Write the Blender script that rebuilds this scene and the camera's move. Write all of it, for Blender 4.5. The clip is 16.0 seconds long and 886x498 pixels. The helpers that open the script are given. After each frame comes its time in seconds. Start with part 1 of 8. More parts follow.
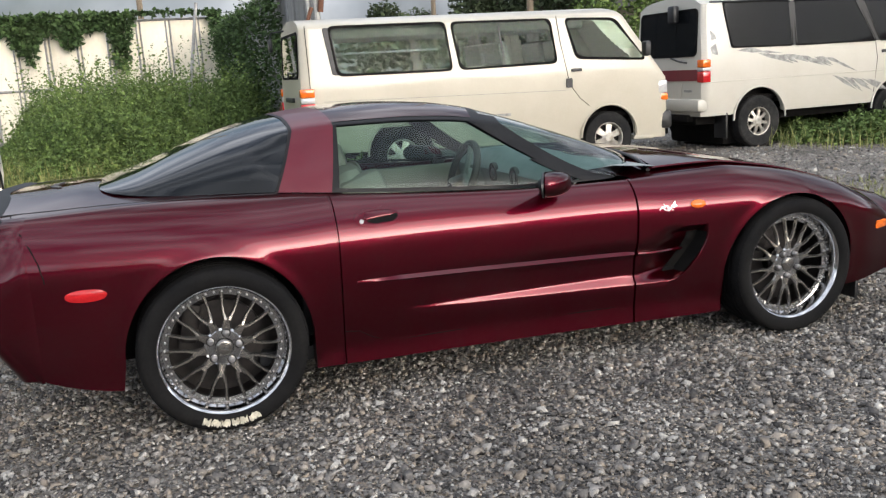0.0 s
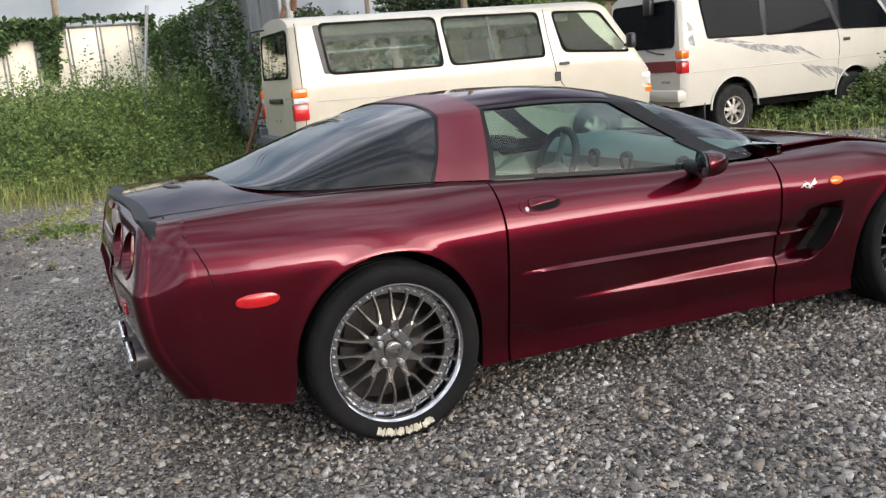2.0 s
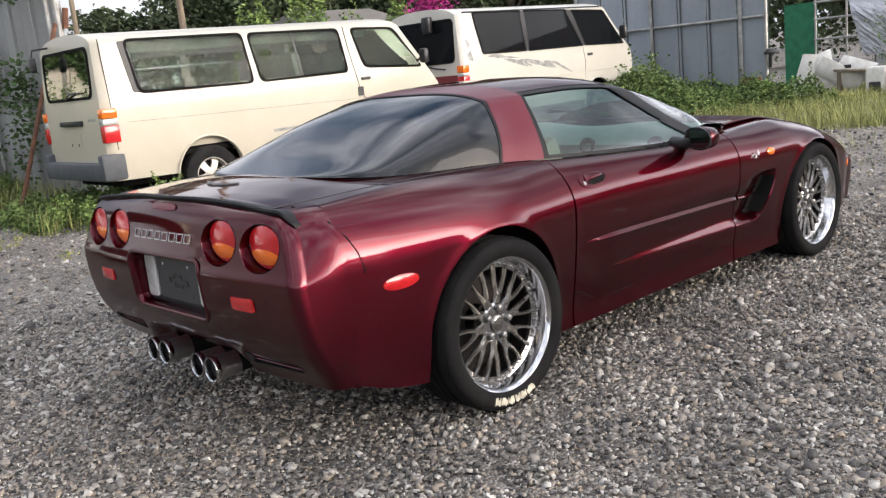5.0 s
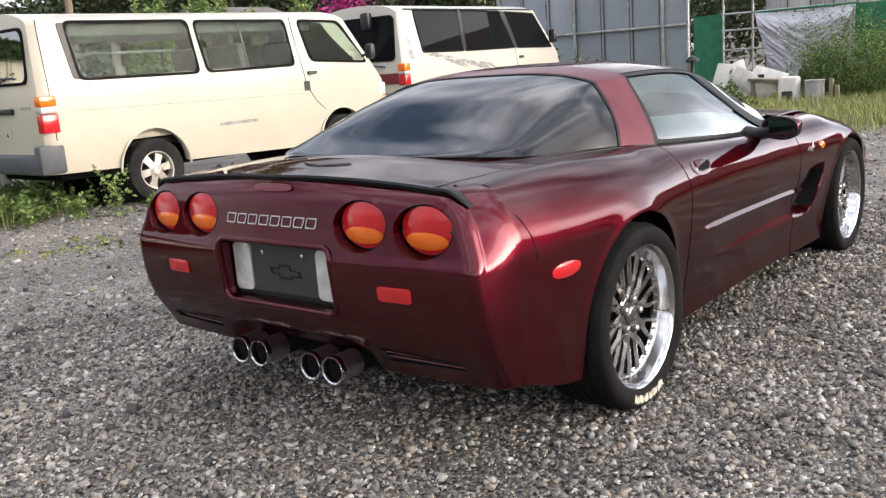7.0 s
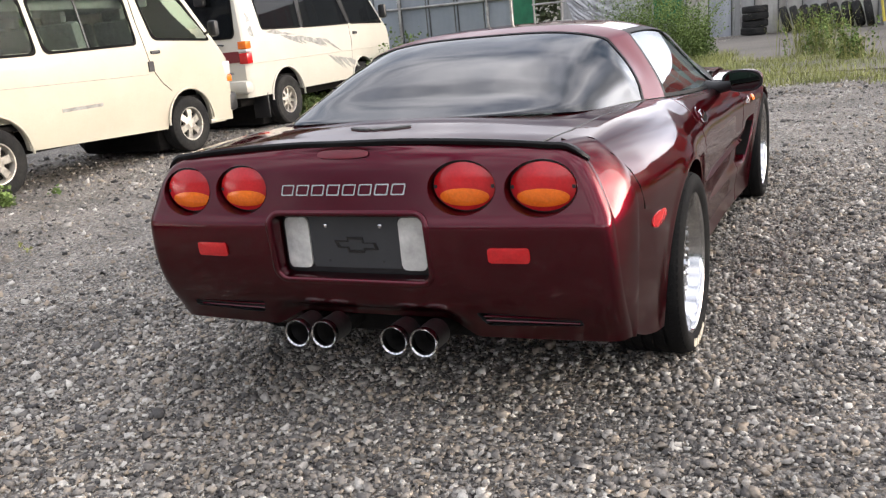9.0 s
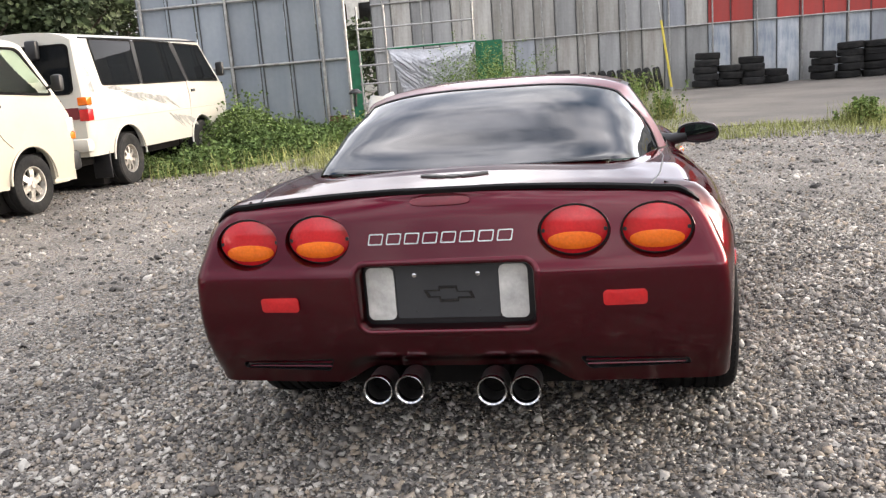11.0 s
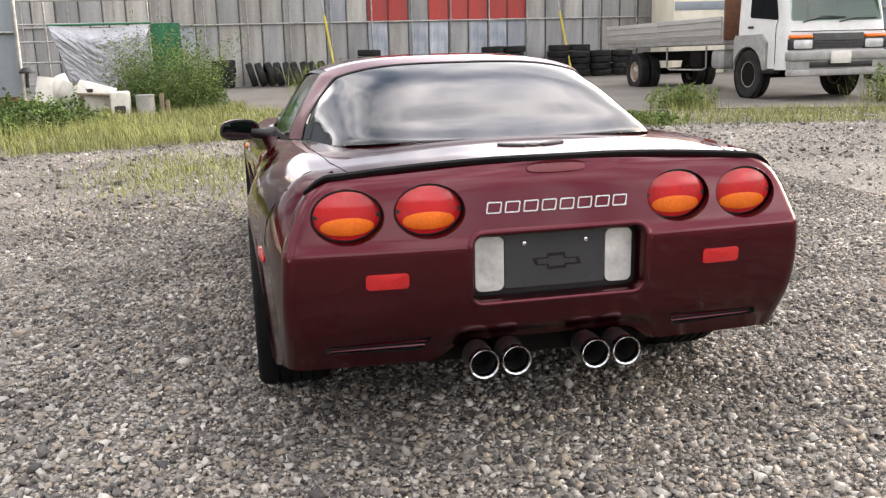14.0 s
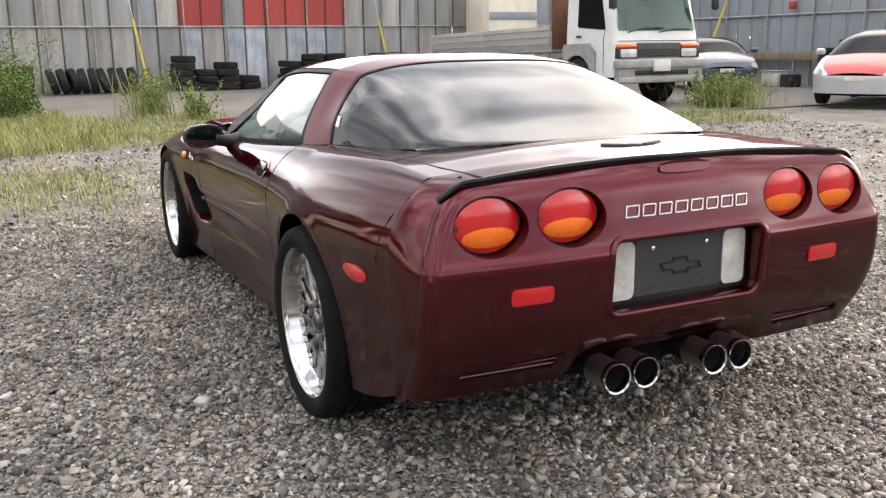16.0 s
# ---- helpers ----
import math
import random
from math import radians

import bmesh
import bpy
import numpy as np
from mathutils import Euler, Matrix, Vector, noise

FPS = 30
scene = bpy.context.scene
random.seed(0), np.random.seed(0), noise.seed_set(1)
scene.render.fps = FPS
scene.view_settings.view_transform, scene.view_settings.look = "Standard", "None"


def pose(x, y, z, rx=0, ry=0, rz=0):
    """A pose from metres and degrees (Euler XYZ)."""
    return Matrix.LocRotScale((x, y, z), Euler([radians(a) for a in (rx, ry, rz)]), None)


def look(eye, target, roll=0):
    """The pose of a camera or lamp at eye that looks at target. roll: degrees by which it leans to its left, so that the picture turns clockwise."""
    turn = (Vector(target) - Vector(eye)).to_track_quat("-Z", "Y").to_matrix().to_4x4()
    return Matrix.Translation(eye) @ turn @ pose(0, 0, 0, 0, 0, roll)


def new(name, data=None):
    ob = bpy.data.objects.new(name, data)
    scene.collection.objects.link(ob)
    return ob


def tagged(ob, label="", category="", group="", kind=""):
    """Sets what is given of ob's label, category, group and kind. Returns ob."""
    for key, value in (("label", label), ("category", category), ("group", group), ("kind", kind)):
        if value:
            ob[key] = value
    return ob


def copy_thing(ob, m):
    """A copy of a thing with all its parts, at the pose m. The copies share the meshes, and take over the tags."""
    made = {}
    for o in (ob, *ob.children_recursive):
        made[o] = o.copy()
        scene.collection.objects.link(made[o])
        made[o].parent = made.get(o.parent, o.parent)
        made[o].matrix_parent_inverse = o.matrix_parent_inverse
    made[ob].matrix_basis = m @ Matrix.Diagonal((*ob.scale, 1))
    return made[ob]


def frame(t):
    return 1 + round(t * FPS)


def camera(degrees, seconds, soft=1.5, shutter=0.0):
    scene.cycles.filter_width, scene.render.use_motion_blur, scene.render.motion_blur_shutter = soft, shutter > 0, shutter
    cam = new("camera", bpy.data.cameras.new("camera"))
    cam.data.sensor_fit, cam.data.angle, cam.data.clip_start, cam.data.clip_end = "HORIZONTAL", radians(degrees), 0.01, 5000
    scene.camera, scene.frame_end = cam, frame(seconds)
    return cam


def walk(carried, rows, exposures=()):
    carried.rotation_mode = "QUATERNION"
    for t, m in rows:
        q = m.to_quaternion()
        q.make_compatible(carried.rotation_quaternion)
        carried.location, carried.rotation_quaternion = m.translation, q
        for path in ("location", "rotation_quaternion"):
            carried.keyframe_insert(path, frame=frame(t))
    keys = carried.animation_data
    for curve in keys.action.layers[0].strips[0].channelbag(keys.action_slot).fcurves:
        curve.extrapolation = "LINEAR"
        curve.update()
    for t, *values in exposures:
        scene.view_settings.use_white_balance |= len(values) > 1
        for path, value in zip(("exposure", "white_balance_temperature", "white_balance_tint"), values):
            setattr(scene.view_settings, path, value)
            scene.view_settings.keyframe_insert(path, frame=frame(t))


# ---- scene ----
cam = camera(53.3, 16.0, soft=1.3)
PATH = [
    (0, (-1.522, -4.223, 1.315), (-0.92, -2.358, 0.916), -3.4),
    (0.5, (-1.715, -4.037, 1.31), (-1.171, -2.157, 0.898), -4.0),
    (1, (-1.928, -3.935, 1.291), (-1.289, -2.085, 0.881), -2.6),
    (1.5, (-2.166, -3.868, 1.303), (-1.428, -2.05, 0.917), -3.4),
    (2, (-2.347, -3.702, 1.287), (-1.573, -1.903, 0.884), -4.8),
    (2.5, (-2.525, -3.591, 1.279), (-1.651, -1.837, 0.883), -2.7),
    (3, (-2.785, -3.52, 1.293), (-1.786, -1.831, 0.902), -4.1),
    (3.5, (-2.976, -3.383, 1.275), (-1.913, -1.732, 0.896), -4.1),
    (4, (-3.164, -3.233, 1.27), (-2.024, -1.64, 0.866), -3.4),
    (4.2, (-3.27, -3.211, 1.269), (-2.072, -1.662, 0.859), -4.4),
    (6.3, (-3.91, -2.519, 1.242), (-2.432, -1.227, 0.86), -6.1),
    (6.5, (-3.941, -2.43, 1.227), (-2.428, -1.18, 0.844), -6.5),
    (7, (-4.029, -2.215, 1.224), (-2.515, -0.977, 0.809), -4.3),
    (7.5, (-4.202, -2.024, 1.241), (-2.578, -0.946, 0.796), -7.1),
    (8, (-4.32, -1.861, 1.235), (-2.673, -0.789, 0.866), -5.9),
    (8.2, (-4.347, -1.767, 1.213), (-2.666, -0.761, 0.809), -5.6),
    (10.3, (-4.577, -0.865, 1.238), (-2.737, -0.209, 0.809), -4.5),
    (10.5, (-4.601, -0.777, 1.236), (-2.728, -0.197, 0.84), -4.2),
    (11, (-4.682, -0.531, 1.25), (-2.765, -0.124, 0.847), -4.6),
    (11.5, (-4.622, -0.293, 1.231), (-2.678, -0.068, 0.819), -5.4),
    (12, (-4.639, -0.075, 1.222), (-2.679, 0.052, 0.848), -1.4),
    (12.5, (-4.744, 0.165, 1.242), (-2.786, 0.172, 0.835), -1.0),
    (13, (-4.697, 0.381, 1.223), (-2.746, 0.251, 0.806), -2.4),
    (13.5, (-4.627, 0.611, 1.223), (-2.69, 0.344, 0.801), 1.2),
    (14, (-4.609, 0.894, 1.233), (-2.709, 0.472, 0.776), -1.4),
    (14.5, (-4.481, 1.098, 1.214), (-2.592, 0.593, 0.796), -2.3),
    (15, (-4.346, 1.291, 1.2), (-2.486, 0.702, 0.76), 1.4),
    (15.5, (-4.251, 1.53, 1.219), (-2.443, 0.789, 0.796), 0.6),
    (16, (-4.082, 1.691, 1.204), (-2.327, 0.842, 0.757), -0.8),
]
walk(cam, [(t, look(eye, target, roll)) for t, eye, target, roll in PATH],
     exposures=[(0.0, 0.34, 6000, 12), (1.5, 0.42, 6040, 13), (3.5, 0.52, 6100, 14), (6.5, 0.83, 6250, 15), (8.0, 0.88, 6310, 15), (10.3, 1.00, 6340, 15), (10.5, 1.02, 6350, 15), (11.0, 1.22, 6480, 15), (12.0, 1.27, 6560, 15), (12.5, 1.14, 6620, 15), (13.5, 1.28, 6680, 15), (14.5, 1.34, 6740, 15), (16.0, 1.28, 6720, 14)])

# ---- world, sun and sky ----
SUN_AZ, SUN_EL = 291.0, 13.0  # degrees: azimuth counter-clockwise from +x, and elevation


def link(nt, a, out, b, inp):
    nt.links.new(a.outputs[out], b.inputs[inp])


def make_world():
    w = bpy.data.worlds.new("sky")
    scene.world = w
    w.use_nodes = True
    nt = w.node_tree
    nt.nodes.clear()
    sky = nt.nodes.new("ShaderNodeTexSky")
    sky.sky_type, sky.sun_disc = "NISHITA", False
    sky.sun_elevation = radians(SUN_EL)
    sky.sun_rotation = radians(90.0 - SUN_AZ)
    sky.air_density, sky.dust_density, sky.ozone_density = 1.2, 6.0, 2.0
    cloud = nt.nodes.new("ShaderNodeTexNoise")
    cloud.inputs["Scale"].default_value, cloud.inputs["Detail"].default_value = 2.6, 7.0
    cloud.inputs["Roughness"].default_value, cloud.inputs["Distortion"].default_value = 0.55, 0.4
    ramp = nt.nodes.new("ShaderNodeValToRGB")
    ramp.color_ramp.elements[0].position, ramp.color_ramp.elements[1].position = 0.30, 0.60
    tone = nt.nodes.new("ShaderNodeTexNoise")
    tone.inputs["Scale"].default_value, tone.inputs["Detail"].default_value = 5.5, 6.0
    shade = nt.nodes.new("ShaderNodeValToRGB")
    shade.color_ramp.elements[0].position, shade.color_ramp.elements[1].position = 0.35, 0.65
    shade.color_ramp.elements[0].color = (6.8, 7.2, 8.0, 1)
    shade.color_ramp.elements[1].color = (13.5, 13.4, 13.2, 1)
    mix = nt.nodes.new("ShaderNodeMix")
    mix.data_type = "RGBA"
    back = nt.nodes.new("ShaderNodeBackground")
    back.inputs["Strength"].default_value = 0.10
    out = nt.nodes.new("ShaderNodeOutputWorld")
    # the cloud cover thins out towards the horizon
    way = nt.nodes.new("ShaderNodeTexCoord")
    axes = nt.nodes.new("ShaderNodeSeparateXYZ")
    thin = nt.nodes.new("ShaderNodeMapRange")
    thin.inputs["From Min"].default_value, thin.inputs["From Max"].default_value = 0.04, 0.36
    thin.inputs["To Min"].default_value = 0.6
    cover = nt.nodes.new("ShaderNodeMath")
    cover.operation = "MULTIPLY"
    link(nt, way, "Generated", axes, "Vector")
    link(nt, axes, "Z", thin, "Value")
    link(nt, cloud, "Fac", ramp, "Fac")
    link(nt, tone, "Fac", shade, "Fac")
    nt.links.new(ramp.outputs["Color"], cover.inputs[0])
    nt.links.new(thin.outputs[0], cover.inputs[1])
    nt.links.new(cover.outputs[0], mix.inputs[0])
    nt.links.new(sky.outputs["Color"], mix.inputs[6])
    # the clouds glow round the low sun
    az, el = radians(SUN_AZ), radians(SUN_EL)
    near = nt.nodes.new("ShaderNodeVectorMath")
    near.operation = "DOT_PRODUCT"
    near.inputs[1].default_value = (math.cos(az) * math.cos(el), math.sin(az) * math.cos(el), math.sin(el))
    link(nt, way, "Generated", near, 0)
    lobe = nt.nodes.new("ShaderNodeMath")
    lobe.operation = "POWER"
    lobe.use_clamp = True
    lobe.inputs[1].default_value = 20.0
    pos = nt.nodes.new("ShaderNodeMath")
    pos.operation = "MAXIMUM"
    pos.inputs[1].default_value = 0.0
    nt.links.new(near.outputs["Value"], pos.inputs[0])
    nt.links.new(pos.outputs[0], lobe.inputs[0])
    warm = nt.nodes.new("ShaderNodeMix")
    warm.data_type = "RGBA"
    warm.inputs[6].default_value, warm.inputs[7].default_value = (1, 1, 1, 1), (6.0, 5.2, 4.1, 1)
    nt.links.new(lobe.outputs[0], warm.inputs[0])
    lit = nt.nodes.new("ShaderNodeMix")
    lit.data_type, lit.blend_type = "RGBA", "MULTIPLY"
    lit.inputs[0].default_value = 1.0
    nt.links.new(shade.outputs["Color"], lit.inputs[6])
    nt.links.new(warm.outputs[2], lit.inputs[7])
    # a pale band of clear sky low over the horizon, widest on the sun's side
    low = nt.nodes.new("ShaderNodeMapRange")
    low.interpolation_type = "SMOOTHSTEP"
    low.inputs["From Min"].default_value, low.inputs["From Max"].default_value = 0.37, 0.17
    side = nt.nodes.new("ShaderNodeMapRange")
    side.inputs["From Min"].default_value, side.inputs["From Max"].default_value = -0.25, 0.85
    side.inputs["To Max"].default_value = 2.6
    band = nt.nodes.new("ShaderNodeMath")
    band.operation = "MULTIPLY_ADD"
    band.inputs[2].default_value = 0.88
    link(nt, axes, "Z", low, "Value")
    nt.links.new(near.outputs["Value"], side.inputs["Value"])
    nt.links.new(low.outputs[0], band.inputs[0])
    nt.links.new(side.outputs[0], band.inputs[1])
    # the cover is brightest overhead
    high = nt.nodes.new("ShaderNodeMapRange")
    high.interpolation_type = "SMOOTHSTEP"
    high.inputs["From Min"].default_value, high.inputs["From Max"].default_value = 0.40, 0.85
    high.inputs["To Min"].default_value, high.inputs["To Max"].default_value = 1.0, 1.75
    both = nt.nodes.new("ShaderNodeMath")
    both.operation = "MULTIPLY"
    link(nt, axes, "Z", high, "Value")
    nt.links.new(band.outputs[0], both.inputs[0])
    nt.links.new(high.outputs[0], both.inputs[1])
    glow = nt.nodes.new("ShaderNodeVectorMath")
    glow.operation = "SCALE"
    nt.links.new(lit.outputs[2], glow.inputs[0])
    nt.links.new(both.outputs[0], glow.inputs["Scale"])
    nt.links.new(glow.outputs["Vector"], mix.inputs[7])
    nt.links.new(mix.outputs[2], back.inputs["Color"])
    link(nt, back, "Background", out, "Surface")


make_world()
sun = new("sun", bpy.data.lights.new("sun", "SUN"))
sun.data.energy, sun.data.angle, sun.data.color = 0.9, radians(40.0), (1.0, 0.94, 0.87)
_az, _el = radians(SUN_AZ), radians(SUN_EL)
sun.matrix_world = look((30 * math.cos(_az), 30 * math.sin(_az), 30 * math.tan(_el)), (0, 0, 0))


# ---- materials ----
def surf(name, c1, c2=None, scale=4.0, rough=0.6, metal=0.0, coat=0.0, bump=0.0, bscale=60.0, vary=0.0, island=0.0,
         rough2=None, stretch=None, spec=None, fine=0.25):
    """A painted or raw surface: two colours mixed by large noise, fine grain, bump, and a change from piece to piece."""
    m = bpy.data.materials.new(name)
    m.use_nodes = True
    nt = m.node_tree
    b = nt.nodes["Principled BSDF"]
    b.inputs["Metallic"].default_value = metal
    b.inputs["Roughness"].default_value = rough
    if spec is not None:
        b.inputs["Specular IOR Level"].default_value = spec
    if coat:
        b.inputs["Coat Weight"].default_value = coat
        b.inputs["Coat Roughness"].default_value = 0.03
    c2 = c2 or tuple(0.75 * v for v in c1)
    tc = nt.nodes.new("ShaderNodeTexCoord")
    mp = nt.nodes.new("ShaderNodeMapping")
    mp.inputs["Scale"].default_value = stretch or (1, 1, 1)
    link(nt, tc, "Object", mp, "Vector")
    n1 = nt.nodes.new("ShaderNodeTexNoise")
    n1.inputs["Scale"].default_value, n1.inputs["Detail"].default_value = scale, 6.0
    n1.inputs["Roughness"].default_value = 0.62
    link(nt, mp, "Vector", n1, "Vector")
    r1 = nt.nodes.new("ShaderNodeValToRGB")
    r1.color_ramp.elements[0].position, r1.color_ramp.elements[1].position = 0.36, 0.64
    r1.color_ramp.elements[0].color, r1.color_ramp.elements[1].color = (*c1, 1), (*c2, 1)
    link(nt, n1, "Fac", r1, "Fac")
    n2 = nt.nodes.new("ShaderNodeTexNoise")
    n2.inputs["Scale"].default_value, n2.inputs["Detail"].default_value = bscale, 4.0
    link(nt, tc, "Object", n2, "Vector")
    hsv = nt.nodes.new("ShaderNodeHueSaturation")
    link(nt, r1, "Color", hsv, "Color")
    mr = nt.nodes.new("ShaderNodeMapRange")
    mr.inputs["To Min"].default_value, mr.inputs["To Max"].default_value = 1.0 - fine, 1.0 + fine
    link(nt, n2, "Fac", mr, "Value")
    val = mr
    if vary or island:
        src = nt.nodes.new("ShaderNodeObjectInfo") if vary else nt.nodes.new("ShaderNodeNewGeometry")
        amt = vary or island
        m2 = nt.nodes.new("ShaderNodeMapRange")
        m2.inputs["To Min"].default_value, m2.inputs["To Max"].default_value = 1.0 - amt, 1.0 + amt
        link(nt, src, "Random" if vary else "Random Per Island", m2, "Value")
        mu = nt.nodes.new("ShaderNodeMath")
        mu.operation = "MULTIPLY"
        nt.links.new(mr.outputs[0], mu.inputs[0])
        nt.links.new(m2.outputs[0], mu.inputs[1])
        val = mu
    nt.links.new(val.outputs[0], hsv.inputs["Value"])
    link(nt, hsv, "Color", b, "Base Color")
    if rough2 is not None:
        m3 = nt.nodes.new("ShaderNodeMapRange")
        m3.inputs["To Min"].default_value, m3.inputs["To Max"].default_value = rough, rough2
        link(nt, n1, "Fac", m3, "Value")
        link(nt, m3, "Result", b, "Roughness")
    if bump:
        bn = nt.nodes.new("ShaderNodeBump")
        bn.inputs["Strength"].default_value, bn.inputs["Distance"].default_value = bump, 0.01
        link(nt, n2, "Fac", bn, "Height")
        link(nt, bn, "Normal", b, "Normal")
    return m


def pane(name, tint, dark, rough=0.02, f0=0.08, power=4.0):
    """A thin window: a share of clear tinted passage under a gloss that grows towards grazing."""
    m = bpy.data.materials.new(name)
    m.use_nodes = True
    nt = m.node_tree
    nt.nodes.clear()
    out = nt.nodes.new("ShaderNodeOutputMaterial")
    tr = nt.nodes.new("ShaderNodeBsdfTransparent")
    tr.inputs["Color"].default_value = (*tint, 1)
    body = nt.nodes.new("ShaderNodeBsdfDiffuse")
    body.inputs["Color"].default_value = (0.012, 0.014, 0.016, 1)
    mixa = nt.nodes.new("ShaderNodeMixShader")
    mixa.inputs["Fac"].default_value = dark
    gl = nt.nodes.new("ShaderNodeBsdfGlossy")
    gl.inputs["Roughness"].default_value = rough
    lw = nt.nodes.new("ShaderNodeLayerWeight")
    lw.inputs["Blend"].default_value = 0.5
    pw = nt.nodes.new("ShaderNodeMath")
    pw.operation = "POWER"
    pw.inputs[1].default_value = power
    mr = nt.nodes.new("ShaderNodeMapRange")
    mr.inputs["To Min"].default_value = f0
    mixb = nt.nodes.new("ShaderNodeMixShader")
    nt.links.new(lw.outputs["Facing"], pw.inputs[0])
    nt.links.new(pw.outputs[0], mr.inputs["Value"])
    nt.links.new(tr.outputs[0], mixa.inputs[1])
    nt.links.new(body.outputs[0], mixa.inputs[2])
    nt.links.new(mr.outputs[0], mixb.inputs["Fac"])
    nt.links.new(mixa.outputs[0], mixb.inputs[1])
    nt.links.new(gl.outputs[0], mixb.inputs[2])
    nt.links.new(mixb.outputs[0], out.inputs["Surface"])
    return m


def stone_mix(name, island, scale=38.0):
    """Crushed stone of mixed greys, browns and pale grains: one colour a grain."""
    m = bpy.data.materials.new(name)
    m.use_nodes = True
    nt = m.node_tree
    b = nt.nodes["Principled BSDF"]
    b.inputs["Roughness"].default_value = 0.82
    tc = nt.nodes.new("ShaderNodeTexCoord")
    ramp = nt.nodes.new("ShaderNodeValToRGB")
    el = ramp.color_ramp.elements
    tones = ((0.0, (0.045, 0.042, 0.040)), (0.22, (0.130, 0.121, 0.110)), (0.46, (0.245, 0.226, 0.200)), (0.66, (0.31, 0.255, 0.19)), (0.82, (0.36, 0.34, 0.305)), (1.0, (0.52, 0.495, 0.44)))
    el[0].position, el[1].position = 0.0, 1.0
    el[0].color, el[1].color = (*tones[0][1], 1), (*tones[-1][1], 1)
    for p, c in tones[1:-1]:
        e = el.new(p)
        e.color = (*c, 1)
    patch = nt.nodes.new("ShaderNodeTexNoise")
    patch.inputs["Scale"].default_value, patch.inputs["Detail"].default_value = 1.3, 6.0
    grain = nt.nodes.new("ShaderNodeTexNoise")
    grain.inputs["Scale"].default_value, grain.inputs["Detail"].default_value = 170.0, 4.0
    link(nt, tc, "Object", patch, "Vector")
    link(nt, tc, "Object", grain, "Vector")
    if island:
        geo = nt.nodes.new("ShaderNodeNewGeometry")
        link(nt, geo, "Random Per Island", ramp, "Fac")
    else:
        vor = nt.nodes.new("ShaderNodeTexVoronoi")
        vor.inputs["Scale"].default_value = scale
        link(nt, tc, "Object", vor, "Vector")
        axes = nt.nodes.new("ShaderNodeSeparateColor")
        link(nt, vor, "Color", axes, "Color")
        link(nt, axes, "Red", ramp, "Fac")
    k1 = nt.nodes.new("ShaderNodeMapRange")
    k1.inputs["From Min"].default_value, k1.inputs["From Max"].default_value = 0.3, 0.7
    k1.inputs["To Min"].default_value, k1.inputs["To Max"].default_value = (0.64, 1.22) if island else (0.47, 0.95)
    link(nt, patch, "Fac", k1, "Value")
    k2 = nt.nodes.new("ShaderNodeMapRange")
    k2.inputs["To Min"].default_value, k2.inputs["To Max"].default_value = 0.65, 1.35
    link(nt, grain, "Fac", k2, "Value")
    mu = nt.nodes.new("ShaderNodeMath")
    mu.operation = "MULTIPLY"
    link(nt, k1, "Result", mu, 0)
    link(nt, k2, "Result", mu, 1)
    hsv = nt.nodes.new("ShaderNodeHueSaturation")
    link(nt, ramp, "Color", hsv, "Color")
    link(nt, mu, "Value", hsv, "Value")
    link(nt, hsv, "Color", b, "Base Color")
    bn = nt.nodes.new("ShaderNodeBump")
    if island:
        bn.inputs["Strength"].default_value, bn.inputs["Distance"].default_value = 0.3, 0.004
        link(nt, grain, "Fac", bn, "Height")
    else:
        bn.inputs["Strength"].default_value, bn.inputs["Distance"].default_value = 1.0, 0.012
        bn.invert = True
        link(nt, vor, "Distance", bn, "Height")
    link(nt, bn, "Normal", b, "Normal")
    return m


def paint_flake(name, c1, c2):
    """Clear-coated metallic car paint with fine flakes."""
    m = surf(name, c1, c2, scale=2.0, rough=0.37, metal=1.0, coat=0.9, fine=0.05)
    nt = m.node_tree
    geo, sep, fall = nt.nodes.new("ShaderNodeNewGeometry"), nt.nodes.new("ShaderNodeSeparateXYZ"), nt.nodes.new("ShaderNodeMapRange")
    nt.links.new(geo.outputs["Position"], sep.inputs[0])
    nt.links.new(sep.outputs["Z"], fall.inputs["Value"])
    # road dust dulls the clear coat low down
    for k, v in (("From Min", 0.30), ("From Max", 0.66), ("To Min", 0.13), ("To Max", 0.045)):
        fall.inputs[k].default_value = v
    nt.links.new(fall.outputs[0], nt.nodes["Principled BSDF"].inputs["Coat Roughness"])
    m.node_tree.nodes["Principled BSDF"].inputs["Coat IOR"].default_value = 1.44
    m.node_tree.nodes["Principled BSDF"].inputs["Specular Tint"].default_value = (0.30, 0.025, 0.055, 1)
    return m


M = {}
M["maroon"] = paint_flake("maroon_paint", (0.083, 0.0022, 0.0098), (0.076, 0.0020, 0.0090))
# body maroon made lighter and flatter: the light on the roof hoop, in colour
M["maroon_bright"] = surf("maroon_bright_paint", (0.105, 0.0055, 0.015), (0.098, 0.005, 0.014), rough=0.42, metal=0.4, coat=0.25, fine=0.05)
M["black"] = surf("black_plastic", (0.010, 0.010, 0.011), (0.016, 0.016, 0.017), 8, 0.45, bump=0.05, bscale=300)
M["lip_black"] = surf("black_rubber_trim", (0.008, 0.008, 0.0085), (0.012, 0.012, 0.0125), 8, 0.5, spec=0.2)
M["rubber"] = surf("tyre_rubber", (0.007, 0.007, 0.0075), (0.013, 0.0125, 0.012), 6, 0.85, bump=0.15, bscale=90, spec=0.12)
M["old_rubber"] = surf("old_tyre_rubber", (0.013, 0.013, 0.0135), (0.028, 0.027, 0.025), 5, 0.85, bump=0.3, bscale=40, vary=0.3, spec=0.2)
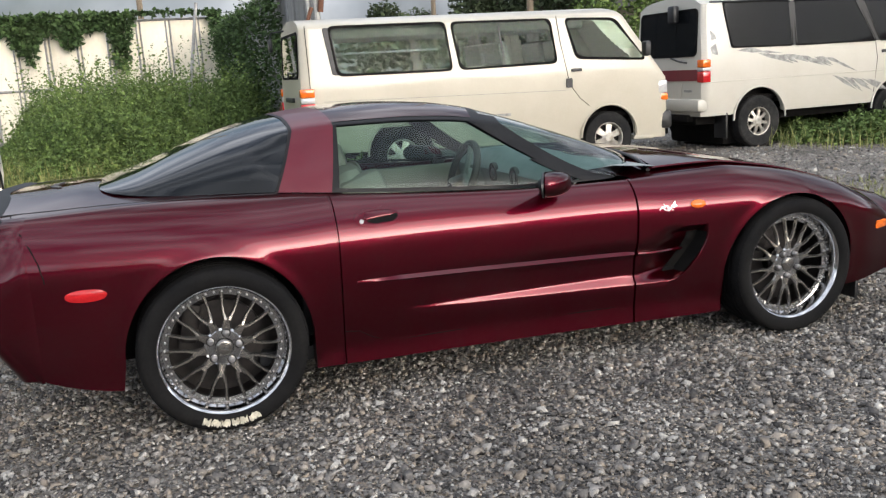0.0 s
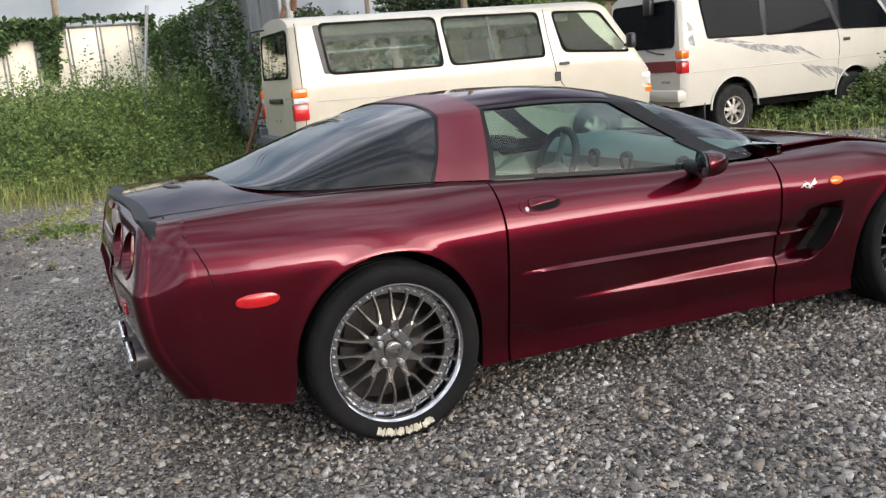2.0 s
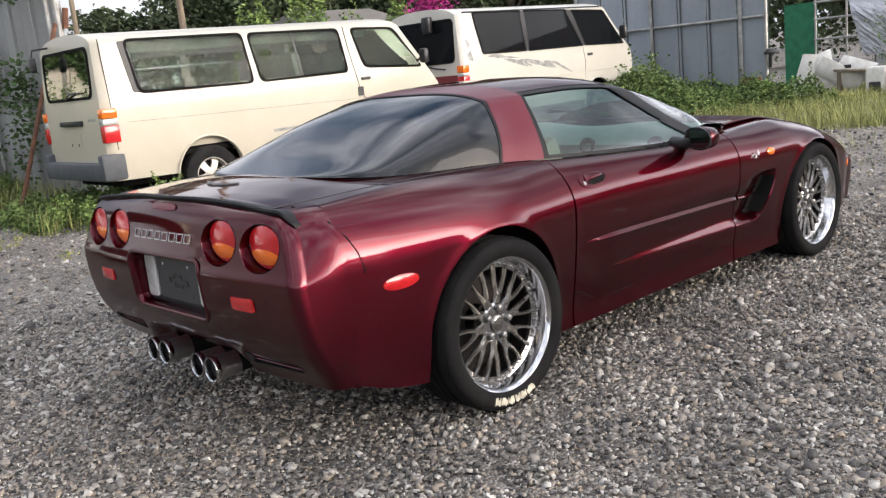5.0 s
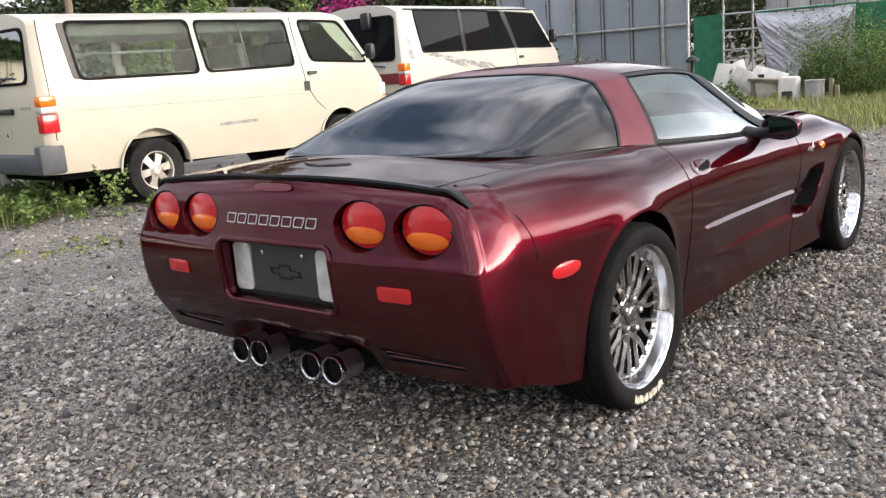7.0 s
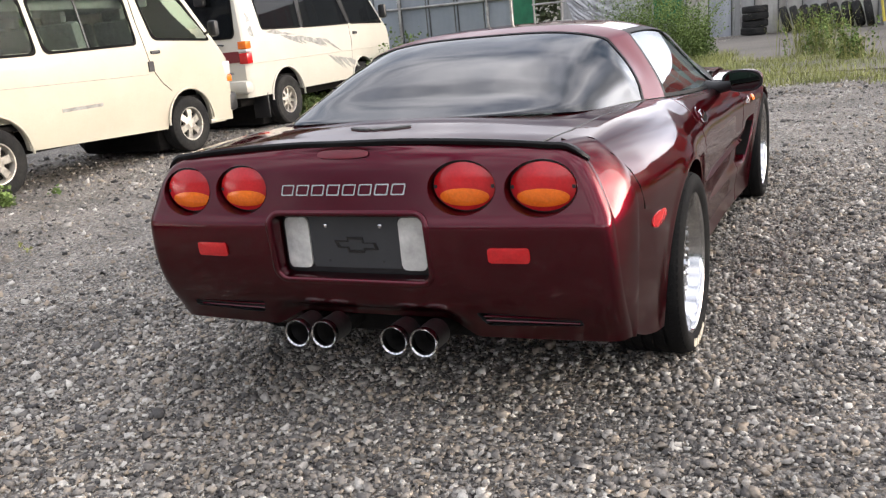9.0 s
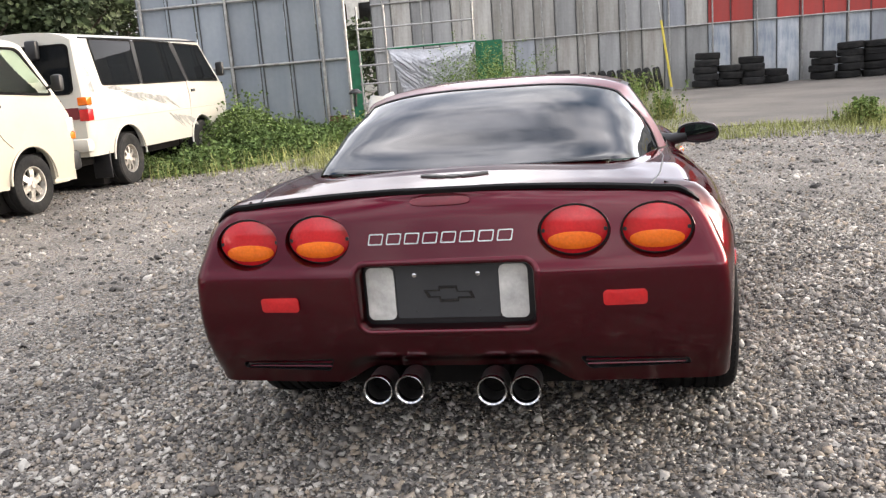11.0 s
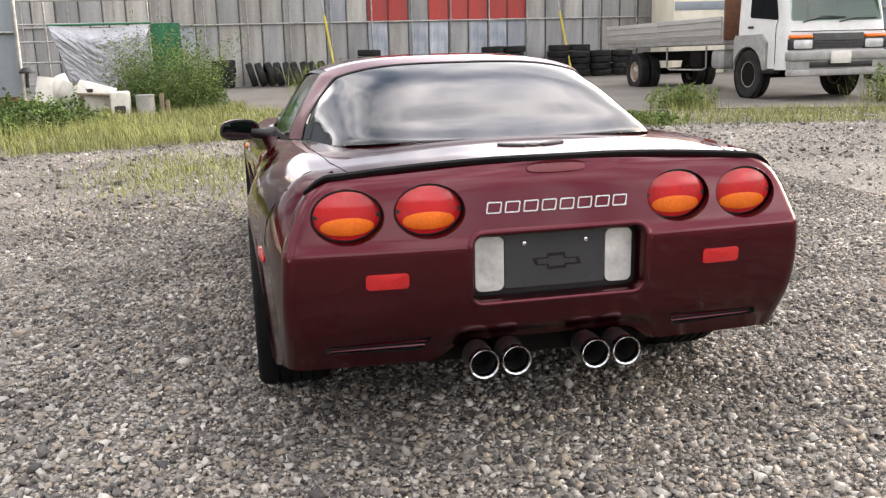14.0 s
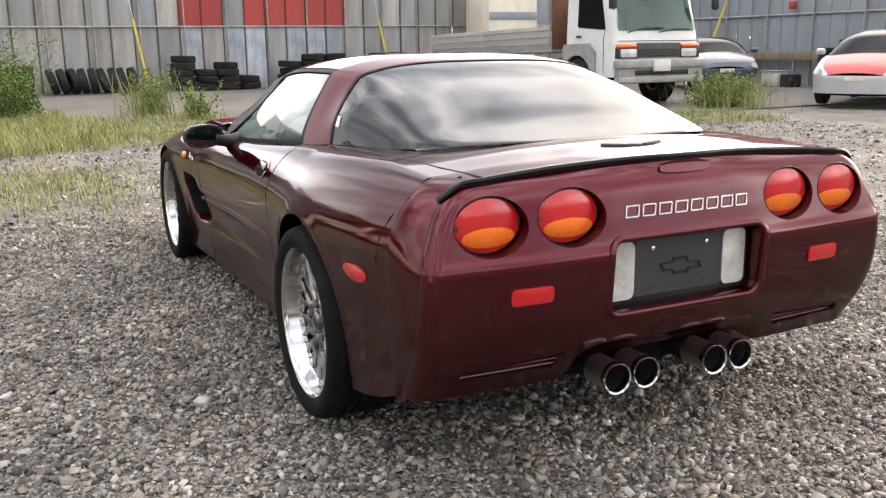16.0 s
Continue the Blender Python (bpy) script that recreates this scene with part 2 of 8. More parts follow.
M["chrome"] = surf("polished_chrome", (0.63, 0.63, 0.63), (0.54, 0.54, 0.55), 12, 0.12, 1.0, fine=0.06)
M["gunmetal"] = surf("machined_spoke", (0.30, 0.285, 0.265), (0.22, 0.21, 0.195), 10, 0.24, 0.9, fine=0.1)
M["steel"] = surf("brushed_steel", (0.42, 0.41, 0.4), (0.3, 0.29, 0.28), 14, 0.35, 1.0)
M["dark_steel"] = surf("brake_iron", (0.035, 0.03, 0.028), (0.02, 0.018, 0.017), 14, 0.6, 0.5)
M["tint"] = pane("dark_tinted_glass", (0.05, 0.055, 0.065), 0.78, 0.012, 0.032, 3.6)
M["clear"] = pane("side_window_glass", (0.50, 0.64, 0.60), 0.03, 0.02, 0.035, 2.8)
M["van_glass"] = pane("van_window_glass", (0.80, 0.86, 0.82), 0.02, 0.012, 0.005, 7.0)
M["van_dark"] = pane("smoked_van_glass", (0.26, 0.22, 0.17), 0.62, 0.012, 0.012, 5.6)
M["sky_glass"] = pane("pale_reflecting_glass", (0.46, 0.52, 0.50), 0.06, 0.02, 0.26, 3.0)
M["lens_red"] = surf("red_lens", (0.52, 0.011, 0.014), (0.42, 0.008, 0.011), 9, 0.22, coat=0.45, bump=0.04, bscale=120)
M["lens_amber"] = surf("amber_lens", (0.84, 0.18, 0.010), (0.72, 0.135, 0.008), 9, 0.20, coat=0.5, bump=0.04, bscale=120)
M["lens_clear"] = surf("frosted_clear_lens", (0.56, 0.56, 0.54), (0.40, 0.40, 0.39), 7, 0.12, coat=1.0, bump=0.06, bscale=60, fine=0.1)
M["reverse_lens"] = surf("silvered_clear_lens", (0.74, 0.74, 0.71), (0.46, 0.46, 0.44), 11, 0.24, 0.25, coat=1.0, bump=0.05, bscale=80, fine=0.08)
M["black_gloss"] = surf("glossy_black_trim", (0.008, 0.008, 0.009), (0.011, 0.010, 0.011), 6, 0.16)
M["mirror"] = surf("mirror_glass", (0.10, 0.125, 0.125), (0.09, 0.115, 0.115), 3, 0.03, 1.0, fine=0.02)
M["seam"] = surf("dark_seam_strip", (0.075, 0.075, 0.073), (0.045, 0.044, 0.042), 6, 0.7)
M["leather"] = surf("beige_leather", (0.30, 0.27, 0.215), (0.24, 0.215, 0.17), 8, 0.5, bump=0.1, bscale=200)
M["dash"] = surf("grey_dashboard", (0.27, 0.30, 0.285), (0.32, 0.345, 0.33), 9, 0.6, bump=0.08, bscale=220)
M["holder"] = surf("dark_grey_plastic", (0.024, 0.025, 0.027), (0.032, 0.033, 0.035), 8, 0.5, bump=0.05, bscale=300)
M["letter"] = surf("silver_letters", (0.55, 0.52, 0.52), (0.48, 0.45, 0.45), 20, 0.22, 0.6)
M["white_letter"] = surf("worn_white_tyre_lettering", (0.70, 0.66, 0.52), (0.32, 0.29, 0.22), 40, 0.7)
M["cream"] = surf("cream_van_paint", (0.485, 0.452, 0.358), (0.445, 0.408, 0.318), 1.2, 0.32, coat=0.5, fine=0.04, rough2=0.42)
M["white"] = surf("white_van_paint", (0.54, 0.52, 0.455), (0.50, 0.478, 0.408), 1.2, 0.32, coat=0.5, fine=0.04, rough2=0.42)
M["decal_grey"] = surf("grey_stripe_film", (0.16, 0.16, 0.15), (0.34, 0.34, 0.32), 14, 0.4)
M["maroon_trim"] = surf("maroon_trim", (0.16, 0.015, 0.022), (0.13, 0.012, 0.02), 6, 0.3)
M["wheel_grey"] = surf("dull_silver_wheel", (0.52, 0.50, 0.45), (0.33, 0.30, 0.25), 18, 0.42, 0.5)
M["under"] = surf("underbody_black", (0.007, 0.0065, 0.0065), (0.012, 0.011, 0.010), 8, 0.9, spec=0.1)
M["bumper_grey"] = surf("faded_grey_bumper_plastic", (0.055, 0.062, 0.070), (0.085, 0.090, 0.095), 5, 0.6, bump=0.1, bscale=120)
M["seat_grey"] = surf("grey_seat_cloth", (0.22, 0.22, 0.21), (0.16, 0.16, 0.155), 20, 0.9)


# ---- building helpers ----
def smooth01(t):
    t = np.clip(t, 0.0, 1.0)
    return t * t * (3 - 2 * t)


def curve(*keys):
    """A smooth line through (x, value) keys, without overshoot."""
    xs, ys = np.array([k[0] for k in keys], float), np.array([k[1] for k in keys], float)
    h, d = np.diff(xs), np.diff(ys) / np.diff(xs)
    s = np.zeros(len(xs))
    s[0], s[-1] = d[0], d[-1]
    for i in range(1, len(xs) - 1):
        if d[i - 1] * d[i] > 0:
            w1, w2 = 2 * h[i] + h[i - 1], h[i] + 2 * h[i - 1]
            s[i] = (w1 + w2) / (w1 / d[i - 1] + w2 / d[i])

    def at(x):
        x = np.clip(np.asarray(x, float), xs[0], xs[-1])
        i = np.clip(np.searchsorted(xs, x) - 1, 0, len(h) - 1)
        t = (x - xs[i]) / h[i]
        return ((1 + 2 * t) * (1 - t) ** 2 * ys[i] + t * (1 - t) ** 2 * h[i] * s[i]
                + t * t * (3 - 2 * t) * ys[i + 1] + t * t * (t - 1) * h[i] * s[i + 1])
    return at


def thing(name, label, category, m=None, group="", kind=""):
    ob = new(name)
    ob.empty_display_size = 0.2
    if m is not None:
        ob.matrix_world = m
    return tagged(ob, label, category, group, kind)


def mesh_ob(name, verts, faces, mat, parent=None, label="", smooth=35.0, loc=None):
    """One mesh object from vertices and faces, under its thing."""
    me = bpy.data.meshes.new(name)
    me.from_pydata([tuple(map(float, v)) for v in verts], [], [tuple(int(i) for i in f) for f in faces])
    return finish(name, me, mat, parent, label, smooth, loc)


def finish(name, me, mat, parent=None, label="", smooth=35.0, loc=None):
    me.validate()
    if mat is not None:
        me.materials.append(mat)
    if smooth:
        me.polygons.foreach_set("use_smooth", [True] * len(me.polygons))
        me.set_sharp_from_angle(angle=radians(smooth))
    me.update()
    ob = new(name, me)
    if parent is not None:
        ob.parent = parent
    if loc is not None:
        ob.matrix_local = loc
    if label:
        ob["label"] = label
    return ob


def part(name, bm, mat, parent, label="", smooth=35.0, loc=None):
    me = bpy.data.meshes.new(name)
    bmesh.ops.recalc_face_normals(bm, faces=bm.faces)
    bm.to_mesh(me)
    bm.free()
    return finish(name, me, mat, parent, label, smooth, loc)


def share(ob, m, parent=None):
    """Another object on the same mesh."""
    o = ob.copy()
    scene.collection.objects.link(o)
    o.parent = parent if parent is not None else ob.parent
    o.matrix_local = m
    return o


def add_box(bm, c, s, bevel=0.0, m=None, seg=2):
    r = bmesh.ops.create_cube(bm, size=1.0)
    vs = r["verts"]
    for v in vs:
        v.co = Vector((v.co.x * s[0], v.co.y * s[1], v.co.z * s[2]))
    if bevel:
        es = list({e for v in vs for e in v.link_edges})
        g = bmesh.ops.bevel(bm, geom=es, offset=bevel, segments=seg, affect="EDGES", profile=0.5)
        vs = list({v for f in g["faces"] for v in f.verts} | {v for v in vs if v.is_valid})
    t = Matrix.Translation(c) @ (m or Matrix())
    for v in vs:
        v.co = t @ v.co
    return vs


def box(name, c, s, mat, parent, label="", bevel=0.006, m=None):
    bm = bmesh.new()
    add_box(bm, c, s, min(bevel, 0.45 * min(s)), m)
    return part(name, bm, mat, parent, label)


def add_tube(bm, pts, r, seg=8, closed=False, cap=True):
    """A round bar along points; r is one radius or one for each point."""
    pts = [Vector(p) for p in pts]
    n = len(pts)
    rs = [r] * n if np.isscalar(r) else list(r)
    rings = []
    up = None
    for i, p in enumerate(pts):
        a, b = pts[(i - 1) % n] if (closed or i) else p, pts[(i + 1) % n] if (closed or i < n - 1) else p
        d = (b - a).normalized()
        if up is None:
            up = Vector((0, 0, 1)) if abs(d.z) < 0.9 else Vector((1, 0, 0))
        x = up.cross(d).normalized()
        y = d.cross(x)
        up = y
        rings.append([bm.verts.new(p + rs[i] * (math.cos(2 * math.pi * k / seg) * x + math.sin(2 * math.pi * k / seg) * y)) for k in range(seg)])
    for i in range(n if closed else n - 1):
        u, v = rings[i], rings[(i + 1) % n]
        for k in range(seg):
            bm.faces.new((u[k], u[(k + 1) % seg], v[(k + 1) % seg], v[k]))
    if cap and not closed:
        bm.faces.new(rings[0][::-1])
        bm.faces.new(rings[-1])
    return bm


def tube(name, pts, r, mat, parent, label="", seg=8, closed=False):
    return part(name, add_tube(bmesh.new(), pts, r, seg, closed), mat, parent, label)


def lathe(name, prof, mat, parent, label="", seg=48, axis="y", loc=None, smooth=35.0, closed=True):
    """Turns (radius, along) points round an axis."""
    vs, fs, n = [], [], len(prof)
    for k in range(seg):
        a = 2 * math.pi * k / seg
        for r, h in prof:
            p = (r * math.cos(a), h, r * math.sin(a))
            vs.append(p if axis == "y" else (p[0], p[2], p[1]) if axis == "z" else (p[1], p[0], p[2]))
    rng = range(n if closed else n - 1)
    for k in range(seg):
        for i in rng:
            j = (i + 1) % n
            k2 = (k + 1) % seg
            fs.append((k * n + i, k * n + j, k2 * n + j, k2 * n + i))
    me = bpy.data.meshes.new(name)
    me.from_pydata(vs, [], fs)
    bm = bmesh.new()
    bm.from_mesh(me)
    bmesh.ops.remove_doubles(bm, verts=bm.verts, dist=1e-6)
    bpy.data.meshes.remove(me)
    return part(name, bm, mat, parent, label, smooth, loc)


def round_rect(x0, z0, x1, z1, r, n=6):
    """Corner-rounded rectangle as a loop of (x, z)."""
    out = []
    for cx, cz, a0 in ((x1 - r, z1 - r, 0), (x0 + r, z1 - r, 90), (x0 + r, z0 + r, 180), (x1 - r, z0 + r, 270)):
        for k in range(n + 1):
            a = radians(a0 + 90 * k / n)
            out.append((cx + r * math.cos(a), cz + r * math.sin(a)))
    return out


def round_poly(pts, r, n=5):
    """Polygon of (x, z) with rounded corners."""
    out, m = [], len(pts)
    for i in range(m):
        p, a, b = Vector(pts[i]), Vector(pts[i - 1]), Vector(pts[(i + 1) % m])
        da, db = (a - p), (b - p)
        k = min(r, 0.45 * da.length, 0.45 * db.length)
        s, e = p + da.normalized() * k, p + db.normalized() * k
        for j in range(n + 1):
            t = j / n
            q = (1 - t) ** 2 * s + 2 * t * (1 - t) * p + t * t * e
            out.append((q.x, q.y))
    return out


def plate(name, loop, put, depth, mat, parent, label="", smooth=30.0, crown=0.0):
    """A closed slab: a loop of (a, b) mapped by put(a, b, d) at d = 0 and d = depth."""
    n = len(loop)
    c = np.mean(np.array(loop), axis=0)
    vs = [put(a, b, 0.0) for a, b in loop] + [put(a, b, depth) for a, b in loop]
    fs = [(i, (i + 1) % n, n + (i + 1) % n, n + i) for i in range(n)]
    base = len(vs)
    if crown:
        for k in (0.85, 0.5):
            vs += [put(c[0] + (a - c[0]) * k, c[1] + (b - c[1]) * k, depth + crown * (1 - k * k)) for a, b in loop]
        vs.append(put(c[0], c[1], depth + crown))
        fs += [(n + i, n + (i + 1) % n, base + (i + 1) % n, base + i) for i in range(n)]
        fs += [(base + i, base + (i + 1) % n, base + n + (i + 1) % n, base + n + i) for i in range(n)]
        fs += [(base + n + i, base + n + (i + 1) % n, len(vs) - 1) for i in range(n)]
    else:
        fs.append(tuple(range(n, 2 * n)))
    fs.append(tuple(range(n))[::-1])
    me = bpy.data.meshes.new(name)
    me.from_pydata([tuple(map(float, v)) for v in vs], [], fs)
    bm = bmesh.new()
    bm.from_mesh(me)
    bpy.data.meshes.remove(me)
    return part(name, bm, mat, parent, label, smooth)


def ring_strip(name, outer, inner, put, depth, mat, parent, label=""):
    """A raised border between two loops of equal count."""
    n = len(outer)
    vs = [put(a, b, -0.004) for a, b in outer] + [put(a, b, depth) for a, b in outer] \
        + [put(a, b, depth) for a, b in inner] + [put(a, b, -0.004) for a, b in inner]
    fs = []
    for i in range(n):
        j = (i + 1) % n
        for k in range(3):
            fs.append((k * n + i, k * n + j, (k + 1) * n + j, (k + 1) * n + i))
    me = bpy.data.meshes.new(name)
    me.from_pydata([tuple(map(float, v)) for v in vs], [], fs)
    bm = bmesh.new()
    bm.from_mesh(me)
    bpy.data.meshes.remove(me)
    return part(name, bm, mat, parent, label, 30.0)


def grid_faces(nu, nv, keep=None, flip=False):
    out = []
    for i in range(nu - 1):
        for j in range(nv - 1):
            if keep is None or keep(i, j):
                f = (i * nv + j, (i + 1) * nv + j, (i + 1) * nv + j + 1, i * nv + j + 1)
                out.append(f[::-1] if flip else f)
    return out


def compact(verts, faces):
    used = sorted({i for f in faces for i in f})
    at = {u: k for k, u in enumerate(used)}
    return [verts[u] for u in used], [tuple(at[i] for i in f) for f in faces]


# ---- the maroon coupe: x forward, y to its left, wheels at x = -1.33 and 1.33 ----
X_TAIL, X_NOSE = -1.985, 1.93
c_W = curve((-2.0, 0.845), (-1.8, 0.868), (-1.33, 0.895), (-0.86, 0.868), (-0.3, 0.850), (0.2, 0.853), (0.47, 0.863), (0.9, 0.885),
            (1.33, 0.895), (1.7, 0.868), (1.93, 0.80))
c_ZB = curve((-2.0, 0.868), (-1.6, 0.880), (-1.05, 0.864), (-0.82, 0.846), (-0.22, 0.803), (0.0, 0.792), (0.44, 0.787), (0.7, 0.795),
             (0.97, 0.800), (1.2, 0.775), (1.38, 0.742), (1.58, 0.69), (1.83, 0.597), (1.93, 0.55))
c_YB = curve((-2.0, 0.705), (-1.6, 0.69), (-1.1, 0.680), (-0.82, 0.716), (0.0, 0.750), (0.44, 0.76), (0.7, 0.73), (1.2, 0.72), (1.6, 0.70),
             (1.93, 0.62))
c_ZT = curve((-2.0, 0.903), (-1.78, 0.917), (-1.4, 0.903), (0.4, 0.80), (0.62, 0.835), (0.9, 0.832), (1.17, 0.80), (1.61, 0.70), (1.93, 0.575))
c_ZL = curve((-2.0, 0.282), (-1.9, 0.243), (-1.72, 0.205), (-1.0, 0.165), (-0.5, 0.15), (0.9, 0.135), (1.7, 0.17), (1.93, 0.2))


def arch_z(x):
    x = np.asarray(x, float)
    z = c_ZL(x)
    for xc, rx, rz in ((-1.342, 0.358, 0.380), (1.276, 0.362, 0.360)):
        t = 1 - ((x - xc) / rx) ** 2
        z = np.where(t > 0, np.maximum(z, 0.30 + rz * np.sqrt(np.maximum(t, 0))), z)
    return z


c_XE = curve((0.308, 0.588), (0.320, 0.651), (0.347, 0.695), (0.390, 0.738), (0.450, 0.780), (0.506, 0.803), (0.545, 0.806))


def ledge(x):
    """Lower and upper edge of the slanting ledge that widens towards the scoop."""
    return 0.357 - 0.041 * np.clip((np.asarray(x, float) + 0.579) / 1.035, 0, 1) ** 0.7, 0.361


def side_y(x, z):
    """Half width of the lower body at a place along it and a height."""
    x, z = np.asarray(x, float), np.asarray(z, float)
    w, zb, yb = c_W(x), c_ZB(x), c_YB(x)
    zc = np.minimum(0.652 - 0.012 * (x + 0.8), zb - 0.12)
    t = np.clip((z - zc) / (zb - zc), 0, 1.2)
    tc = np.minimum(t, 0.9995)
    up = w - (w - yb) * (0.42 * (0.08 * t + 0.92 * t ** 2) + 0.58 * (1 - np.sqrt(1 - tc * tc)))
    lo = w - (0.020 + 0.032 * smooth01((x + 1.85) / 0.5)) * np.clip((zc - z) / 0.42, 0, 1) ** 1.5
    y = np.where(z > zc, up, lo)
    # the flank between the moulding and the lower ledge lies deeper, and sinks into the scoop behind the front wheel
    low, up = ledge(x)
    xe = c_XE(z)
    deep = 0.024 * np.clip((x + 0.579) / 0.9, 0, 1) ** 0.8 * smooth01((0.53 - z) / 0.10) * np.clip((z - low) / np.maximum(up - low, 1e-4), 0, 1)
    pocket = 0.066 * smooth01((x - xe + 0.27) / 0.27) * smooth01((z - 0.315) / 0.05) * smooth01((0.562 - z) / 0.030)
    y = y - (deep + pocket * (x > 0.3)) * (1 - smooth01((x - xe) / 0.016))
    # flared lips over the wheels
    for xc, rx, rz in ((-1.342, 0.358, 0.380), (1.276, 0.362, 0.360)):
        d = np.sqrt(((x - xc) / rx) ** 2 + (np.maximum(z - 0.30, 0) / rz) ** 2)
        y = y + 0.005 * np.exp(-((d - 1.0) / 0.07) ** 2) * (z > 0.2)
    return y


GROOVES = (-0.866, 0.470)


def crease_z(x):
    return min(0.652 - 0.012 * (x + 0.8), float(c_ZB(x)) - 0.12)


def side_rows(x, zl, zb):
    """Heights of the flank's rows: they follow the lower ledge and the crease."""
    low, up = ledge(x)
    b1 = max(float(low), zl + 0.012)
    b2 = max(up, b1 + 0.012)
    b3 = max(crease_z(x), b2 + 0.012)
    return np.concatenate([np.linspace(zl, b1 - 0.002, 7), np.linspace(b1 + 0.002, b2 - 0.002, 5), np.linspace(b2 + 0.002, b3, 17)[:-1], b3 + (zb - b3) * np.sin(np.linspace(0, math.pi / 2, 16))])


def lean_x(x, z):
    """Columns lean with the scoop's front edge."""
    w = float(smooth01((x - 0.478) / 0.2595)) * (1 - float(smooth01((x - 0.7375) / 0.14))) * float(smooth01((z - 0.22) / 0.08))
    return x + w * (float(c_XE(z)) - 0.7375)


def body_grid():
    xs = list(np.linspace(X_TAIL, X_NOSE, 176)) + list(np.linspace(0.56, 0.86, 25)) + [0.7365, 0.7385, 0.743, 0.748, 0.753, 0.7585, 0.7605]
    for xc, rx in ((-1.342, 0.356), (1.276, 0.360)):
        for a in np.linspace(2, 178, 60):
            xs.append(xc + rx * math.cos(radians(a)))
        xs += [xc - rx - 0.002, xc + rx + 0.002]
    for g in GROOVES:
        xs = [x for x in xs if abs(x - g) > 0.008] + [g - 0.0055, g - 0.0025, g + 0.0025, g + 0.0055]
    return np.array(sorted(set(round(x, 5) for x in xs)))


def build_body(car):
    xs = body_grid()
    nside, ntop = 44, 14
    rows = []
    for x in xs:
        zl, zb, yb, zt = float(arch_z(x)), float(c_ZB(x)), float(c_YB(x)), float(c_ZT(x))
        z = side_rows(x, zl, zb)
        sx = np.array([lean_x(x, q) for q in z])
        y = side_y(sx, z)
        dip = 0.010 if any(abs(x - g) < 0.003 for g in GROOVES) else 0.0
        y = y - dip
        pts = [(sx[0], y[0] - 0.07, zl + 0.02), (sx[0], y[0] - 0.014, zl + 0.001)] + [(sx[i], y[i], z[i]) for i in range(nside)]
        for k in range(1, ntop + 1):
            r = k / ntop
            pts.append((x, yb * (1 - r), zb + (zt - zb) * (1 - (1 - r) ** 2)))
        rows.append(pts)
    nv = nside + 2 + ntop
    nb = nside + 1  # row index of the belt
    nu = len(xs)
    mid = (xs[:-1] + xs[1:]) / 2
    right = [(p[0], -p[1], p[2]) for r in rows for p in r]
    left = [p for r in rows for p in r]

    def is_door(i, j):
        return GROOVES[0] < mid[i] < GROOVES[1] and j < nb

    def is_hood(i, j):
        r = (j - nb + 0.5) / ntop
        return j > nb and mid[i] > 0.625 + 0.135 * (1 - (1 - r) ** 2)

    def is_open(i, j):
        return -1.02 < mid[i] < 0.50 and j >= nb
    for sgn, verts in ((-1, right), (1, left)):
        f = grid_faces(nu, nv, is_door, flip=sgn > 0)
        v2, f2 = compact(verts, f)
        door = mesh_ob("door", v2, f2, M["maroon"], car, "maroon long coupe door with sculpted flank")
        dress_door(door, sgn)
    both = right + left
    off = len(right)
    keep = lambda i, j: not (is_door(i, j) or (is_hood(i, j) and j > nb + 2) or is_open(i, j))
    f = grid_faces(nu, nv, keep) + [tuple(q + off for q in g) for g in grid_faces(nu, nv, keep, True)]
    for nm, lb, pick in (("rear_quarter", "maroon rear quarter panels and deck", lambda x: x < 0), ("front_wing", "maroon front wings", lambda x: x > 0)):
        v2, f2 = compact(both, [q for q in f if pick(both[q[0]][0])])
        me_join(nm, v2, f2, M["maroon"], car, lb)
    f = grid_faces(nu, nv, is_hood) + [tuple(q + off for q in g) for g in grid_faces(nu, nv, is_hood, True)]
    v2, f2 = compact(both, f)
    lift = lambda x: 0.005 + 0.017 * float(1 - smooth01((x - 0.62) / 1.1))
    hood = me_join("hood", [(x, y, z + lift(x)) for x, y, z in v2], f2, M["maroon"], car, "maroon bonnet standing slightly open at the back")
    yb0 = float(c_YB(0.64)) * (1 - 1 / ntop)
    edge = []
    for t in np.linspace(-1, 1, 25):
        x = 0.630 + 0.135 * (1 - t * t)
        zb, zt = float(c_ZB(x)), float(c_ZT(x))
        edge.append((x, yb0 * t, zb + (zt - zb) * (1 - t * t) + lift(x) - 0.006))
    tube("bonnet_seal", edge, 0.009, M["black"], hood)
    for sg in (1, -1):
        vs = []
        for x in np.linspace(0.632, 1.86, 40):
            y = float(c_YB(x)) * (1 - 1 / ntop)
            z = float(c_ZB(x)) + (float(c_ZT(x)) - float(c_ZB(x))) * (1 - (1 - 1 / ntop) ** 2) + lift(x)
            vs += [(x, sg * y, z), (x, sg * (y + 0.004), z - 0.006), (x, sg * (y - 0.004), z - 0.016), (x, sg * (y - 0.03), z - 0.018)]
        me_join("hood_edge", vs, grid_faces(40, 4, None, sg > 0), M["maroon"], hood, "", 60)


def me_join(name, verts, faces, mat, parent, label, smooth=38.0):
    me = bpy.data.meshes.new(name)
    me.from_pydata([tuple(map(float, v)) for v in verts], [], faces)
    bm = bmesh.new()
    bm.from_mesh(me)
    bmesh.ops.remove_doubles(bm, verts=bm.verts, dist=2e-5)
    bpy.data.meshes.remove(me)
    return part(name, bm, mat, parent, label, smooth)


def on_side(sgn):
    return lambda x, z, d: (x, sgn * (float(side_y(x, z)) + d), z)


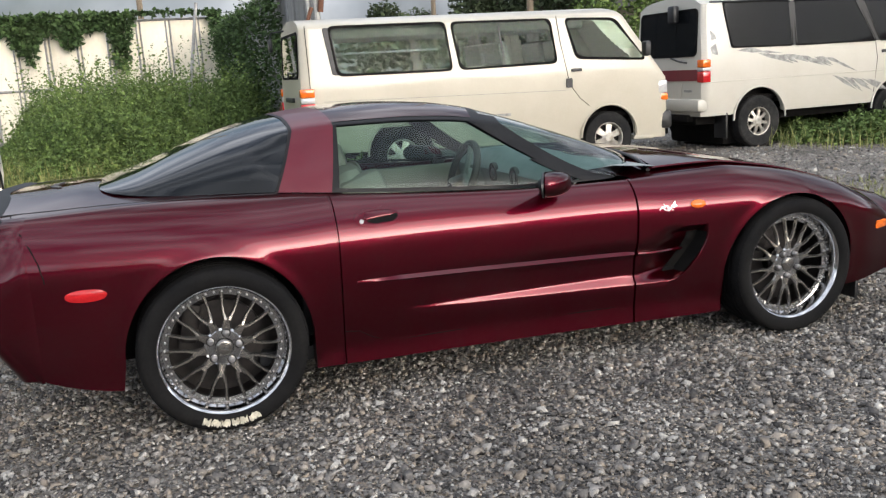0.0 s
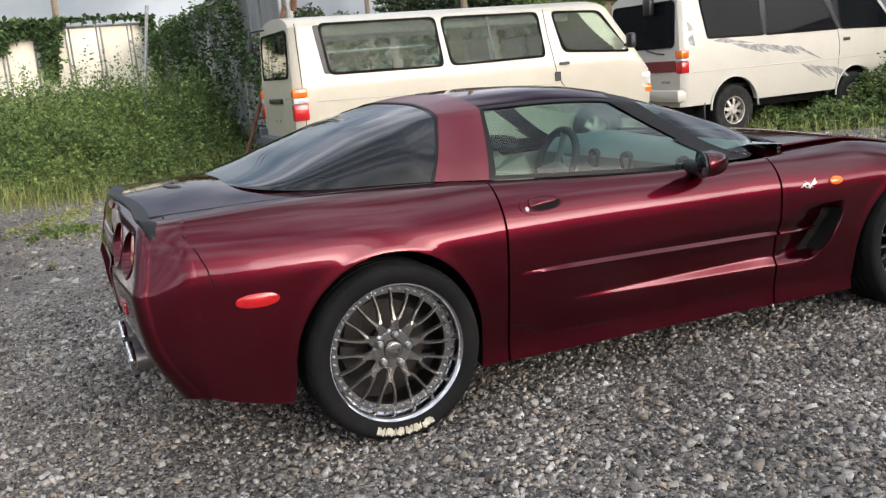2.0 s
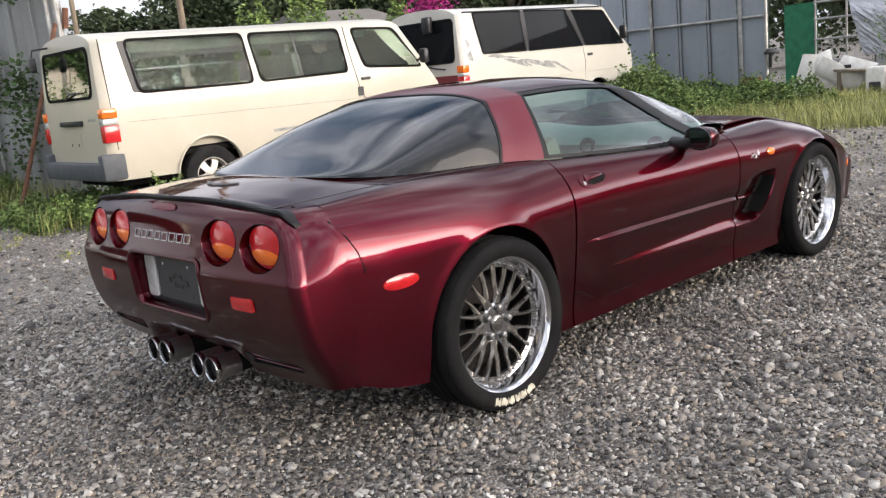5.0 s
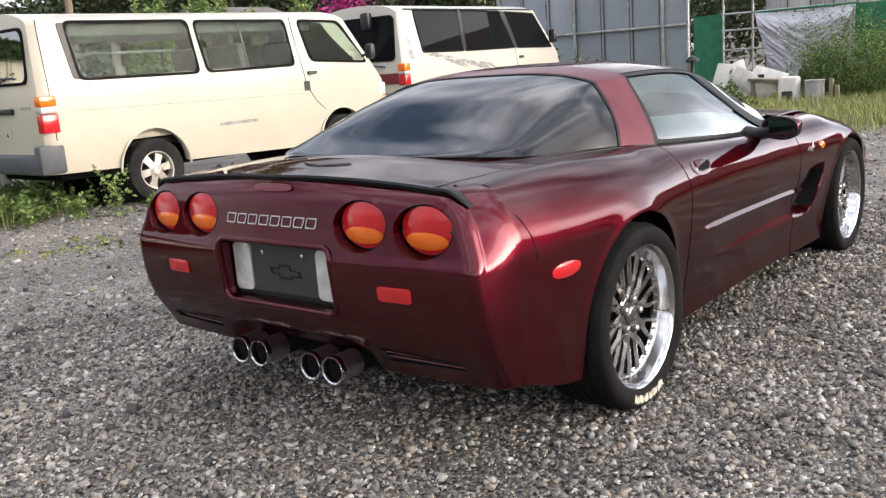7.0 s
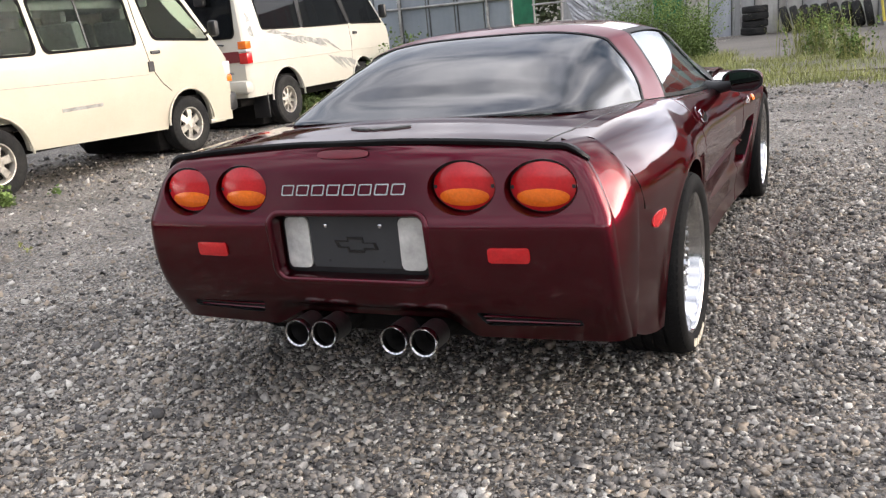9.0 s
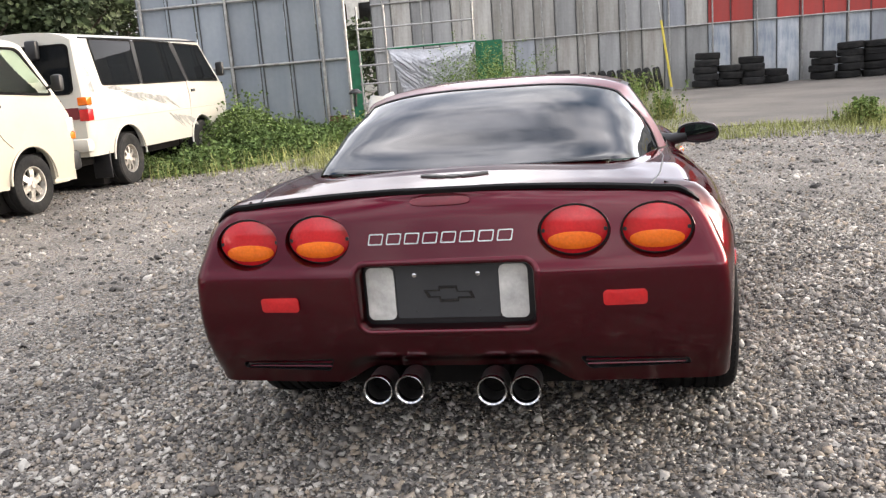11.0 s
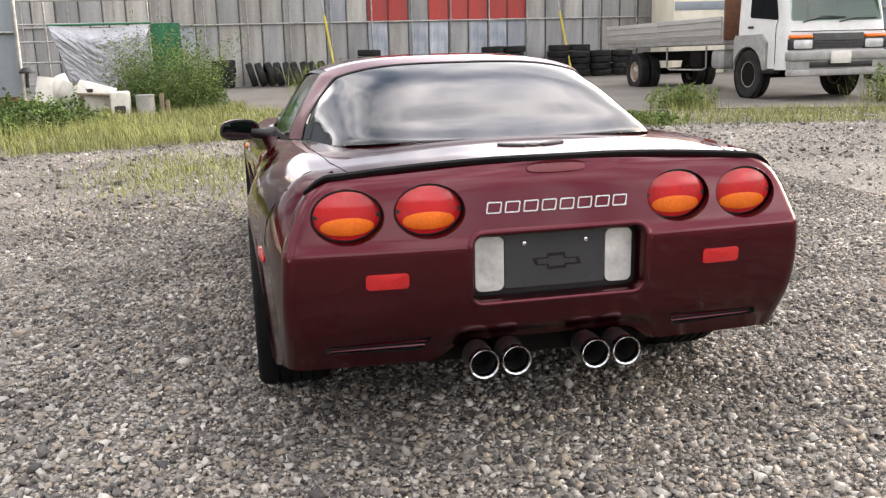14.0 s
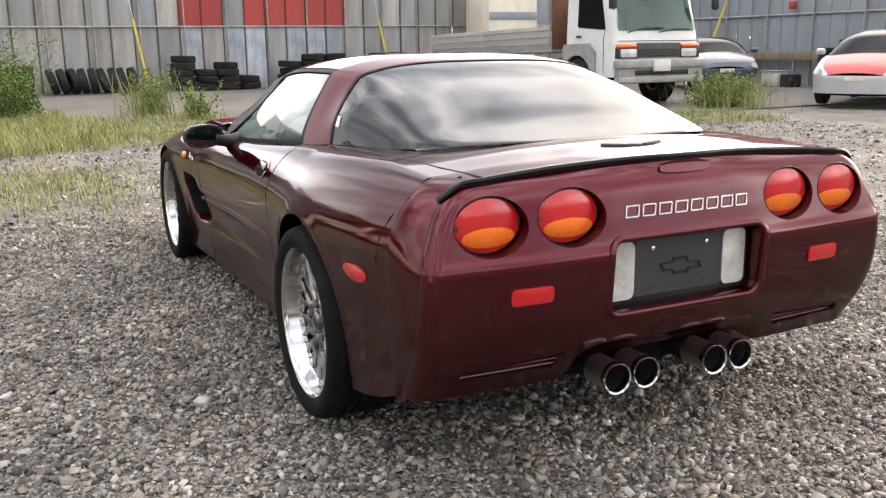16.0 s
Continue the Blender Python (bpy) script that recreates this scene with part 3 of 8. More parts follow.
def ellipse(cx, cz, rx, rz, n=32, power=1.0):
    out = []
    for k in range(n):
        a = 2 * math.pi * k / n
        c, s = math.cos(a), math.sin(a)
        out.append((cx + rx * math.copysign(abs(c) ** power, c), cz + rz * math.copysign(abs(s) ** power, s)))
    return out


def dress_door(door, sgn):
    put = on_side(sgn)
    # body-side moulding: a ridge with a bright upper face
    n = 40
    prof = [(-0.009, -0.006), (-0.007, 0.010), (-0.001, 0.013), (0.014, 0.0015), (0.014, -0.006)]
    vs, fs = [], []
    for i in range(n):
        x = -0.80 + 1.262 * i / (n - 1)
        z = 0.500 - 0.040 * (x + 0.80) / 1.26
        k = min(1.0, i / 6, (n - 1 - i) / 2 + 0.4)
        base = float(side_y(x, z + 0.012))
        for dz, dy in prof:
            vs.append((x, sgn * (base + (dy if dy < 0 else dy * k)), z + dz * (0.5 + 0.5 * k)))
    m = len(prof)
    for i in range(n - 1):
        for j in range(m):
            fs.append((i * m + j, i * m + (j + 1) % m, (i + 1) * m + (j + 1) % m, (i + 1) * m + j))
    fs += [tuple(range(m)), tuple(range((n - 1) * m, n * m))]
    me_join("side_moulding", vs, fs, M["maroon"], door, "maroon side moulding")
    line = [(-0.862, 0.300), (-0.80, 0.292), (-0.755, 0.262), (-0.70, 0.238), (-0.62, 0.228), (-0.3, 0.226), (0.1, 0.222), (0.38, 0.220)]
    tube("shut_line", [(x, sgn * (float(side_y(x, z)) - 0.0008), z) for x, z in line], 0.0018, M["under"], door, "", 6)
    # recessed oval handle
    cx, cz = -0.690, 0.752
    ring_strip("handle_bezel", ellipse(cx, cz, 0.101, 0.037, 40, 0.9), ellipse(cx, cz, 0.088, 0.027, 40, 0.9), put, 0.003, M["maroon"], door)
    plate("handle_recess", ellipse(cx, cz, 0.089, 0.027, 36, 0.85), put, 0.002, M["maroon"], door, "maroon handle dish")
    # flat dark plate on the dish paints the shade of the finger recess
    plate("finger_pocket", round_poly([(cx - 0.052, cz - 0.012), (cx - 0.02, cz - 0.022), (cx + 0.055, cz - 0.020), (cx + 0.082, cz - 0.004), (cx + 0.078, cz + 0.008), (cx - 0.03, cz - 0.002)], 0.008), put, 0.0035, M["under"], door, "near-black plate for the shaded finger pocket")
    plate("handle_flap", round_poly([(cx - 0.06, cz - 0.004), (cx + 0.05, cz + 0.003), (cx + 0.078, cz + 0.012), (cx + 0.045, cz + 0.023), (cx - 0.055, cz + 0.022)], 0.010), put, 0.006, M["maroon"], door, crown=0.004)
    plate("lock_cylinder", ellipse(cx - 0.072, cz - 0.010, 0.0085, 0.0085, 16), put, 0.004, M["steel"], door, "steel lock cylinder")


# glasshouse
g_y = curve((-1.75, 0.0), (-1.747, 0.22), (-1.72, 0.40), (-1.66, 0.515), (-1.55, 0.578), (-1.35, 0.615), (-1.2, 0.640), (-0.82, 0.708), (0.0, 0.740), (0.36, 0.735), (0.5, 0.66),
            (0.65, 0.45), (0.74, 0.22), (0.775, 0.0))
g_b = curve((-1.75, 0.912), (-1.5, 0.888), (-1.05, 0.868), (-0.82, 0.850), (-0.22, 0.807), (0.0, 0.796), (0.40, 0.795), (0.6, 0.815), (0.775, 0.842))
g_t = curve((-1.75, 0.914), (-1.6, 0.955), (-1.44, 1.016), (-1.2, 1.097), (-0.95, 1.150), (-0.7, 1.173), (-0.5, 1.177), (-0.3, 1.167), (-0.1, 1.135), (0.1, 1.078),
            (0.4, 0.972), (0.65, 0.884), (0.775, 0.843))
RAIL = 47.0


def dome(x, a, d=0.0):
    """A point of the glasshouse: place along the car, angle up from the belt, and distance out."""
    e = 0.60 + 0.05 * float(smooth01((x + 1.1) / 0.5)) + 0.10 * float(smooth01((x - 0.0) / 0.6))
    c, s = max(math.cos(radians(a)), 0.0) ** e, max(math.sin(radians(a)), 0.0) ** e
    yb, zb, zt = float(g_y(x)) + d, float(g_b(x)), float(g_t(x)) + d
    # side windows: nearly flat panes between belt and rail
    w = float(smooth01((x + 1.15) / 0.25)) * (1 - float(smooth01((x - 0.30) / 0.25)))
    if a < RAIL and w > 0:
        cr, sr = math.cos(radians(RAIL)) ** e, math.sin(radians(RAIL)) ** e
        c += w * (1 + (cr - 1) * (s / sr) ** 1.3 - c)
    lean = 0.10 * (1 - float(smooth01((x + 1.1) / 0.35)))  # the hatch glass leans inwards
    return (x, yb * c * (1 - lean * s), zb + (zt - zb) * s)


def slant(u, a):
    """Columns that lean with the pillars."""
    f = min(1.0, (math.sin(radians(max(a, 0.0))) / math.sin(radians(RAIL))) ** 0.62)
    h = float(smooth01((a - RAIL) / 40.0))
    keys_b = [-1.75, -1.055, -0.845, 0.395, 0.775]
    keys_t = [-1.75, -0.955, -0.790, -0.175 + 0.07 * h, 0.775]
    k = [b + (t - b) * f for b, t in zip(keys_b, keys_t)]
    i = min(int(u), 3)
    return k[i] + (k[i + 1] - k[i]) * (u - i)


def dome_patch(name, us, angs, mat, parent, label, d=0.0, both=True, thick=0.0, sgn=1):
    if both and angs[-1] < 89:
        return [dome_patch(name, us, angs, mat, parent, label, d, False, thick, sg) for sg in (1, -1)]
    nu, nv = len(us), len(angs)
    def sheet(dd):
        return [dome(slant(u, a), a, dd) for u in us for a in angs]
    vs, fs = [], []
    for sg in ((1, -1) if both else (sgn,)):
        for lay, dd in enumerate((d, d - thick) if thick else (d,)):
            off = len(vs)
            vs += [(x, sg * y, z) for x, y, z in sheet(dd)]
            fs += [tuple(off + q for q in f) for f in grid_faces(nu, nv, None, (sg > 0) == (lay == 0))]
    return me_join(name, vs, fs, mat, parent, label, 40.0)


def build_glasshouse(car):
    A = list(np.linspace(0, 90, 25))
    low = [a for a in np.linspace(0, RAIL, 15)]
    up = [a for a in np.linspace(RAIL + 4, 90, 13)]
    u_rear = [0.0, 0.004, 0.012, 0.03, 0.06, 0.1, 0.16] + list(np.linspace(0.22, 0.985, 22))
    dome_patch("rear_glass", u_rear, A, M["tint"], car, "large dark-tinted wraparound rear hatch glass")
    dome_patch("window_sticker", [0.925, 0.945, 0.965], [5, 7, 9, 11], M["white_plastic"], car, "small white window sticker", 0.003, False, 0.002, sgn=1)
    dome_patch("rear_glass_seal", [0.982, 0.992, 1.0], A, M["lip_black"], car, "", 0.003)
    dome_patch("roof_hoop", list(np.linspace(1.0, 2.0, 7)), A, M["maroon_bright"], car, "maroon roof hoop behind the doors, in a brightened copy of the paint", 0.004, thick=0.012)
    dome_patch("roof_panel", list(np.linspace(2.0, 3.0, 14)), up, M["maroon"], car, "maroon removable roof panel", 0.004, thick=0.015)
    dome_patch("weatherstrip", list(np.linspace(2.0, 3.0, 14)), [RAIL - 1.0, RAIL + 1, RAIL + 4.2], M["lip_black"], car, "black window weatherstrip", 0.002, thick=0.01)
    dome_patch("weatherstrip", [2.0, 2.012, 2.024], low, M["lip_black"], car, "", 0.004, thick=0.01)
    for sg in (1, -1):
        dome_patch("side_window", list(np.linspace(2.022, 2.960, 16)), [0.25, 0.8, 1.8, 3.2] + [a for a in np.linspace(5.0, RAIL - 0.5, 13)], M["clear"], car, "clear side window", -0.004, False, sgn=sg)
        dome_patch("mirror_sail", list(np.linspace(2.915, 2.99, 5)), list(np.linspace(0, 13, 6)), M["lip_black"], car, "", 0.004, False, 0.012, sgn=sg)
    dome_patch("belt_strip", list(np.linspace(2.0, 2.97, 16)), [-0.01, 0.12, 0.45], M["lip_black"], car, "", 0.005, thick=0.012)
    dome_patch("windscreen_pillar", list(np.linspace(2.985, 3.135, 6)), list(np.linspace(0, 60, 18)), M["lip_black"], car, "dark windscreen pillar", 0.003, thick=0.02)
    dome_patch("window_frame", list(np.linspace(2.950, 2.987, 4)), list(np.linspace(0, 52, 18)), M["lip_black"], car, "black side window frame", 0.002, thick=0.015)
    dome_patch("windscreen_header", list(np.linspace(2.99, 3.05, 4)), list(np.linspace(58, 90, 9)), M["lip_black"], car, "", 0.003, thick=0.02)
    dome_patch("windscreen", list(np.linspace(3.05, 3.97, 20)) + [3.985, 3.995, 4.0], A, M["clear"], car, "raked windscreen")
    cowl = [(0.70, y, 0.838 - 0.06 * (y / 0.6) ** 2) for y in np.linspace(-0.55, 0.55, 12)]
    tube("cowl_strip", [(x + 0.03 - 0.20 * (y / 0.6) ** 2, y, z - 0.012) for x, y, z in cowl], 0.022, M["lip_black"], car, "black cowl grille", 8)
    for y0 in (-0.42, 0.05):
        tube("wiper", [(0.66 - 0.1 * abs(y0), y0, 0.86), (0.60, y0 + 0.2, 0.872), (0.55, y0 + 0.38, 0.868)], 0.007, M["lip_black"], car, "black wiper arm", 6)


REAR_X = curve((0.27, 2.099), (0.3, 2.114), (0.35, 2.142), (0.41, 2.172), (0.48, 2.196), (0.56, 2.211), (0.645, 2.216), (0.685, 2.204), (0.76, 2.188), (0.84, 2.170), (0.88, 2.154))


PLANS = {}


def section_y(z):
    """Half width at a height of the car's section where the rear fascia begins."""
    zb, zt, yb = float(c_ZB(X_TAIL)), float(c_ZT(X_TAIL)), float(c_YB(X_TAIL))
    if z <= zb:
        return float(side_y(X_TAIL, z))
    return yb * math.sqrt(max(0.0, 1 - (z - zb) / (zt - zb)))


BOW = curve((0.30, 0.034), (0.42, 0.031), (0.55, 0.036), (0.66, 0.036), (0.80, 0.040), (0.90, 0.052))
INSET = curve((0.30, 0.010), (0.45, 0.016), (0.64, 0.032), (0.74, 0.050), (0.82, 0.046), (0.90, 0.036))


def rear_plan(z):
    """Level line round the tail: flank, rounded corner, bowed face and back again."""
    key = round(float(z), 4)
    if key not in PLANS:
        PLANS[key] = rear_curve(key)
    return PLANS[key]


def rear_curve(z):
    y0 = section_y(z)
    small = min(1.0, y0 / 0.3)
    xr = -float(REAR_X(z))
    xv, yv = xr + float(BOW(z)) * small, y0 - float(INSET(z)) * small
    r = (0.042 + 0.020 * float(np.clip((0.52 - z) / 0.2, 0, 1))) * small
    side = [(X_TAIL + (xv + r - X_TAIL) * t, y0 + (yv - y0) * t ** 1.6) for t in np.linspace(0, 1, 32)]
    face = [(xr + (xv - xr) * (y / max(yv, 1e-6)) ** 2, y) for y in np.linspace(yv - r * 1.1, 0, 60)]
    p, c, q = Vector(side[-1]), Vector((xv, yv)), Vector(face[0])
    bend = [tuple(p * (1 - t) ** 2 + c * 2 * t * (1 - t) + q * t * t) for t in np.linspace(0, 1, 20)[1:-1]]
    half = side + bend + face
    full = half + [(x, -y) for x, y in half[-2::-1]]
    return np.array([f[0] for f in full]), np.array([f[1] for f in full])


def rear_at(y, z):
    """x of the rear fascia at a place across it."""
    px, py = rear_plan(z)
    o = np.argsort(py)
    return float(np.interp(y, py[o], px[o]))


def rear_side(x, z):
    """Half width of the rear fascia's flank at a place along it."""
    px, py = rear_plan(z)
    k = (py > 0.3)
    o = np.argsort(px[k])
    return float(np.interp(x, px[k][o], py[k][o])) - 0.0008


def on_rear(y, z, d):
    return (rear_at(y, z) - d, y, z)


def inside(poly, y, z):
    """Which of the points lie in the polygon."""
    res = np.zeros(np.shape(y), bool)
    n = len(poly)
    for i in range(n):
        (y0, z0), (y1, z1) = poly[i], poly[(i + 1) % n]
        if z0 == z1:
            continue
        hit = ((z0 > z) != (z1 > z)) & (y < (y1 - y0) * (z - z0) / (z1 - z0) + y0)
        res ^= hit
    return res


def nearest_on(poly, y, z):
    best, at = 1e9, (y, z)
    n = len(poly)
    for i in range(n):
        a, b = Vector(poly[i]), Vector(poly[(i + 1) % n])
        d = b - a
        t = max(0.0, min(1.0, (Vector((y, z)) - a).dot(d) / max(d.length_squared, 1e-12)))
        q = a + d * t
        r = (q - Vector((y, z))).length
        if r < best:
            best, at = r, (q.x, q.y)
    return at


LAMPS = [(0.625, 0.756), (0.390, 0.762), (-0.385, 0.762), (-0.618, 0.756)]


def build_rear(car):
    zb, zt = float(c_ZB(X_TAIL)), float(c_ZT(X_TAIL))
    zs = list(np.linspace(0.280, 0.85, 82)) + [0.858, zb] + [zb + (zt - zb) * (1 - (1 - r) ** 2) for r in (0.04, 0.1, 0.18, 0.27, 0.37, 0.48, 0.6, 0.72, 0.84, 0.94)]
    n = len(rear_plan(0.6)[0])
    rows = []
    def rise(y, z):
        """Lower edge that arches up over the exhausts."""
        k = 1 - smooth01((abs(y - 0.005) - 0.255) / 0.13)
        return z + 0.050 * k * float(smooth01((0.45 - z) / 0.17))
    for z in zs:
        px, py = rear_plan(z)
        d0 = float(REAR_X(z)) + X_TAIL
        row = []
        for i in range(n):
            z2 = rise(py[i], z)
            tuck = 0.050 * max(0.0, z2 - z) / 0.058 * float(smooth01((0.37 - z) / 0.07))
            row.append((X_TAIL + (px[i] - X_TAIL) * (float(REAR_X(z2)) + X_TAIL) / d0 + tuck, py[i], z2 - 0.06 * (X_TAIL - px[i]) * float(np.clip((z2 - 0.82) / 0.08, 0, 1))))
        rows.append(row)
    rows.append([(x, 0.0, zt - 0.06 * (X_TAIL - x)) for x, y, z in rows[-1]])
    # lower edge: rolls under
    px, py = rear_plan(0.280)
    for back, inward, drop in ((0.030, 0.015, 0.010), (0.11, 0.05, 0.002)):
        row = []
        for i in range(n):
            w = float(smooth01((X_TAIL - px[i]) / 0.07))
            up = rise(py[i], 0.280) - 0.280
            row.append((px[i] + (back + up) * w, py[i] * (1 - inward * (0.3 + 0.7 * w)), 0.280 + up - drop))
        rows.insert(0, row)
    nz = len(rows)
    outer = [rows[j][i] for i in range(n) for j in range(nz)]
    faces = grid_faces(n, nz)
    P = np.array(outer)
    holes = [ellipse(y, z, 0.103, 0.077, 48) for y, z in LAMPS] + [round_rect(-0.269, 0.478, 0.273, 0.684, 0.035, 8)]
    vents = [round_poly([(sg * 0.385, 0.376), (sg * 0.70, 0.362), (sg * 0.705, 0.338), (sg * 0.41, 0.328)], 0.012) for sg in (1, -1)]
    for poly in holes + vents:
        F = np.array(faces)
        c = P[F].mean(1)
        gone = inside(poly, c[:, 1], c[:, 2]) & (c[:, 0] < X_TAIL)
        rim = set(F[gone].ravel()) & set(F[~gone].ravel())
        for v in rim:
            y, z = nearest_on(poly, P[v, 1], P[v, 2])
            if z > 0.281:
                P[v] = (rear_at(y, z), y, z)
            else:
                P[v, 1] = y
        faces = [tuple(f) for f in F[~gone]]
    v2, f2 = compact([tuple(p) for p in P], faces)
    bumper = me_join("rear_bumper", v2, f2, M["maroon"], car, "maroon rear fascia with four round lamps", 32.0)
    for k, poly in enumerate(holes + vents):
        depth = 0.065 if k < 4 else 0.06 if k == 4 else 0.03
        mat = M["maroon"] if k < 5 else M["black"]
        m = len(poly)
        c = np.mean(np.array(poly), axis=0)
        vs = []
        if k == 4:
            h = 0.035
            core = [(min(max(a, -0.269 + h), 0.273 - h), min(max(b, 0.478 + h), 0.684 - h)) for a, b in poly]
            prof = ((0.017, 0.0004), (0.011, 0.0045), (0.005, 0.0060), (0.0, 0.0045), (-0.004, -0.002), (-0.007, -0.020), (-0.010, -depth))
            vs = [(on_rear(a, b, d)[0] if d > -depth else rear_at(0, 0.58) + depth, u + (a - u) * (1 + o / h), v + (b - v) * (1 + o / h)) for o, d in prof for (a, b), (u, v) in zip(poly, core)]
            fs = [(q * m + i, q * m + (i + 1) % m, (q + 1) * m + (i + 1) % m, (q + 1) * m + i) for q in range(len(prof) - 1) for i in range(m)]
            me_join("plate_recess", vs, fs, mat, bumper, "maroon rolled rim round the number plate", 60)
            continue
        for d, g in ((0.0012, 1.016 if k < 4 else 1.012), (0.0022, 1.008), (-0.004, 0.992), (-depth, 0.975)):
            vs += [(on_rear(a, b, 0.0)[0] - d if d > -depth else (rear_at(c[0], c[1]) + depth), c[0] + (a - c[0]) * g, c[1] + (b - c[1]) * g) for a, b in poly]
        fs = [(q * m + i, q * m + (i + 1) % m, (q + 1) * m + (i + 1) % m, (q + 1) * m + i) for q in range(3) for i in range(m)]
        if k > 4:
            fs.append(tuple(range(3 * m, 4 * m)))
        me_join("lamp_bucket" if k < 4 else "vent", vs, fs, mat, bumper, "maroon lamp bucket" if k < 4 else "", 40)
    # lamps
    for y, z in LAMPS:
        xb = rear_at(y, z) + 0.036
        plate("lamp_back", ellipse(y, z, 0.1015, 0.0755, 40), lambda a, b, d, xb=xb: (xb - d, a, b), 0.004, M["black"], car, "black lamp backing")
        red = plate("tail_lamp", ellipse(y, z, 0.0955, 0.0705, 40), lambda a, b, d, xb=xb: (xb - 0.004 - d, a, b), 0.008, M["lens_red"], car, "round red tail lamp", crown=0.014)
        lo = [(a, b) for a, b in ellipse(y, z - 0.030, 0.077, 0.0265, 36, 0.95)]
        plate("amber_lens", lo, lambda a, b, d, xb=xb, y=y, z=z: (xb - 0.012 - d - 0.014 * (1 - ((a - y) / 0.094) ** 2 - ((b - z) / 0.069) ** 2), a, b), 0.0025, M["lens_amber"], red, "amber lower lens", crown=0.003)
        for sg in (1, -1):
            plate("lens_screw", ellipse(y + sg * 0.089, z, 0.006, 0.006, 10), lambda a, b, d, xb=xb: (xb - 0.011 - d, a, b), 0.004, M["black"], red)
    # plate recess with reversing lamps
    box("recess_panel", (-2.134, 0.002, 0.581), (0.03, 0.54, 0.206), M["black"], car, "black number plate recess")
    plate("plate_holder", round_rect(-0.148, 0.506, 0.168, 0.675, 0.008), lambda a, b, d: (-2.148 - d, a - 0.007, b), 0.006, M["holder"], car, "blank black plate holder")
    emblem = [(-0.065, 0.588), (-0.024, 0.588), (-0.020, 0.606), (0.036, 0.606), (0.036, 0.594), (0.082, 0.594), (0.070, 0.570), (0.036, 0.570), (0.034, 0.556), (-0.024, 0.556), (-0.026, 0.566), (-0.074, 0.566)]
    mid = (0.005, 0.581)
    ring_strip("embossed_shape", emblem, [(mid[0] + (p - mid[0]) * 0.86, mid[1] + (q - mid[1]) * 0.66) for p, q in emblem], lambda a, b, d: (-2.154 - d, a - 0.007, b), 0.003, M["black_gloss"], car)
    for y in (-0.085, 0.110):
        plate("plate_bolt", ellipse(y, 0.641, 0.007, 0.007, 14), lambda a, b, d: (-2.153 - d, a - 0.009, b), 0.005, M["chrome"], car, "small chrome bolt", crown=0.002)
    for y in (-0.085, 0.110):
        plate("plate_bolt", ellipse(y, 0.528, 0.004, 0.004, 10), lambda a, b, d: (-2.153 - d, a - 0.009, b), 0.003, M["black"], car)
    for y0, y1 in ((-0.236, -0.150), (0.172, 0.260)):
        plate("reversing_lamp", round_rect(y0, 0.503, y1, 0.668, 0.020), lambda a, b, d: (-2.146 - d, a - 0.007, b), 0.012, M["reverse_lens"], car, "clear reversing lamp with silvered bowl", crown=0.003)
    # reflectors
    for sg in (1, -1):
        plate("rear_reflector", round_rect(min(sg * 0.461, sg * 0.585), 0.546, max(sg * 0.461, sg * 0.585), 0.592, 0.012), on_rear, 0.005, M["lens_red"], car, "red rear reflector", crown=0.003)
        put = on_side(sg)
        plate("side_marker", ellipse(-1.803, 0.587, 0.072, 0.0235, 32, 0.9), put, 0.004, M["lens_red"], car, "oval red side marker", crown=0.006)
    plate("high_brake_lamp", ellipse(0.004, 0.866, 0.090, 0.0125, 36, 0.7), on_rear, 0.003, M["maroon_trim"], car, "slim high brake lamp", crown=0.002)
    # vents' slats
    for sg in (1, -1):
        for k in range(2):
            z = 0.341 + 0.017 * k
            pts = [(rear_at(sg * y, z) + 0.012, sg * y, z) for y in np.linspace(0.40, 0.69, 8)]
            tube("vent_slat", pts, 0.004, M["maroon"], car, "", 6)
    # lettering shapes: eight silver bars in place of the maker's word
    edges = np.linspace(0.227, -0.218, 9)
    for a, b in zip(edges[:-1], edges[1:]):
        y0, y1 = b + 0.008, a - 0.003
        loop = [(y0 - 0.003, 0.778), (y1 - 0.003, 0.778), (y1 + 0.003, 0.745), (y0 + 0.003, 0.745)]
        inner = [(y0 + 0.0005, 0.7745), (y1 - 0.0065, 0.7745), (y1 - 0.0005, 0.7485), (y0 + 0.0065, 0.7485)]
        ring_strip("badge_bar", round_poly(loop, 0.004, 2), round_poly(inner, 0.003, 2), on_rear, 0.0035, M["letter"], car, "silver badge bar")
    # spoiler lip along the rear edge
    n = 81
    vs, fs = [], []
    lz = np.linspace(0.74, zt, 120)
    ly = np.array([section_y(q) - 0.042 * min(1.0, section_y(q) / 0.3) for q in lz])[::-1]
    for i in range(n):
        y = -0.740 + 1.480 * i / (n - 1)
        z = float(np.interp(abs(y), ly, lz[::-1]))
        x = rear_at(y, z - 0.004)
        k = 0.78 - 0.22 * smooth01((abs(y) - 0.70) / 0.04)
        for dx, dz in ((0.050, 0.003), (0.012, 0.012), (-0.012, 0.015), (-0.017, 0.007), (-0.006, -0.010), (0.014, -0.012)):
            vs.append((x + dx * k, y, z - 0.008 * float(np.clip((z - 0.82) / 0.08, 0, 1)) + dz * k))
    for i in range(n - 1):
        for j in range(6):
            fs.append((i * 6 + j, i * 6 + (j + 1) % 6, (i + 1) * 6 + (j + 1) % 6, (i + 1) * 6 + j))
    fs += [tuple(range(6)), tuple(range((n - 1) * 6, n * 6))]
    me_join("spoiler_lip", vs, fs, M["lip_black"], car, "black rubber spoiler lip", 50)
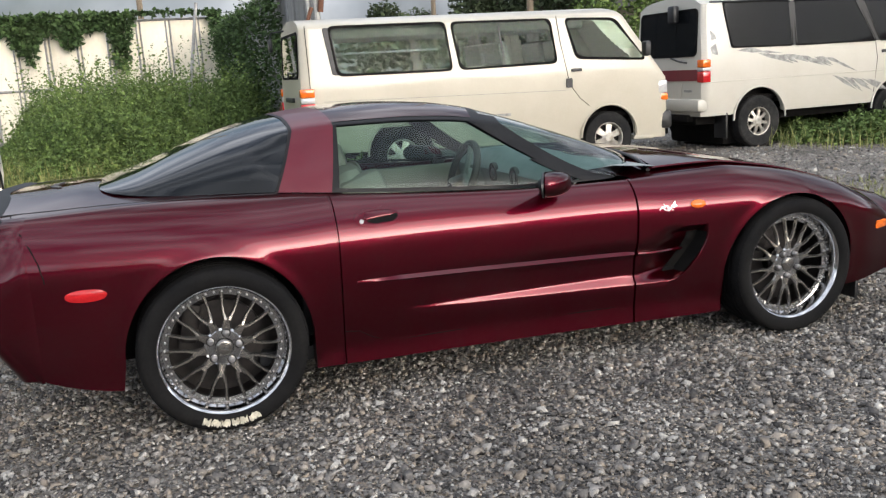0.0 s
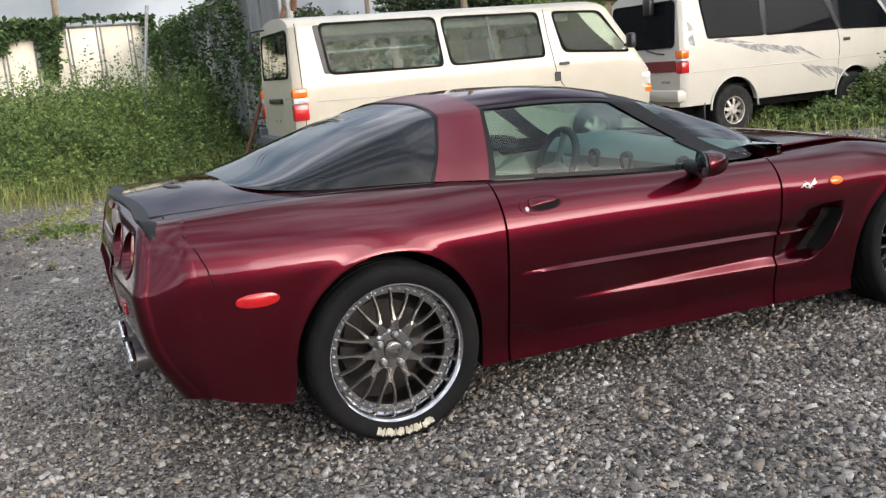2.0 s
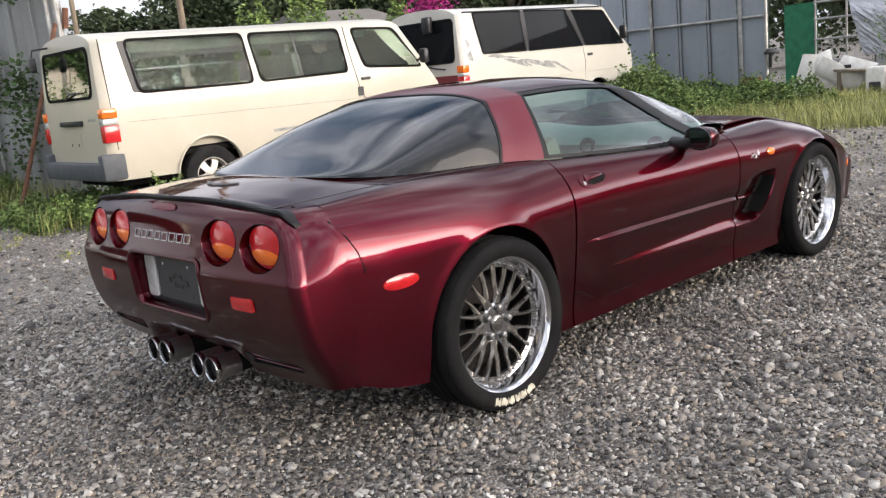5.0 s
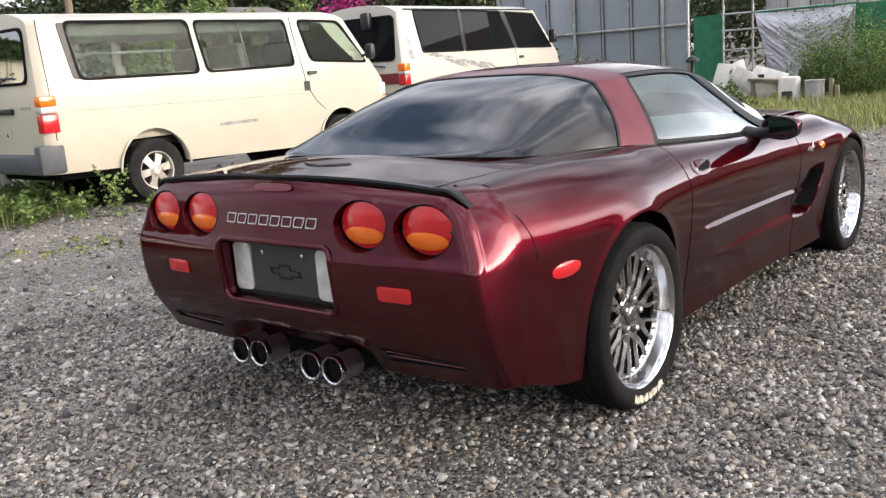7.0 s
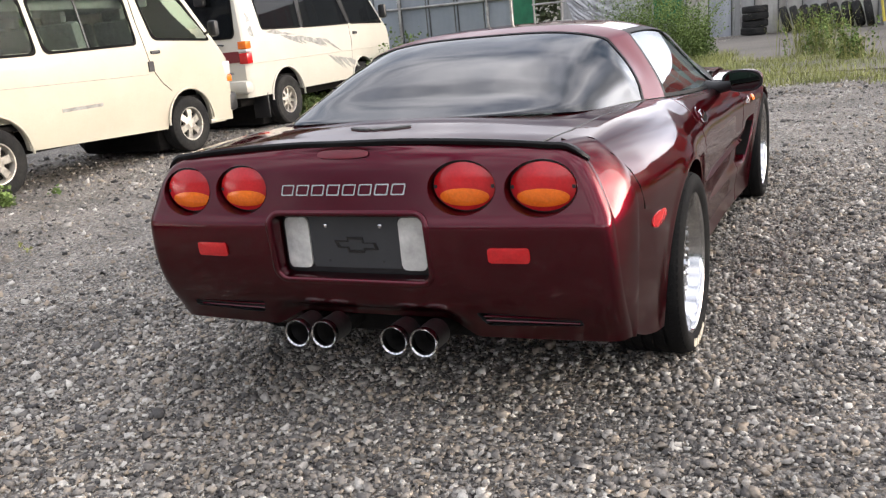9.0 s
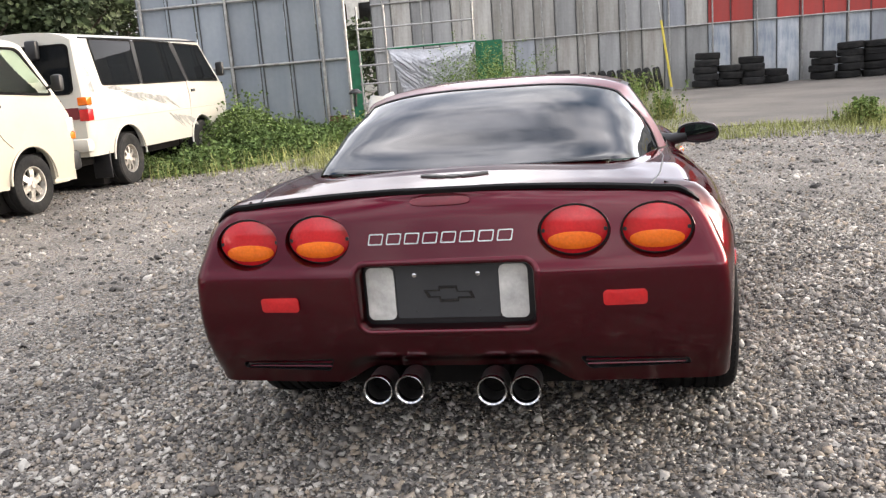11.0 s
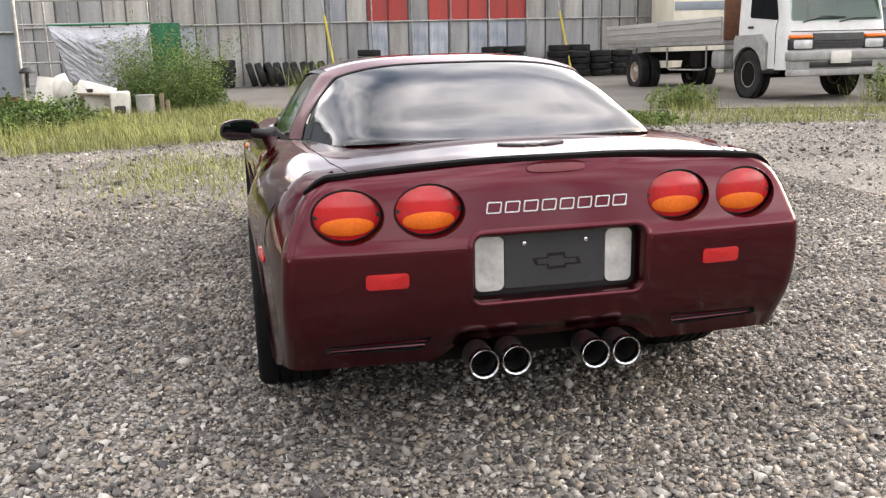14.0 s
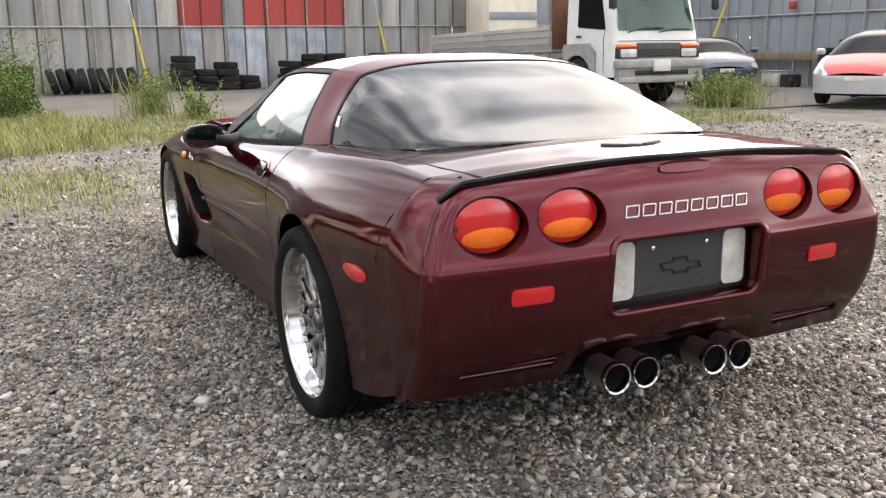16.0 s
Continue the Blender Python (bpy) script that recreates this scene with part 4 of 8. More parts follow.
    # hatch shut lines and deck emblem
    for sg in (1, -1):
        pts = [(-2.105, sg * 0.600), (-2.03, sg * 0.615), (-1.9, sg * 0.640), (-1.7, sg * 0.655), (-1.45, sg * 0.672), (-1.2, sg * 0.668), (-1.06, sg * 0.678)]
        tube("hatch_shut_line", [(x, y, deck_z(x, y) - 0.0005) for x, y in pts], 0.0030, M["black"], car, "", 6)
    for sg in (1, -1):
        seam = [(-2.04, 0.872), (-2.0, 0.82), (-1.968, 0.765), (-1.948, 0.715), (-1.936, 0.66), (-1.936, 0.645)]
        tube("bumper_seam", [(x, sg * float(side_y(x, z)), z) if x > X_TAIL else (x, sg * rear_side(x, z), z) for x, z in seam], 0.0026, M["under"], car, "", 6)
    top = lambda a, b, d: (b, a, deck_z(b, a) + d)
    emblem = plate("deck_emblem", round_poly([(-0.020, -1.922), (0.020, -1.922), (0.030, -1.938), (0.0, -1.958), (-0.030, -1.938)], 0.006), top, 0.004, M["seam"], car, "small dark crossed-flag emblem")
    for sg in (1, -1):
        plate("flag", round_poly([(sg * 0.022, -1.938), (sg * 0.060, -1.915), (sg * 0.105, -1.900), (sg * 0.112, -1.916), (sg * 0.070, -1.938), (sg * 0.030, -1.950)][::sg], 0.004), top, 0.005, M["seam"], emblem)
    # exhaust tips
    for y, z in ((0.238, 0.292), (0.137, 0.294), (-0.118, 0.289), (-0.220, 0.289)):
        tip = lathe("exhaust_tip", [(0.0455, 0.0), (0.0475, 0.006), (0.0465, 0.014), (0.0445, 0.024), (0.039, 0.024), (0.039, 0.014), (0.041, 0.003)],
                    M["chrome"], car, "polished round exhaust tip", 40, "x", Matrix.Translation((-2.196, y, z - 0.004)))
        lathe("sleeve", [(0.040, 0.020), (0.0443, 0.020), (0.0443, 0.105), (0.040, 0.105)], M["steel"], tip, "dull steel sleeve", 32, "x")
        # pipe and bore are near-black to stand for the shade under the fascia
        lathe("pipe", [(0.036, 0.100), (0.040, 0.100), (0.040, 0.22), (0.036, 0.22)], M["under"], tip, "tailpipe blackened for the shade behind the tips", 32, "x")
        lathe("pipe_bore", [(0.0, 0.10), (0.0385, 0.10), (0.0385, 0.12), (0.0, 0.12)], M["under"], tip, "", 24, "x")
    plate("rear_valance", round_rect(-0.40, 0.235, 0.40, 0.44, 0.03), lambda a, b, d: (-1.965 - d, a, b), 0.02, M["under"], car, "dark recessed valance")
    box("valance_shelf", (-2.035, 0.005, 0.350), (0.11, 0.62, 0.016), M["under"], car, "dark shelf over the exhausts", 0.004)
    box("silencer", (-1.80, 0.02, 0.33), (0.26, 0.56, 0.09), M["dark_steel"], car, "dark silencer box", 0.04)


def deck_z(x, y):
    fall = 0.06 * max(0.0, X_TAIL - x)
    x = max(x, X_TAIL)
    zb, zt, yb = float(c_ZB(x)), float(c_ZT(x)), float(c_YB(x))
    r = 1 - min(abs(y) / yb, 1.0)
    return zb + (zt - zb) * (1 - (1 - r) ** 2) - fall


def build_nose(car):
    n, zs = 61, list(np.linspace(0.2, 0.545, 16))
    rows = []
    for z in zs + [0.56, 0.57, 0.575]:
        zz = min(z, 0.545)
        th = np.linspace(0, math.pi, n)
        y0 = float(side_y(X_NOSE, zz)) * (1.0 if z <= 0.546 else (0.8, 0.45, 0.05)[(zs + [0.56, 0.57, 0.575]).index(z) - 16])
        d = 0.30 * math.sqrt(max(0.05, 1 - ((zz - 0.36) / 0.26) ** 2)) * (1 if z < 0.55 else 0.9)
        rows.append([(X_NOSE + d * math.sin(t) ** 0.8, y0 * math.copysign(abs(math.cos(t)) ** 0.8, math.cos(t)), z) for t in th])
    nz = len(rows)
    vs = [rows[j][i] for i in range(n) for j in range(nz)]
    me_join("front_bumper", vs, grid_faces(n, nz), M["maroon"], car, "maroon front fascia")
    for sg in (1, -1):
        put = on_side(sg)
        plate("front_marker", round_rect(1.80, 0.425, 1.89, 0.465, 0.014), put, 0.004, M["lens_amber"], car, "amber front marker", crown=0.004)
        plate("turn_repeater", ellipse(0.766, 0.661, 0.036, 0.0185, 28), put, 0.006, M["lens_amber"], car, "oval amber turn repeater", crown=0.008)
        ring_strip("fender_emblem", ellipse(0.607, 0.656, 0.014, 0.012, 20), ellipse(0.607, 0.656, 0.008, 0.006, 20), put, 0.003, M["letter"], car, "silver ring emblem")
        for x0, z0, x1, z1 in ((0.575, 0.650, 0.592, 0.664), (0.618, 0.642, 0.650, 0.676), (0.598, 0.676, 0.640, 0.642)):
            plate("emblem_bar", [(x0, z0 - 0.002), (x1 + 0.003, z1 - 0.001), (x1, z1 + 0.003), (x0 - 0.003, z0 + 0.002)], put, 0.003, M["letter"], car, "silver emblem bar")
        plate("emblem_flag", [(0.634, 0.664), (0.656, 0.684), (0.652, 0.668), (0.662, 0.664), (0.644, 0.655)], put, 0.003, M["letter"], car, "silver flag emblem")
        zz = np.linspace(0.350, 0.528, 15)
        steps = (-0.060, -0.045, -0.030, -0.018, -0.008, 0.0, 0.004, 0.008, 0.0125)
        vs = []
        for z in zz:
            for q in steps:
                x, y, h = put(float(c_XE(z)) + q, z, 0.004)
                vs.append((x - 0.002, y, h))
        me_join("scoop_vent", vs, grid_faces(15, 9, None, sg > 0), M["under"], car, "black scoop vent")
        bar = [(x, sg * (float(side_y(x, 0.455)) + 0.006), 0.459 - 0.045 * (x - 0.48)) for x in np.linspace(0.478, 0.735, 9)]
        tube("scoop_bar", bar, [0.009] * 8 + [0.006], M["maroon"], car, "", 8)
        box("air_deflector", (1.72, sg * 0.72, 0.13), (0.02, 0.20, 0.10), M["black"], car, "black air deflector")


def build_mirrors(car):
    for sg in (1, -1):
        cy, cz = 0.908, 0.822
        bm = bmesh.new()
        bmesh.ops.create_uvsphere(bm, u_segments=32, v_segments=20, radius=1.0)
        for v in bm.verts:
            x, y, z = v.co
            y2 = math.copysign(abs(y) ** 0.8, y)
            z2 = math.copysign(abs(z) ** 0.75, z)
            x2 = (max(x, -0.30) * 0.09) if x < 0 else x * 0.095
            v.co = Vector((0.034 + x2 - 0.046 * y2, sg * (cy + y2 * 0.098), cz + z2 * 0.052 + 0.004 * y2))
        shell = part("door_mirror", bm, M["maroon"], car, "maroon door mirror")
        put = lambda a, b, d, sg=sg: (0.004 - 0.55 * (a - cy) - d, sg * a, b)
        ring_strip("mirror_rim", ellipse(cy, cz, 0.098, 0.052, 36, 0.85), ellipse(cy, cz, 0.086, 0.042, 36, 0.85), put, 0.005, M["black"], shell, "black mirror rim")
        plate("mirror_glass", ellipse(cy, cz, 0.087, 0.043, 36, 0.85), put, 0.002, M["mirror"], shell, "mirror glass")
        tube("mirror_arm", [(0.085, sg * 0.735, 0.785), (0.075, sg * 0.79, 0.790), (0.055, sg * 0.86, 0.805)], [0.042, 0.030, 0.030], M["black"], shell, "black mirror foot", 12)


def build_wheel(car):
    """One wheel with its face at -y, axle along y."""
    rim = lathe("wheel", [(0.252, -0.118), (0.257, -0.112), (0.257, -0.104), (0.246, -0.098), (0.240, 0.11), (0.247, 0.118), (0.240, 0.118), (0.228, 0.10),
                          (0.226, -0.029), (0.205, -0.045), (0.207, -0.055), (0.232, -0.059), (0.236, -0.067), (0.2385, -0.098), (0.246, -0.114)],
                M["chrome"], car, "polished deep-dish mesh alloy wheel", 72)
    tyre = []
    for r, h in ((0.243, -0.108), (0.256, -0.121), (0.275, -0.130), (0.298, -0.131), (0.312, -0.124), (0.3215, -0.108), (0.3245, -0.085)):
        tyre.append((r, h))
    for g in (-0.06, -0.02, 0.02, 0.06):
        tyre += [(0.3255, g - 0.008), (0.3175, g - 0.005), (0.3175, g + 0.005), (0.3255, g + 0.008)]
    tyre += [(0.3245, 0.085), (0.3215, 0.108), (0.298, 0.131), (0.256, 0.121), (0.243, 0.108)]
    tire = lathe("tyre", tyre, M["rubber"], rim, "black low-profile tyre", 96)
    # shoulder blocks
    vs, fs = [], []
    for k in range(72):
        a = 2 * math.pi * k / 72
        for sg in (-1, 1):
            off = len(vs)
            for da, r, h in ((-0.028, 0.3175, 0.118), (0.028, 0.3175, 0.118), (0.028, 0.3265, 0.085), (-0.028, 0.3265, 0.085),
                             (-0.028, 0.310, 0.112), (0.028, 0.310, 0.112), (0.028, 0.318, 0.082), (-0.028, 0.318, 0.082)):
                vs.append((r * math.cos(a + da), sg * h, r * math.sin(a + da)))
            for q in ((0, 1, 2, 3), (7, 6, 5, 4), (0, 4, 5, 1), (1, 5, 6, 2), (2, 6, 7, 3), (3, 7, 4, 0)):
                fs.append(tuple(off + i for i in q))
    tagged(me_join("tread", vs, fs, M["rubber"], tire, ""), kind="stuff")
    # spokes: ten that fork towards the rim
    def spoke_mesh():
        bm = bmesh.new()
        def bar(p, q, w0, w1, h0, h1):
            p, q = Vector(p), Vector(q)
            d = (q - p).normalized()
            s = Vector((-d.z, 0, d.x)).normalized()
            vsb = []
            for c, w, hh in ((p, w0, h0), (q, w1, h1)):
                vsb.append([bm.verts.new(c + s * w), bm.verts.new(c + s * w * 0.45 + Vector((0, -hh, 0))), bm.verts.new(c - s * w * 0.45 + Vector((0, -hh, 0))),
                            bm.verts.new(c - s * w), bm.verts.new(c + Vector((0, 0.018, 0)))])
            for j in range(5):
                bm.faces.new((vsb[0][j], vsb[0][(j + 1) % 5], vsb[1][(j + 1) % 5], vsb[1][j]))
            bm.faces.new(vsb[0][::-1])
            bm.faces.new(vsb[1])
        bar((0, -0.030, 0.058), (0, -0.040, 0.120), 0.0165, 0.0150, 0.012, 0.011)
        for sg in (1, -1):
            way = [(sg * 0.0060, 0.110), (sg * 0.0120, 0.122), (sg * 0.0195, 0.142), (sg * 0.0255, 0.166), (sg * 0.0345, 0.216)]
            wide = (0.0105, 0.0098, 0.0082, 0.0072, 0.0082)
            for (p, q, w0, w1) in zip(way, way[1:], wide, wide[1:]):
                bar((p[0], -0.040, p[1]), (q[0], -0.038, q[1]), w0, w1, 0.011, 0.010)
            bar((sg * 0.012, -0.036, 0.060), (sg * 0.005, -0.039, 0.100), 0.0120, 0.0070, 0.009, 0.008)
        return bm
    out = Matrix.Translation((0, -0.018, 0))
    first = part("spoke", spoke_mesh(), M["gunmetal"], rim, "gunmetal forked spoke", 25, out)
    for k in range(1, 10):
        share(first, out @ pose(0, 0, 0, 0, 36 * k, 0), rim)
    lathe("hub", [(0.0, -0.040), (0.034, -0.040), (0.037, -0.047), (0.068, -0.046), (0.076, -0.040), (0.078, -0.020), (0.076, 0.0), (0.0, 0.0)], M["chrome"], rim, "polished hub pad", 40, loc=out)
    cap = lathe("centre_cap", [(0.0, -0.060), (0.022, -0.060), (0.029, -0.058), (0.034, -0.052), (0.035, -0.03), (0.0, -0.03)], M["gunmetal"], rim, "round centre cap", 32, loc=out)
    plate("cap_emblem", round_poly([(-0.018, -0.006), (0.0, 0.0), (0.016, 0.014), (0.010, -0.002), (0.018, -0.010), (-0.004, -0.006)], 0.003), lambda a, b, d: (a, -0.0598 - d, b), 0.0015, M["seam"], cap, "dark cap emblem")
    nut = lathe("lug_nut", [(0.0, -0.066), (0.006, -0.066), (0.0115, -0.062), (0.0125, -0.056), (0.0125, -0.03), (0.0, -0.03)], M["steel"], rim, "steel lug nut", 10, loc=Matrix.Translation((0, -0.018, 0.057)))
    seat = lathe("nut_seat", [(0.0145, -0.0475), (0.018, -0.0475), (0.018, -0.040), (0.0145, -0.040)], M["dark_steel"], rim, "", 16, loc=Matrix.Translation((0, -0.018, 0.057)))
    for k in range(1, 5):
        a = 2 * math.pi * k / 5
        for q in (nut, seat):
            share(q, Matrix.Translation((0.057 * math.sin(a), -0.018, 0.057 * math.cos(a))), rim)
    riv = lathe("rivet", [(0.0, -0.0085), (0.0025, -0.0075), (0.0040, -0.004), (0.0044, 0.002), (0.0, 0.002)], M["steel"], rim, "", 8, loc=Matrix.Translation((0, -0.058, 0.2195)))
    for k in range(1, 44):
        a = 2 * math.pi * k / 44
        share(riv, Matrix.Translation((0.2195 * math.sin(a), -0.058, 0.2195 * math.cos(a))), rim)
    # dark lining over the chrome: the shade behind the spokes put into colour
    lathe("barrel", [(0.2255, -0.030), (0.2245, -0.030), (0.2245, 0.098), (0.10, 0.100), (0.10, 0.104), (0.2255, 0.104)], M["dark_steel"], rim, "inner barrel darkened for the shade behind the spokes", 48)
    lathe("brake_disc", [(0.06, 0.045), (0.165, 0.045), (0.165, 0.068), (0.06, 0.068)], M["dark_steel"], rim, "iron brake disc", 40)
    bm = bmesh.new()
    add_box(bm, (-0.13, 0.055, 0.06), (0.07, 0.07, 0.16), 0.015)
    part("brake_caliper", bm, M["dark_steel"], rim, "")
    return rim


def build_interior(car):
    for sg in (1, -1):
        bm = bmesh.new()
        add_box(bm, (-0.32, sg * 0.36, 0.40), (0.52, 0.46, 0.18), 0.06)
        add_box(bm, (-0.66, sg * 0.36, 0.66), (0.16, 0.44, 0.58), 0.07, Matrix.Rotation(radians(-20), 4, "Y"))
        add_box(bm, (-0.77, sg * 0.36, 0.97), (0.08, 0.26, 0.14), 0.035, Matrix.Rotation(radians(-16), 4, "Y"))
        for s2 in (1, -1):
            add_box(bm, (-0.62, sg * 0.36 + s2 * 0.20, 0.66), (0.20, 0.08, 0.50), 0.035, Matrix.Rotation(radians(-20), 4, "Y"))
        part("seat", bm, M["leather"], car, "beige leather bucket seat")
    n = 20
    vs, fs = [], []
    for i in range(n):
        y = -0.70 + 1.40 * i / (n - 1)
        hump = 0.035 * math.exp(-((y - 0.36) / 0.16) ** 2) + 0.02 * math.exp(-((y + 0.36) / 0.2) ** 2)
        for x, z in ((0.66, 0.825), (0.44, 0.845 + hump), (0.27, 0.835 + hump), (0.19, 0.775), (0.22, 0.60), (0.40, 0.45)):
            vs.append((x, y, z))
    fs = grid_faces(n, 6)
    me_join("dashboard", vs, fs, M["dash"], car, "grey dashboard", 50)
    for y in (-0.56, -0.14, 0.14):
        lathe("air_vent", [(0.030, 0.0), (0.047, 0.0), (0.050, 0.008), (0.050, 0.02), (0.0, 0.02), (0.0, 0.012), (0.030, 0.012)], M["seam"], car, "round dashboard air vent", 24, "x", Matrix.Translation((0.185, y, 0.765)))
    ring = [(0.10 + 0.06 * math.sin(a) , 0.36 + 0.175 * math.cos(a), 0.74 + 0.165 * math.sin(a)) for a in np.linspace(0, 2 * math.pi, 33)[:-1]]
    wheel = tube("steering_wheel", ring, 0.020, M["seam"], car, "dark steering wheel", 10, True)
    for a in (200, 340, 90):
        tube("steering_spoke", [(0.11, 0.36, 0.73), (0.10 + 0.06 * math.sin(radians(a)), 0.36 + 0.17 * math.cos(radians(a)), 0.74 + 0.16 * math.sin(radians(a)))], 0.018, M["dash"], wheel, "", 8)
    tube("steering_column", [(0.11, 0.36, 0.73), (0.35, 0.36, 0.66)], 0.05, M["dash"], car, "", 12)
    box("centre_console", (-0.15, 0.0, 0.46), (0.9, 0.22, 0.26), M["dash"], car, "grey centre console", 0.04)
    box("cabin_floor", (-0.2, 0, 0.20), (2.0, 1.44, 0.06), M["holder"], car, "dark cabin floor")
    box("cargo_cover", (-1.30, 0, 0.86), (0.62, 1.28, 0.02), M["holder"], car, "dark cargo cover")
    box("rear_bulkhead", (-0.98, 0, 0.56), (0.04, 1.36, 0.60), M["holder"], car, "")
    for sg in (1, -1):
        box("door_card", (-0.2, sg * 0.74, 0.52), (1.26, 0.05, 0.50), M["leather"], car, "beige door card", 0.02)
    for xc in (-1.345, 1.278):
        for sg in (1, -1):
            vs, fs = [], []
            for k in range(25):
                a = math.pi * k / 24
                for yy in (0.50, 0.785):
                    vs.append((xc + 0.40 * math.cos(a), sg * yy, 0.22 + 0.47 * math.sin(a)))
            fs = grid_faces(25, 2)
            fs.append(tuple(range(0, 50, 2)))
            mesh_ob("wheel_liner", vs, fs, M["under"], car, "black wheel arch liner")
    box("underbody", (0.12, 0, 0.215), (3.3, 1.02, 0.11), M["under"], car, "dark underbody", 0.03)
    for sg in (1, -1):
        box("sill_pan", (-0.01, sg * 0.61, 0.195), (1.86, 0.24, 0.07), M["under"], car, "dark sill pan", 0.02)
        box("tail_pan", (-1.86, sg * 0.62, 0.36), (0.24, 0.36, 0.06), M["under"], car, "", 0.02)


def build_coupe():
    car = thing("sports_coupe", "glossy dark maroon two-door sports coupe parked on grey gravel", "car")
    build_body(car)
    build_glasshouse(car)
    build_rear(car)
    build_nose(car)
    build_mirrors(car)
    build_interior(car)
    w = build_wheel(car)
    w.matrix_local = pose(-1.339, -0.770, 0.312, 0, 12, 0)
    for x, y, rz, ry in ((1.294, -0.765, 0, 40), (-1.339, 0.770, 180, 70), (1.294, 0.765, 180, 25)):
        k = copy_thing(w, pose(x, y, 0.312, 0, 0, rz) @ pose(0, 0, 0, 0, ry, 0))
        k.parent = car
        k.matrix_local = pose(x, y, 0.312, 0, 0, rz) @ pose(0, 0, 0, 0, ry, 0)
    # worn white writing shapes on the tyre's lower wall
    for x0, y0, sg in ((-1.339, -0.770, -1),):
        for i, (a0, a1) in enumerate(((-113, -107.2), (-106.8, -99.6), (-99.2, -92.4), (-91.4, -85.5), (-85.1, -79), (-78, -69))):
            vs = []
            jag = [0.0, 0.011, 0.002, 0.014, 0.004, 0.009, 0.001]
            m = 9
            for k in range(m):
                a = radians(a0 + (a1 - a0) * k / (m - 1))
                for r, h in ((0.271 + 0.8 * jag[(3 * i + 2 * k) % 7], -0.1300), (0.305 - 0.8 * jag[(i + k) % 7], -0.1312)):
                    vs.append((x0 + r * math.cos(a), y0 + h - 0.0012, 0.315 + r * math.sin(a)))
            mesh_ob("tyre_mark", vs, grid_faces(m, 2), M["white_letter"], car, "worn white tyre marking")
    return car


# ---- the yard: ground, fences ----
M["gravel"] = stone_mix("crushed_stone_ground", False, 78.0)
M["stones"] = stone_mix("crushed_stones", True)
M["concrete"] = surf("stained_concrete", (0.150, 0.136, 0.116), (0.095, 0.087, 0.076), 0.5, 0.9, bump=0.3, bscale=60, fine=0.2)
M["sheet"] = surf("weathered_steel_sheet", (0.24, 0.24, 0.235), (0.335, 0.335, 0.325), 0.8, 0.6, 0.2, bump=0.1, bscale=12, vary=0.2, stretch=(4, 4, 0.5), fine=0.15)
M["sheet_warm"] = surf("stained_warm_steel_sheet", (0.27, 0.25, 0.22), (0.40, 0.39, 0.36), 0.9, 0.62, 0.1, bump=0.1, bscale=12, vary=0.2, stretch=(4, 4, 0.5), fine=0.18)
M["sheet_cool"] = surf("bluish_steel_sheet", (0.22, 0.235, 0.255), (0.32, 0.335, 0.36), 0.8, 0.55, 0.2, bump=0.1, bscale=12, vary=0.2, stretch=(4, 4, 0.5), fine=0.12)
M["sheet_blue"] = surf("blue_grey_steel_sheet", (0.215, 0.245, 0.275), (0.29, 0.315, 0.335), 0.7, 0.65, 0.08, bump=0.08, bscale=10, vary=0.14, stretch=(2, 2, 0.4), fine=0.10)
M["sheet_cream"] = surf("cream_faced_sheet", (0.84, 0.79, 0.64), (0.66, 0.61, 0.49), 0.7, 0.5, 0.0, bump=0.1, bscale=12, vary=0.08, stretch=(2, 2, 0.5), fine=0.1)
M["sheet_red"] = surf("faded_red_sheet", (0.42, 0.045, 0.035), (0.34, 0.05, 0.042), 1.1, 0.5, 0.1, bump=0.1, bscale=12, vary=0.08, stretch=(3, 3, 0.4), fine=0.1)
M["sheet_patched"] = surf("peeling_blue_white_sheet", (0.27, 0.31, 0.36), (0.52, 0.54, 0.55), 1.6, 0.55, 0.2, bump=0.1, bscale=12, vary=0.12, stretch=(3, 3, 0.7), fine=0.12)
M["pipe"] = surf("galvanised_pipe", (0.40, 0.40, 0.38), (0.26, 0.25, 0.235), 6, 0.45, 0.6, bump=0.1, bscale=50)
M["rust"] = surf("rusty_iron", (0.16, 0.07, 0.035), (0.10, 0.045, 0.028), 9, 0.85, bump=0.3, bscale=60)
M["yellow"] = surf("yellow_painted_pipe", (0.60, 0.48, 0.06), (0.48, 0.38, 0.06), 9, 0.6)
M["tarp"] = surf("silver_tarpaulin", (0.46, 0.465, 0.485), (0.36, 0.365, 0.385), 4, 0.5, 0.2, bump=0.25, bscale=26)
M["green"] = surf("green_netting", (0.02, 0.16, 0.075), (0.015, 0.11, 0.055), 6, 0.8, bump=0.3, bscale=80)
M["leaf"] = surf("weed_leaves", (0.135, 0.190, 0.054), (0.078, 0.125, 0.037), 1.7, 0.75, island=0.5, fine=0.15, spec=0.25)
M["leaf_light"] = surf("light_feathery_leaves", (0.165, 0.225, 0.062), (0.100, 0.155, 0.042), 1.7, 0.75, island=0.45, fine=0.15, spec=0.25)
M["leaf_dark"] = surf("dark_vine_leaves", (0.075, 0.120, 0.042), (0.042, 0.075, 0.025), 1.1, 0.75, island=0.5, fine=0.15, spec=0.25)
M["leaf_far"] = surf("far_tree_leaves", (0.060, 0.082, 0.030), (0.032, 0.047, 0.020), 0.2, 0.8, island=0.4, fine=0.15)
M["grass"] = surf("yellow_green_grass", (0.30, 0.305, 0.095), (0.19, 0.210, 0.062), 0.8, 0.7, island=0.4, fine=0.15)
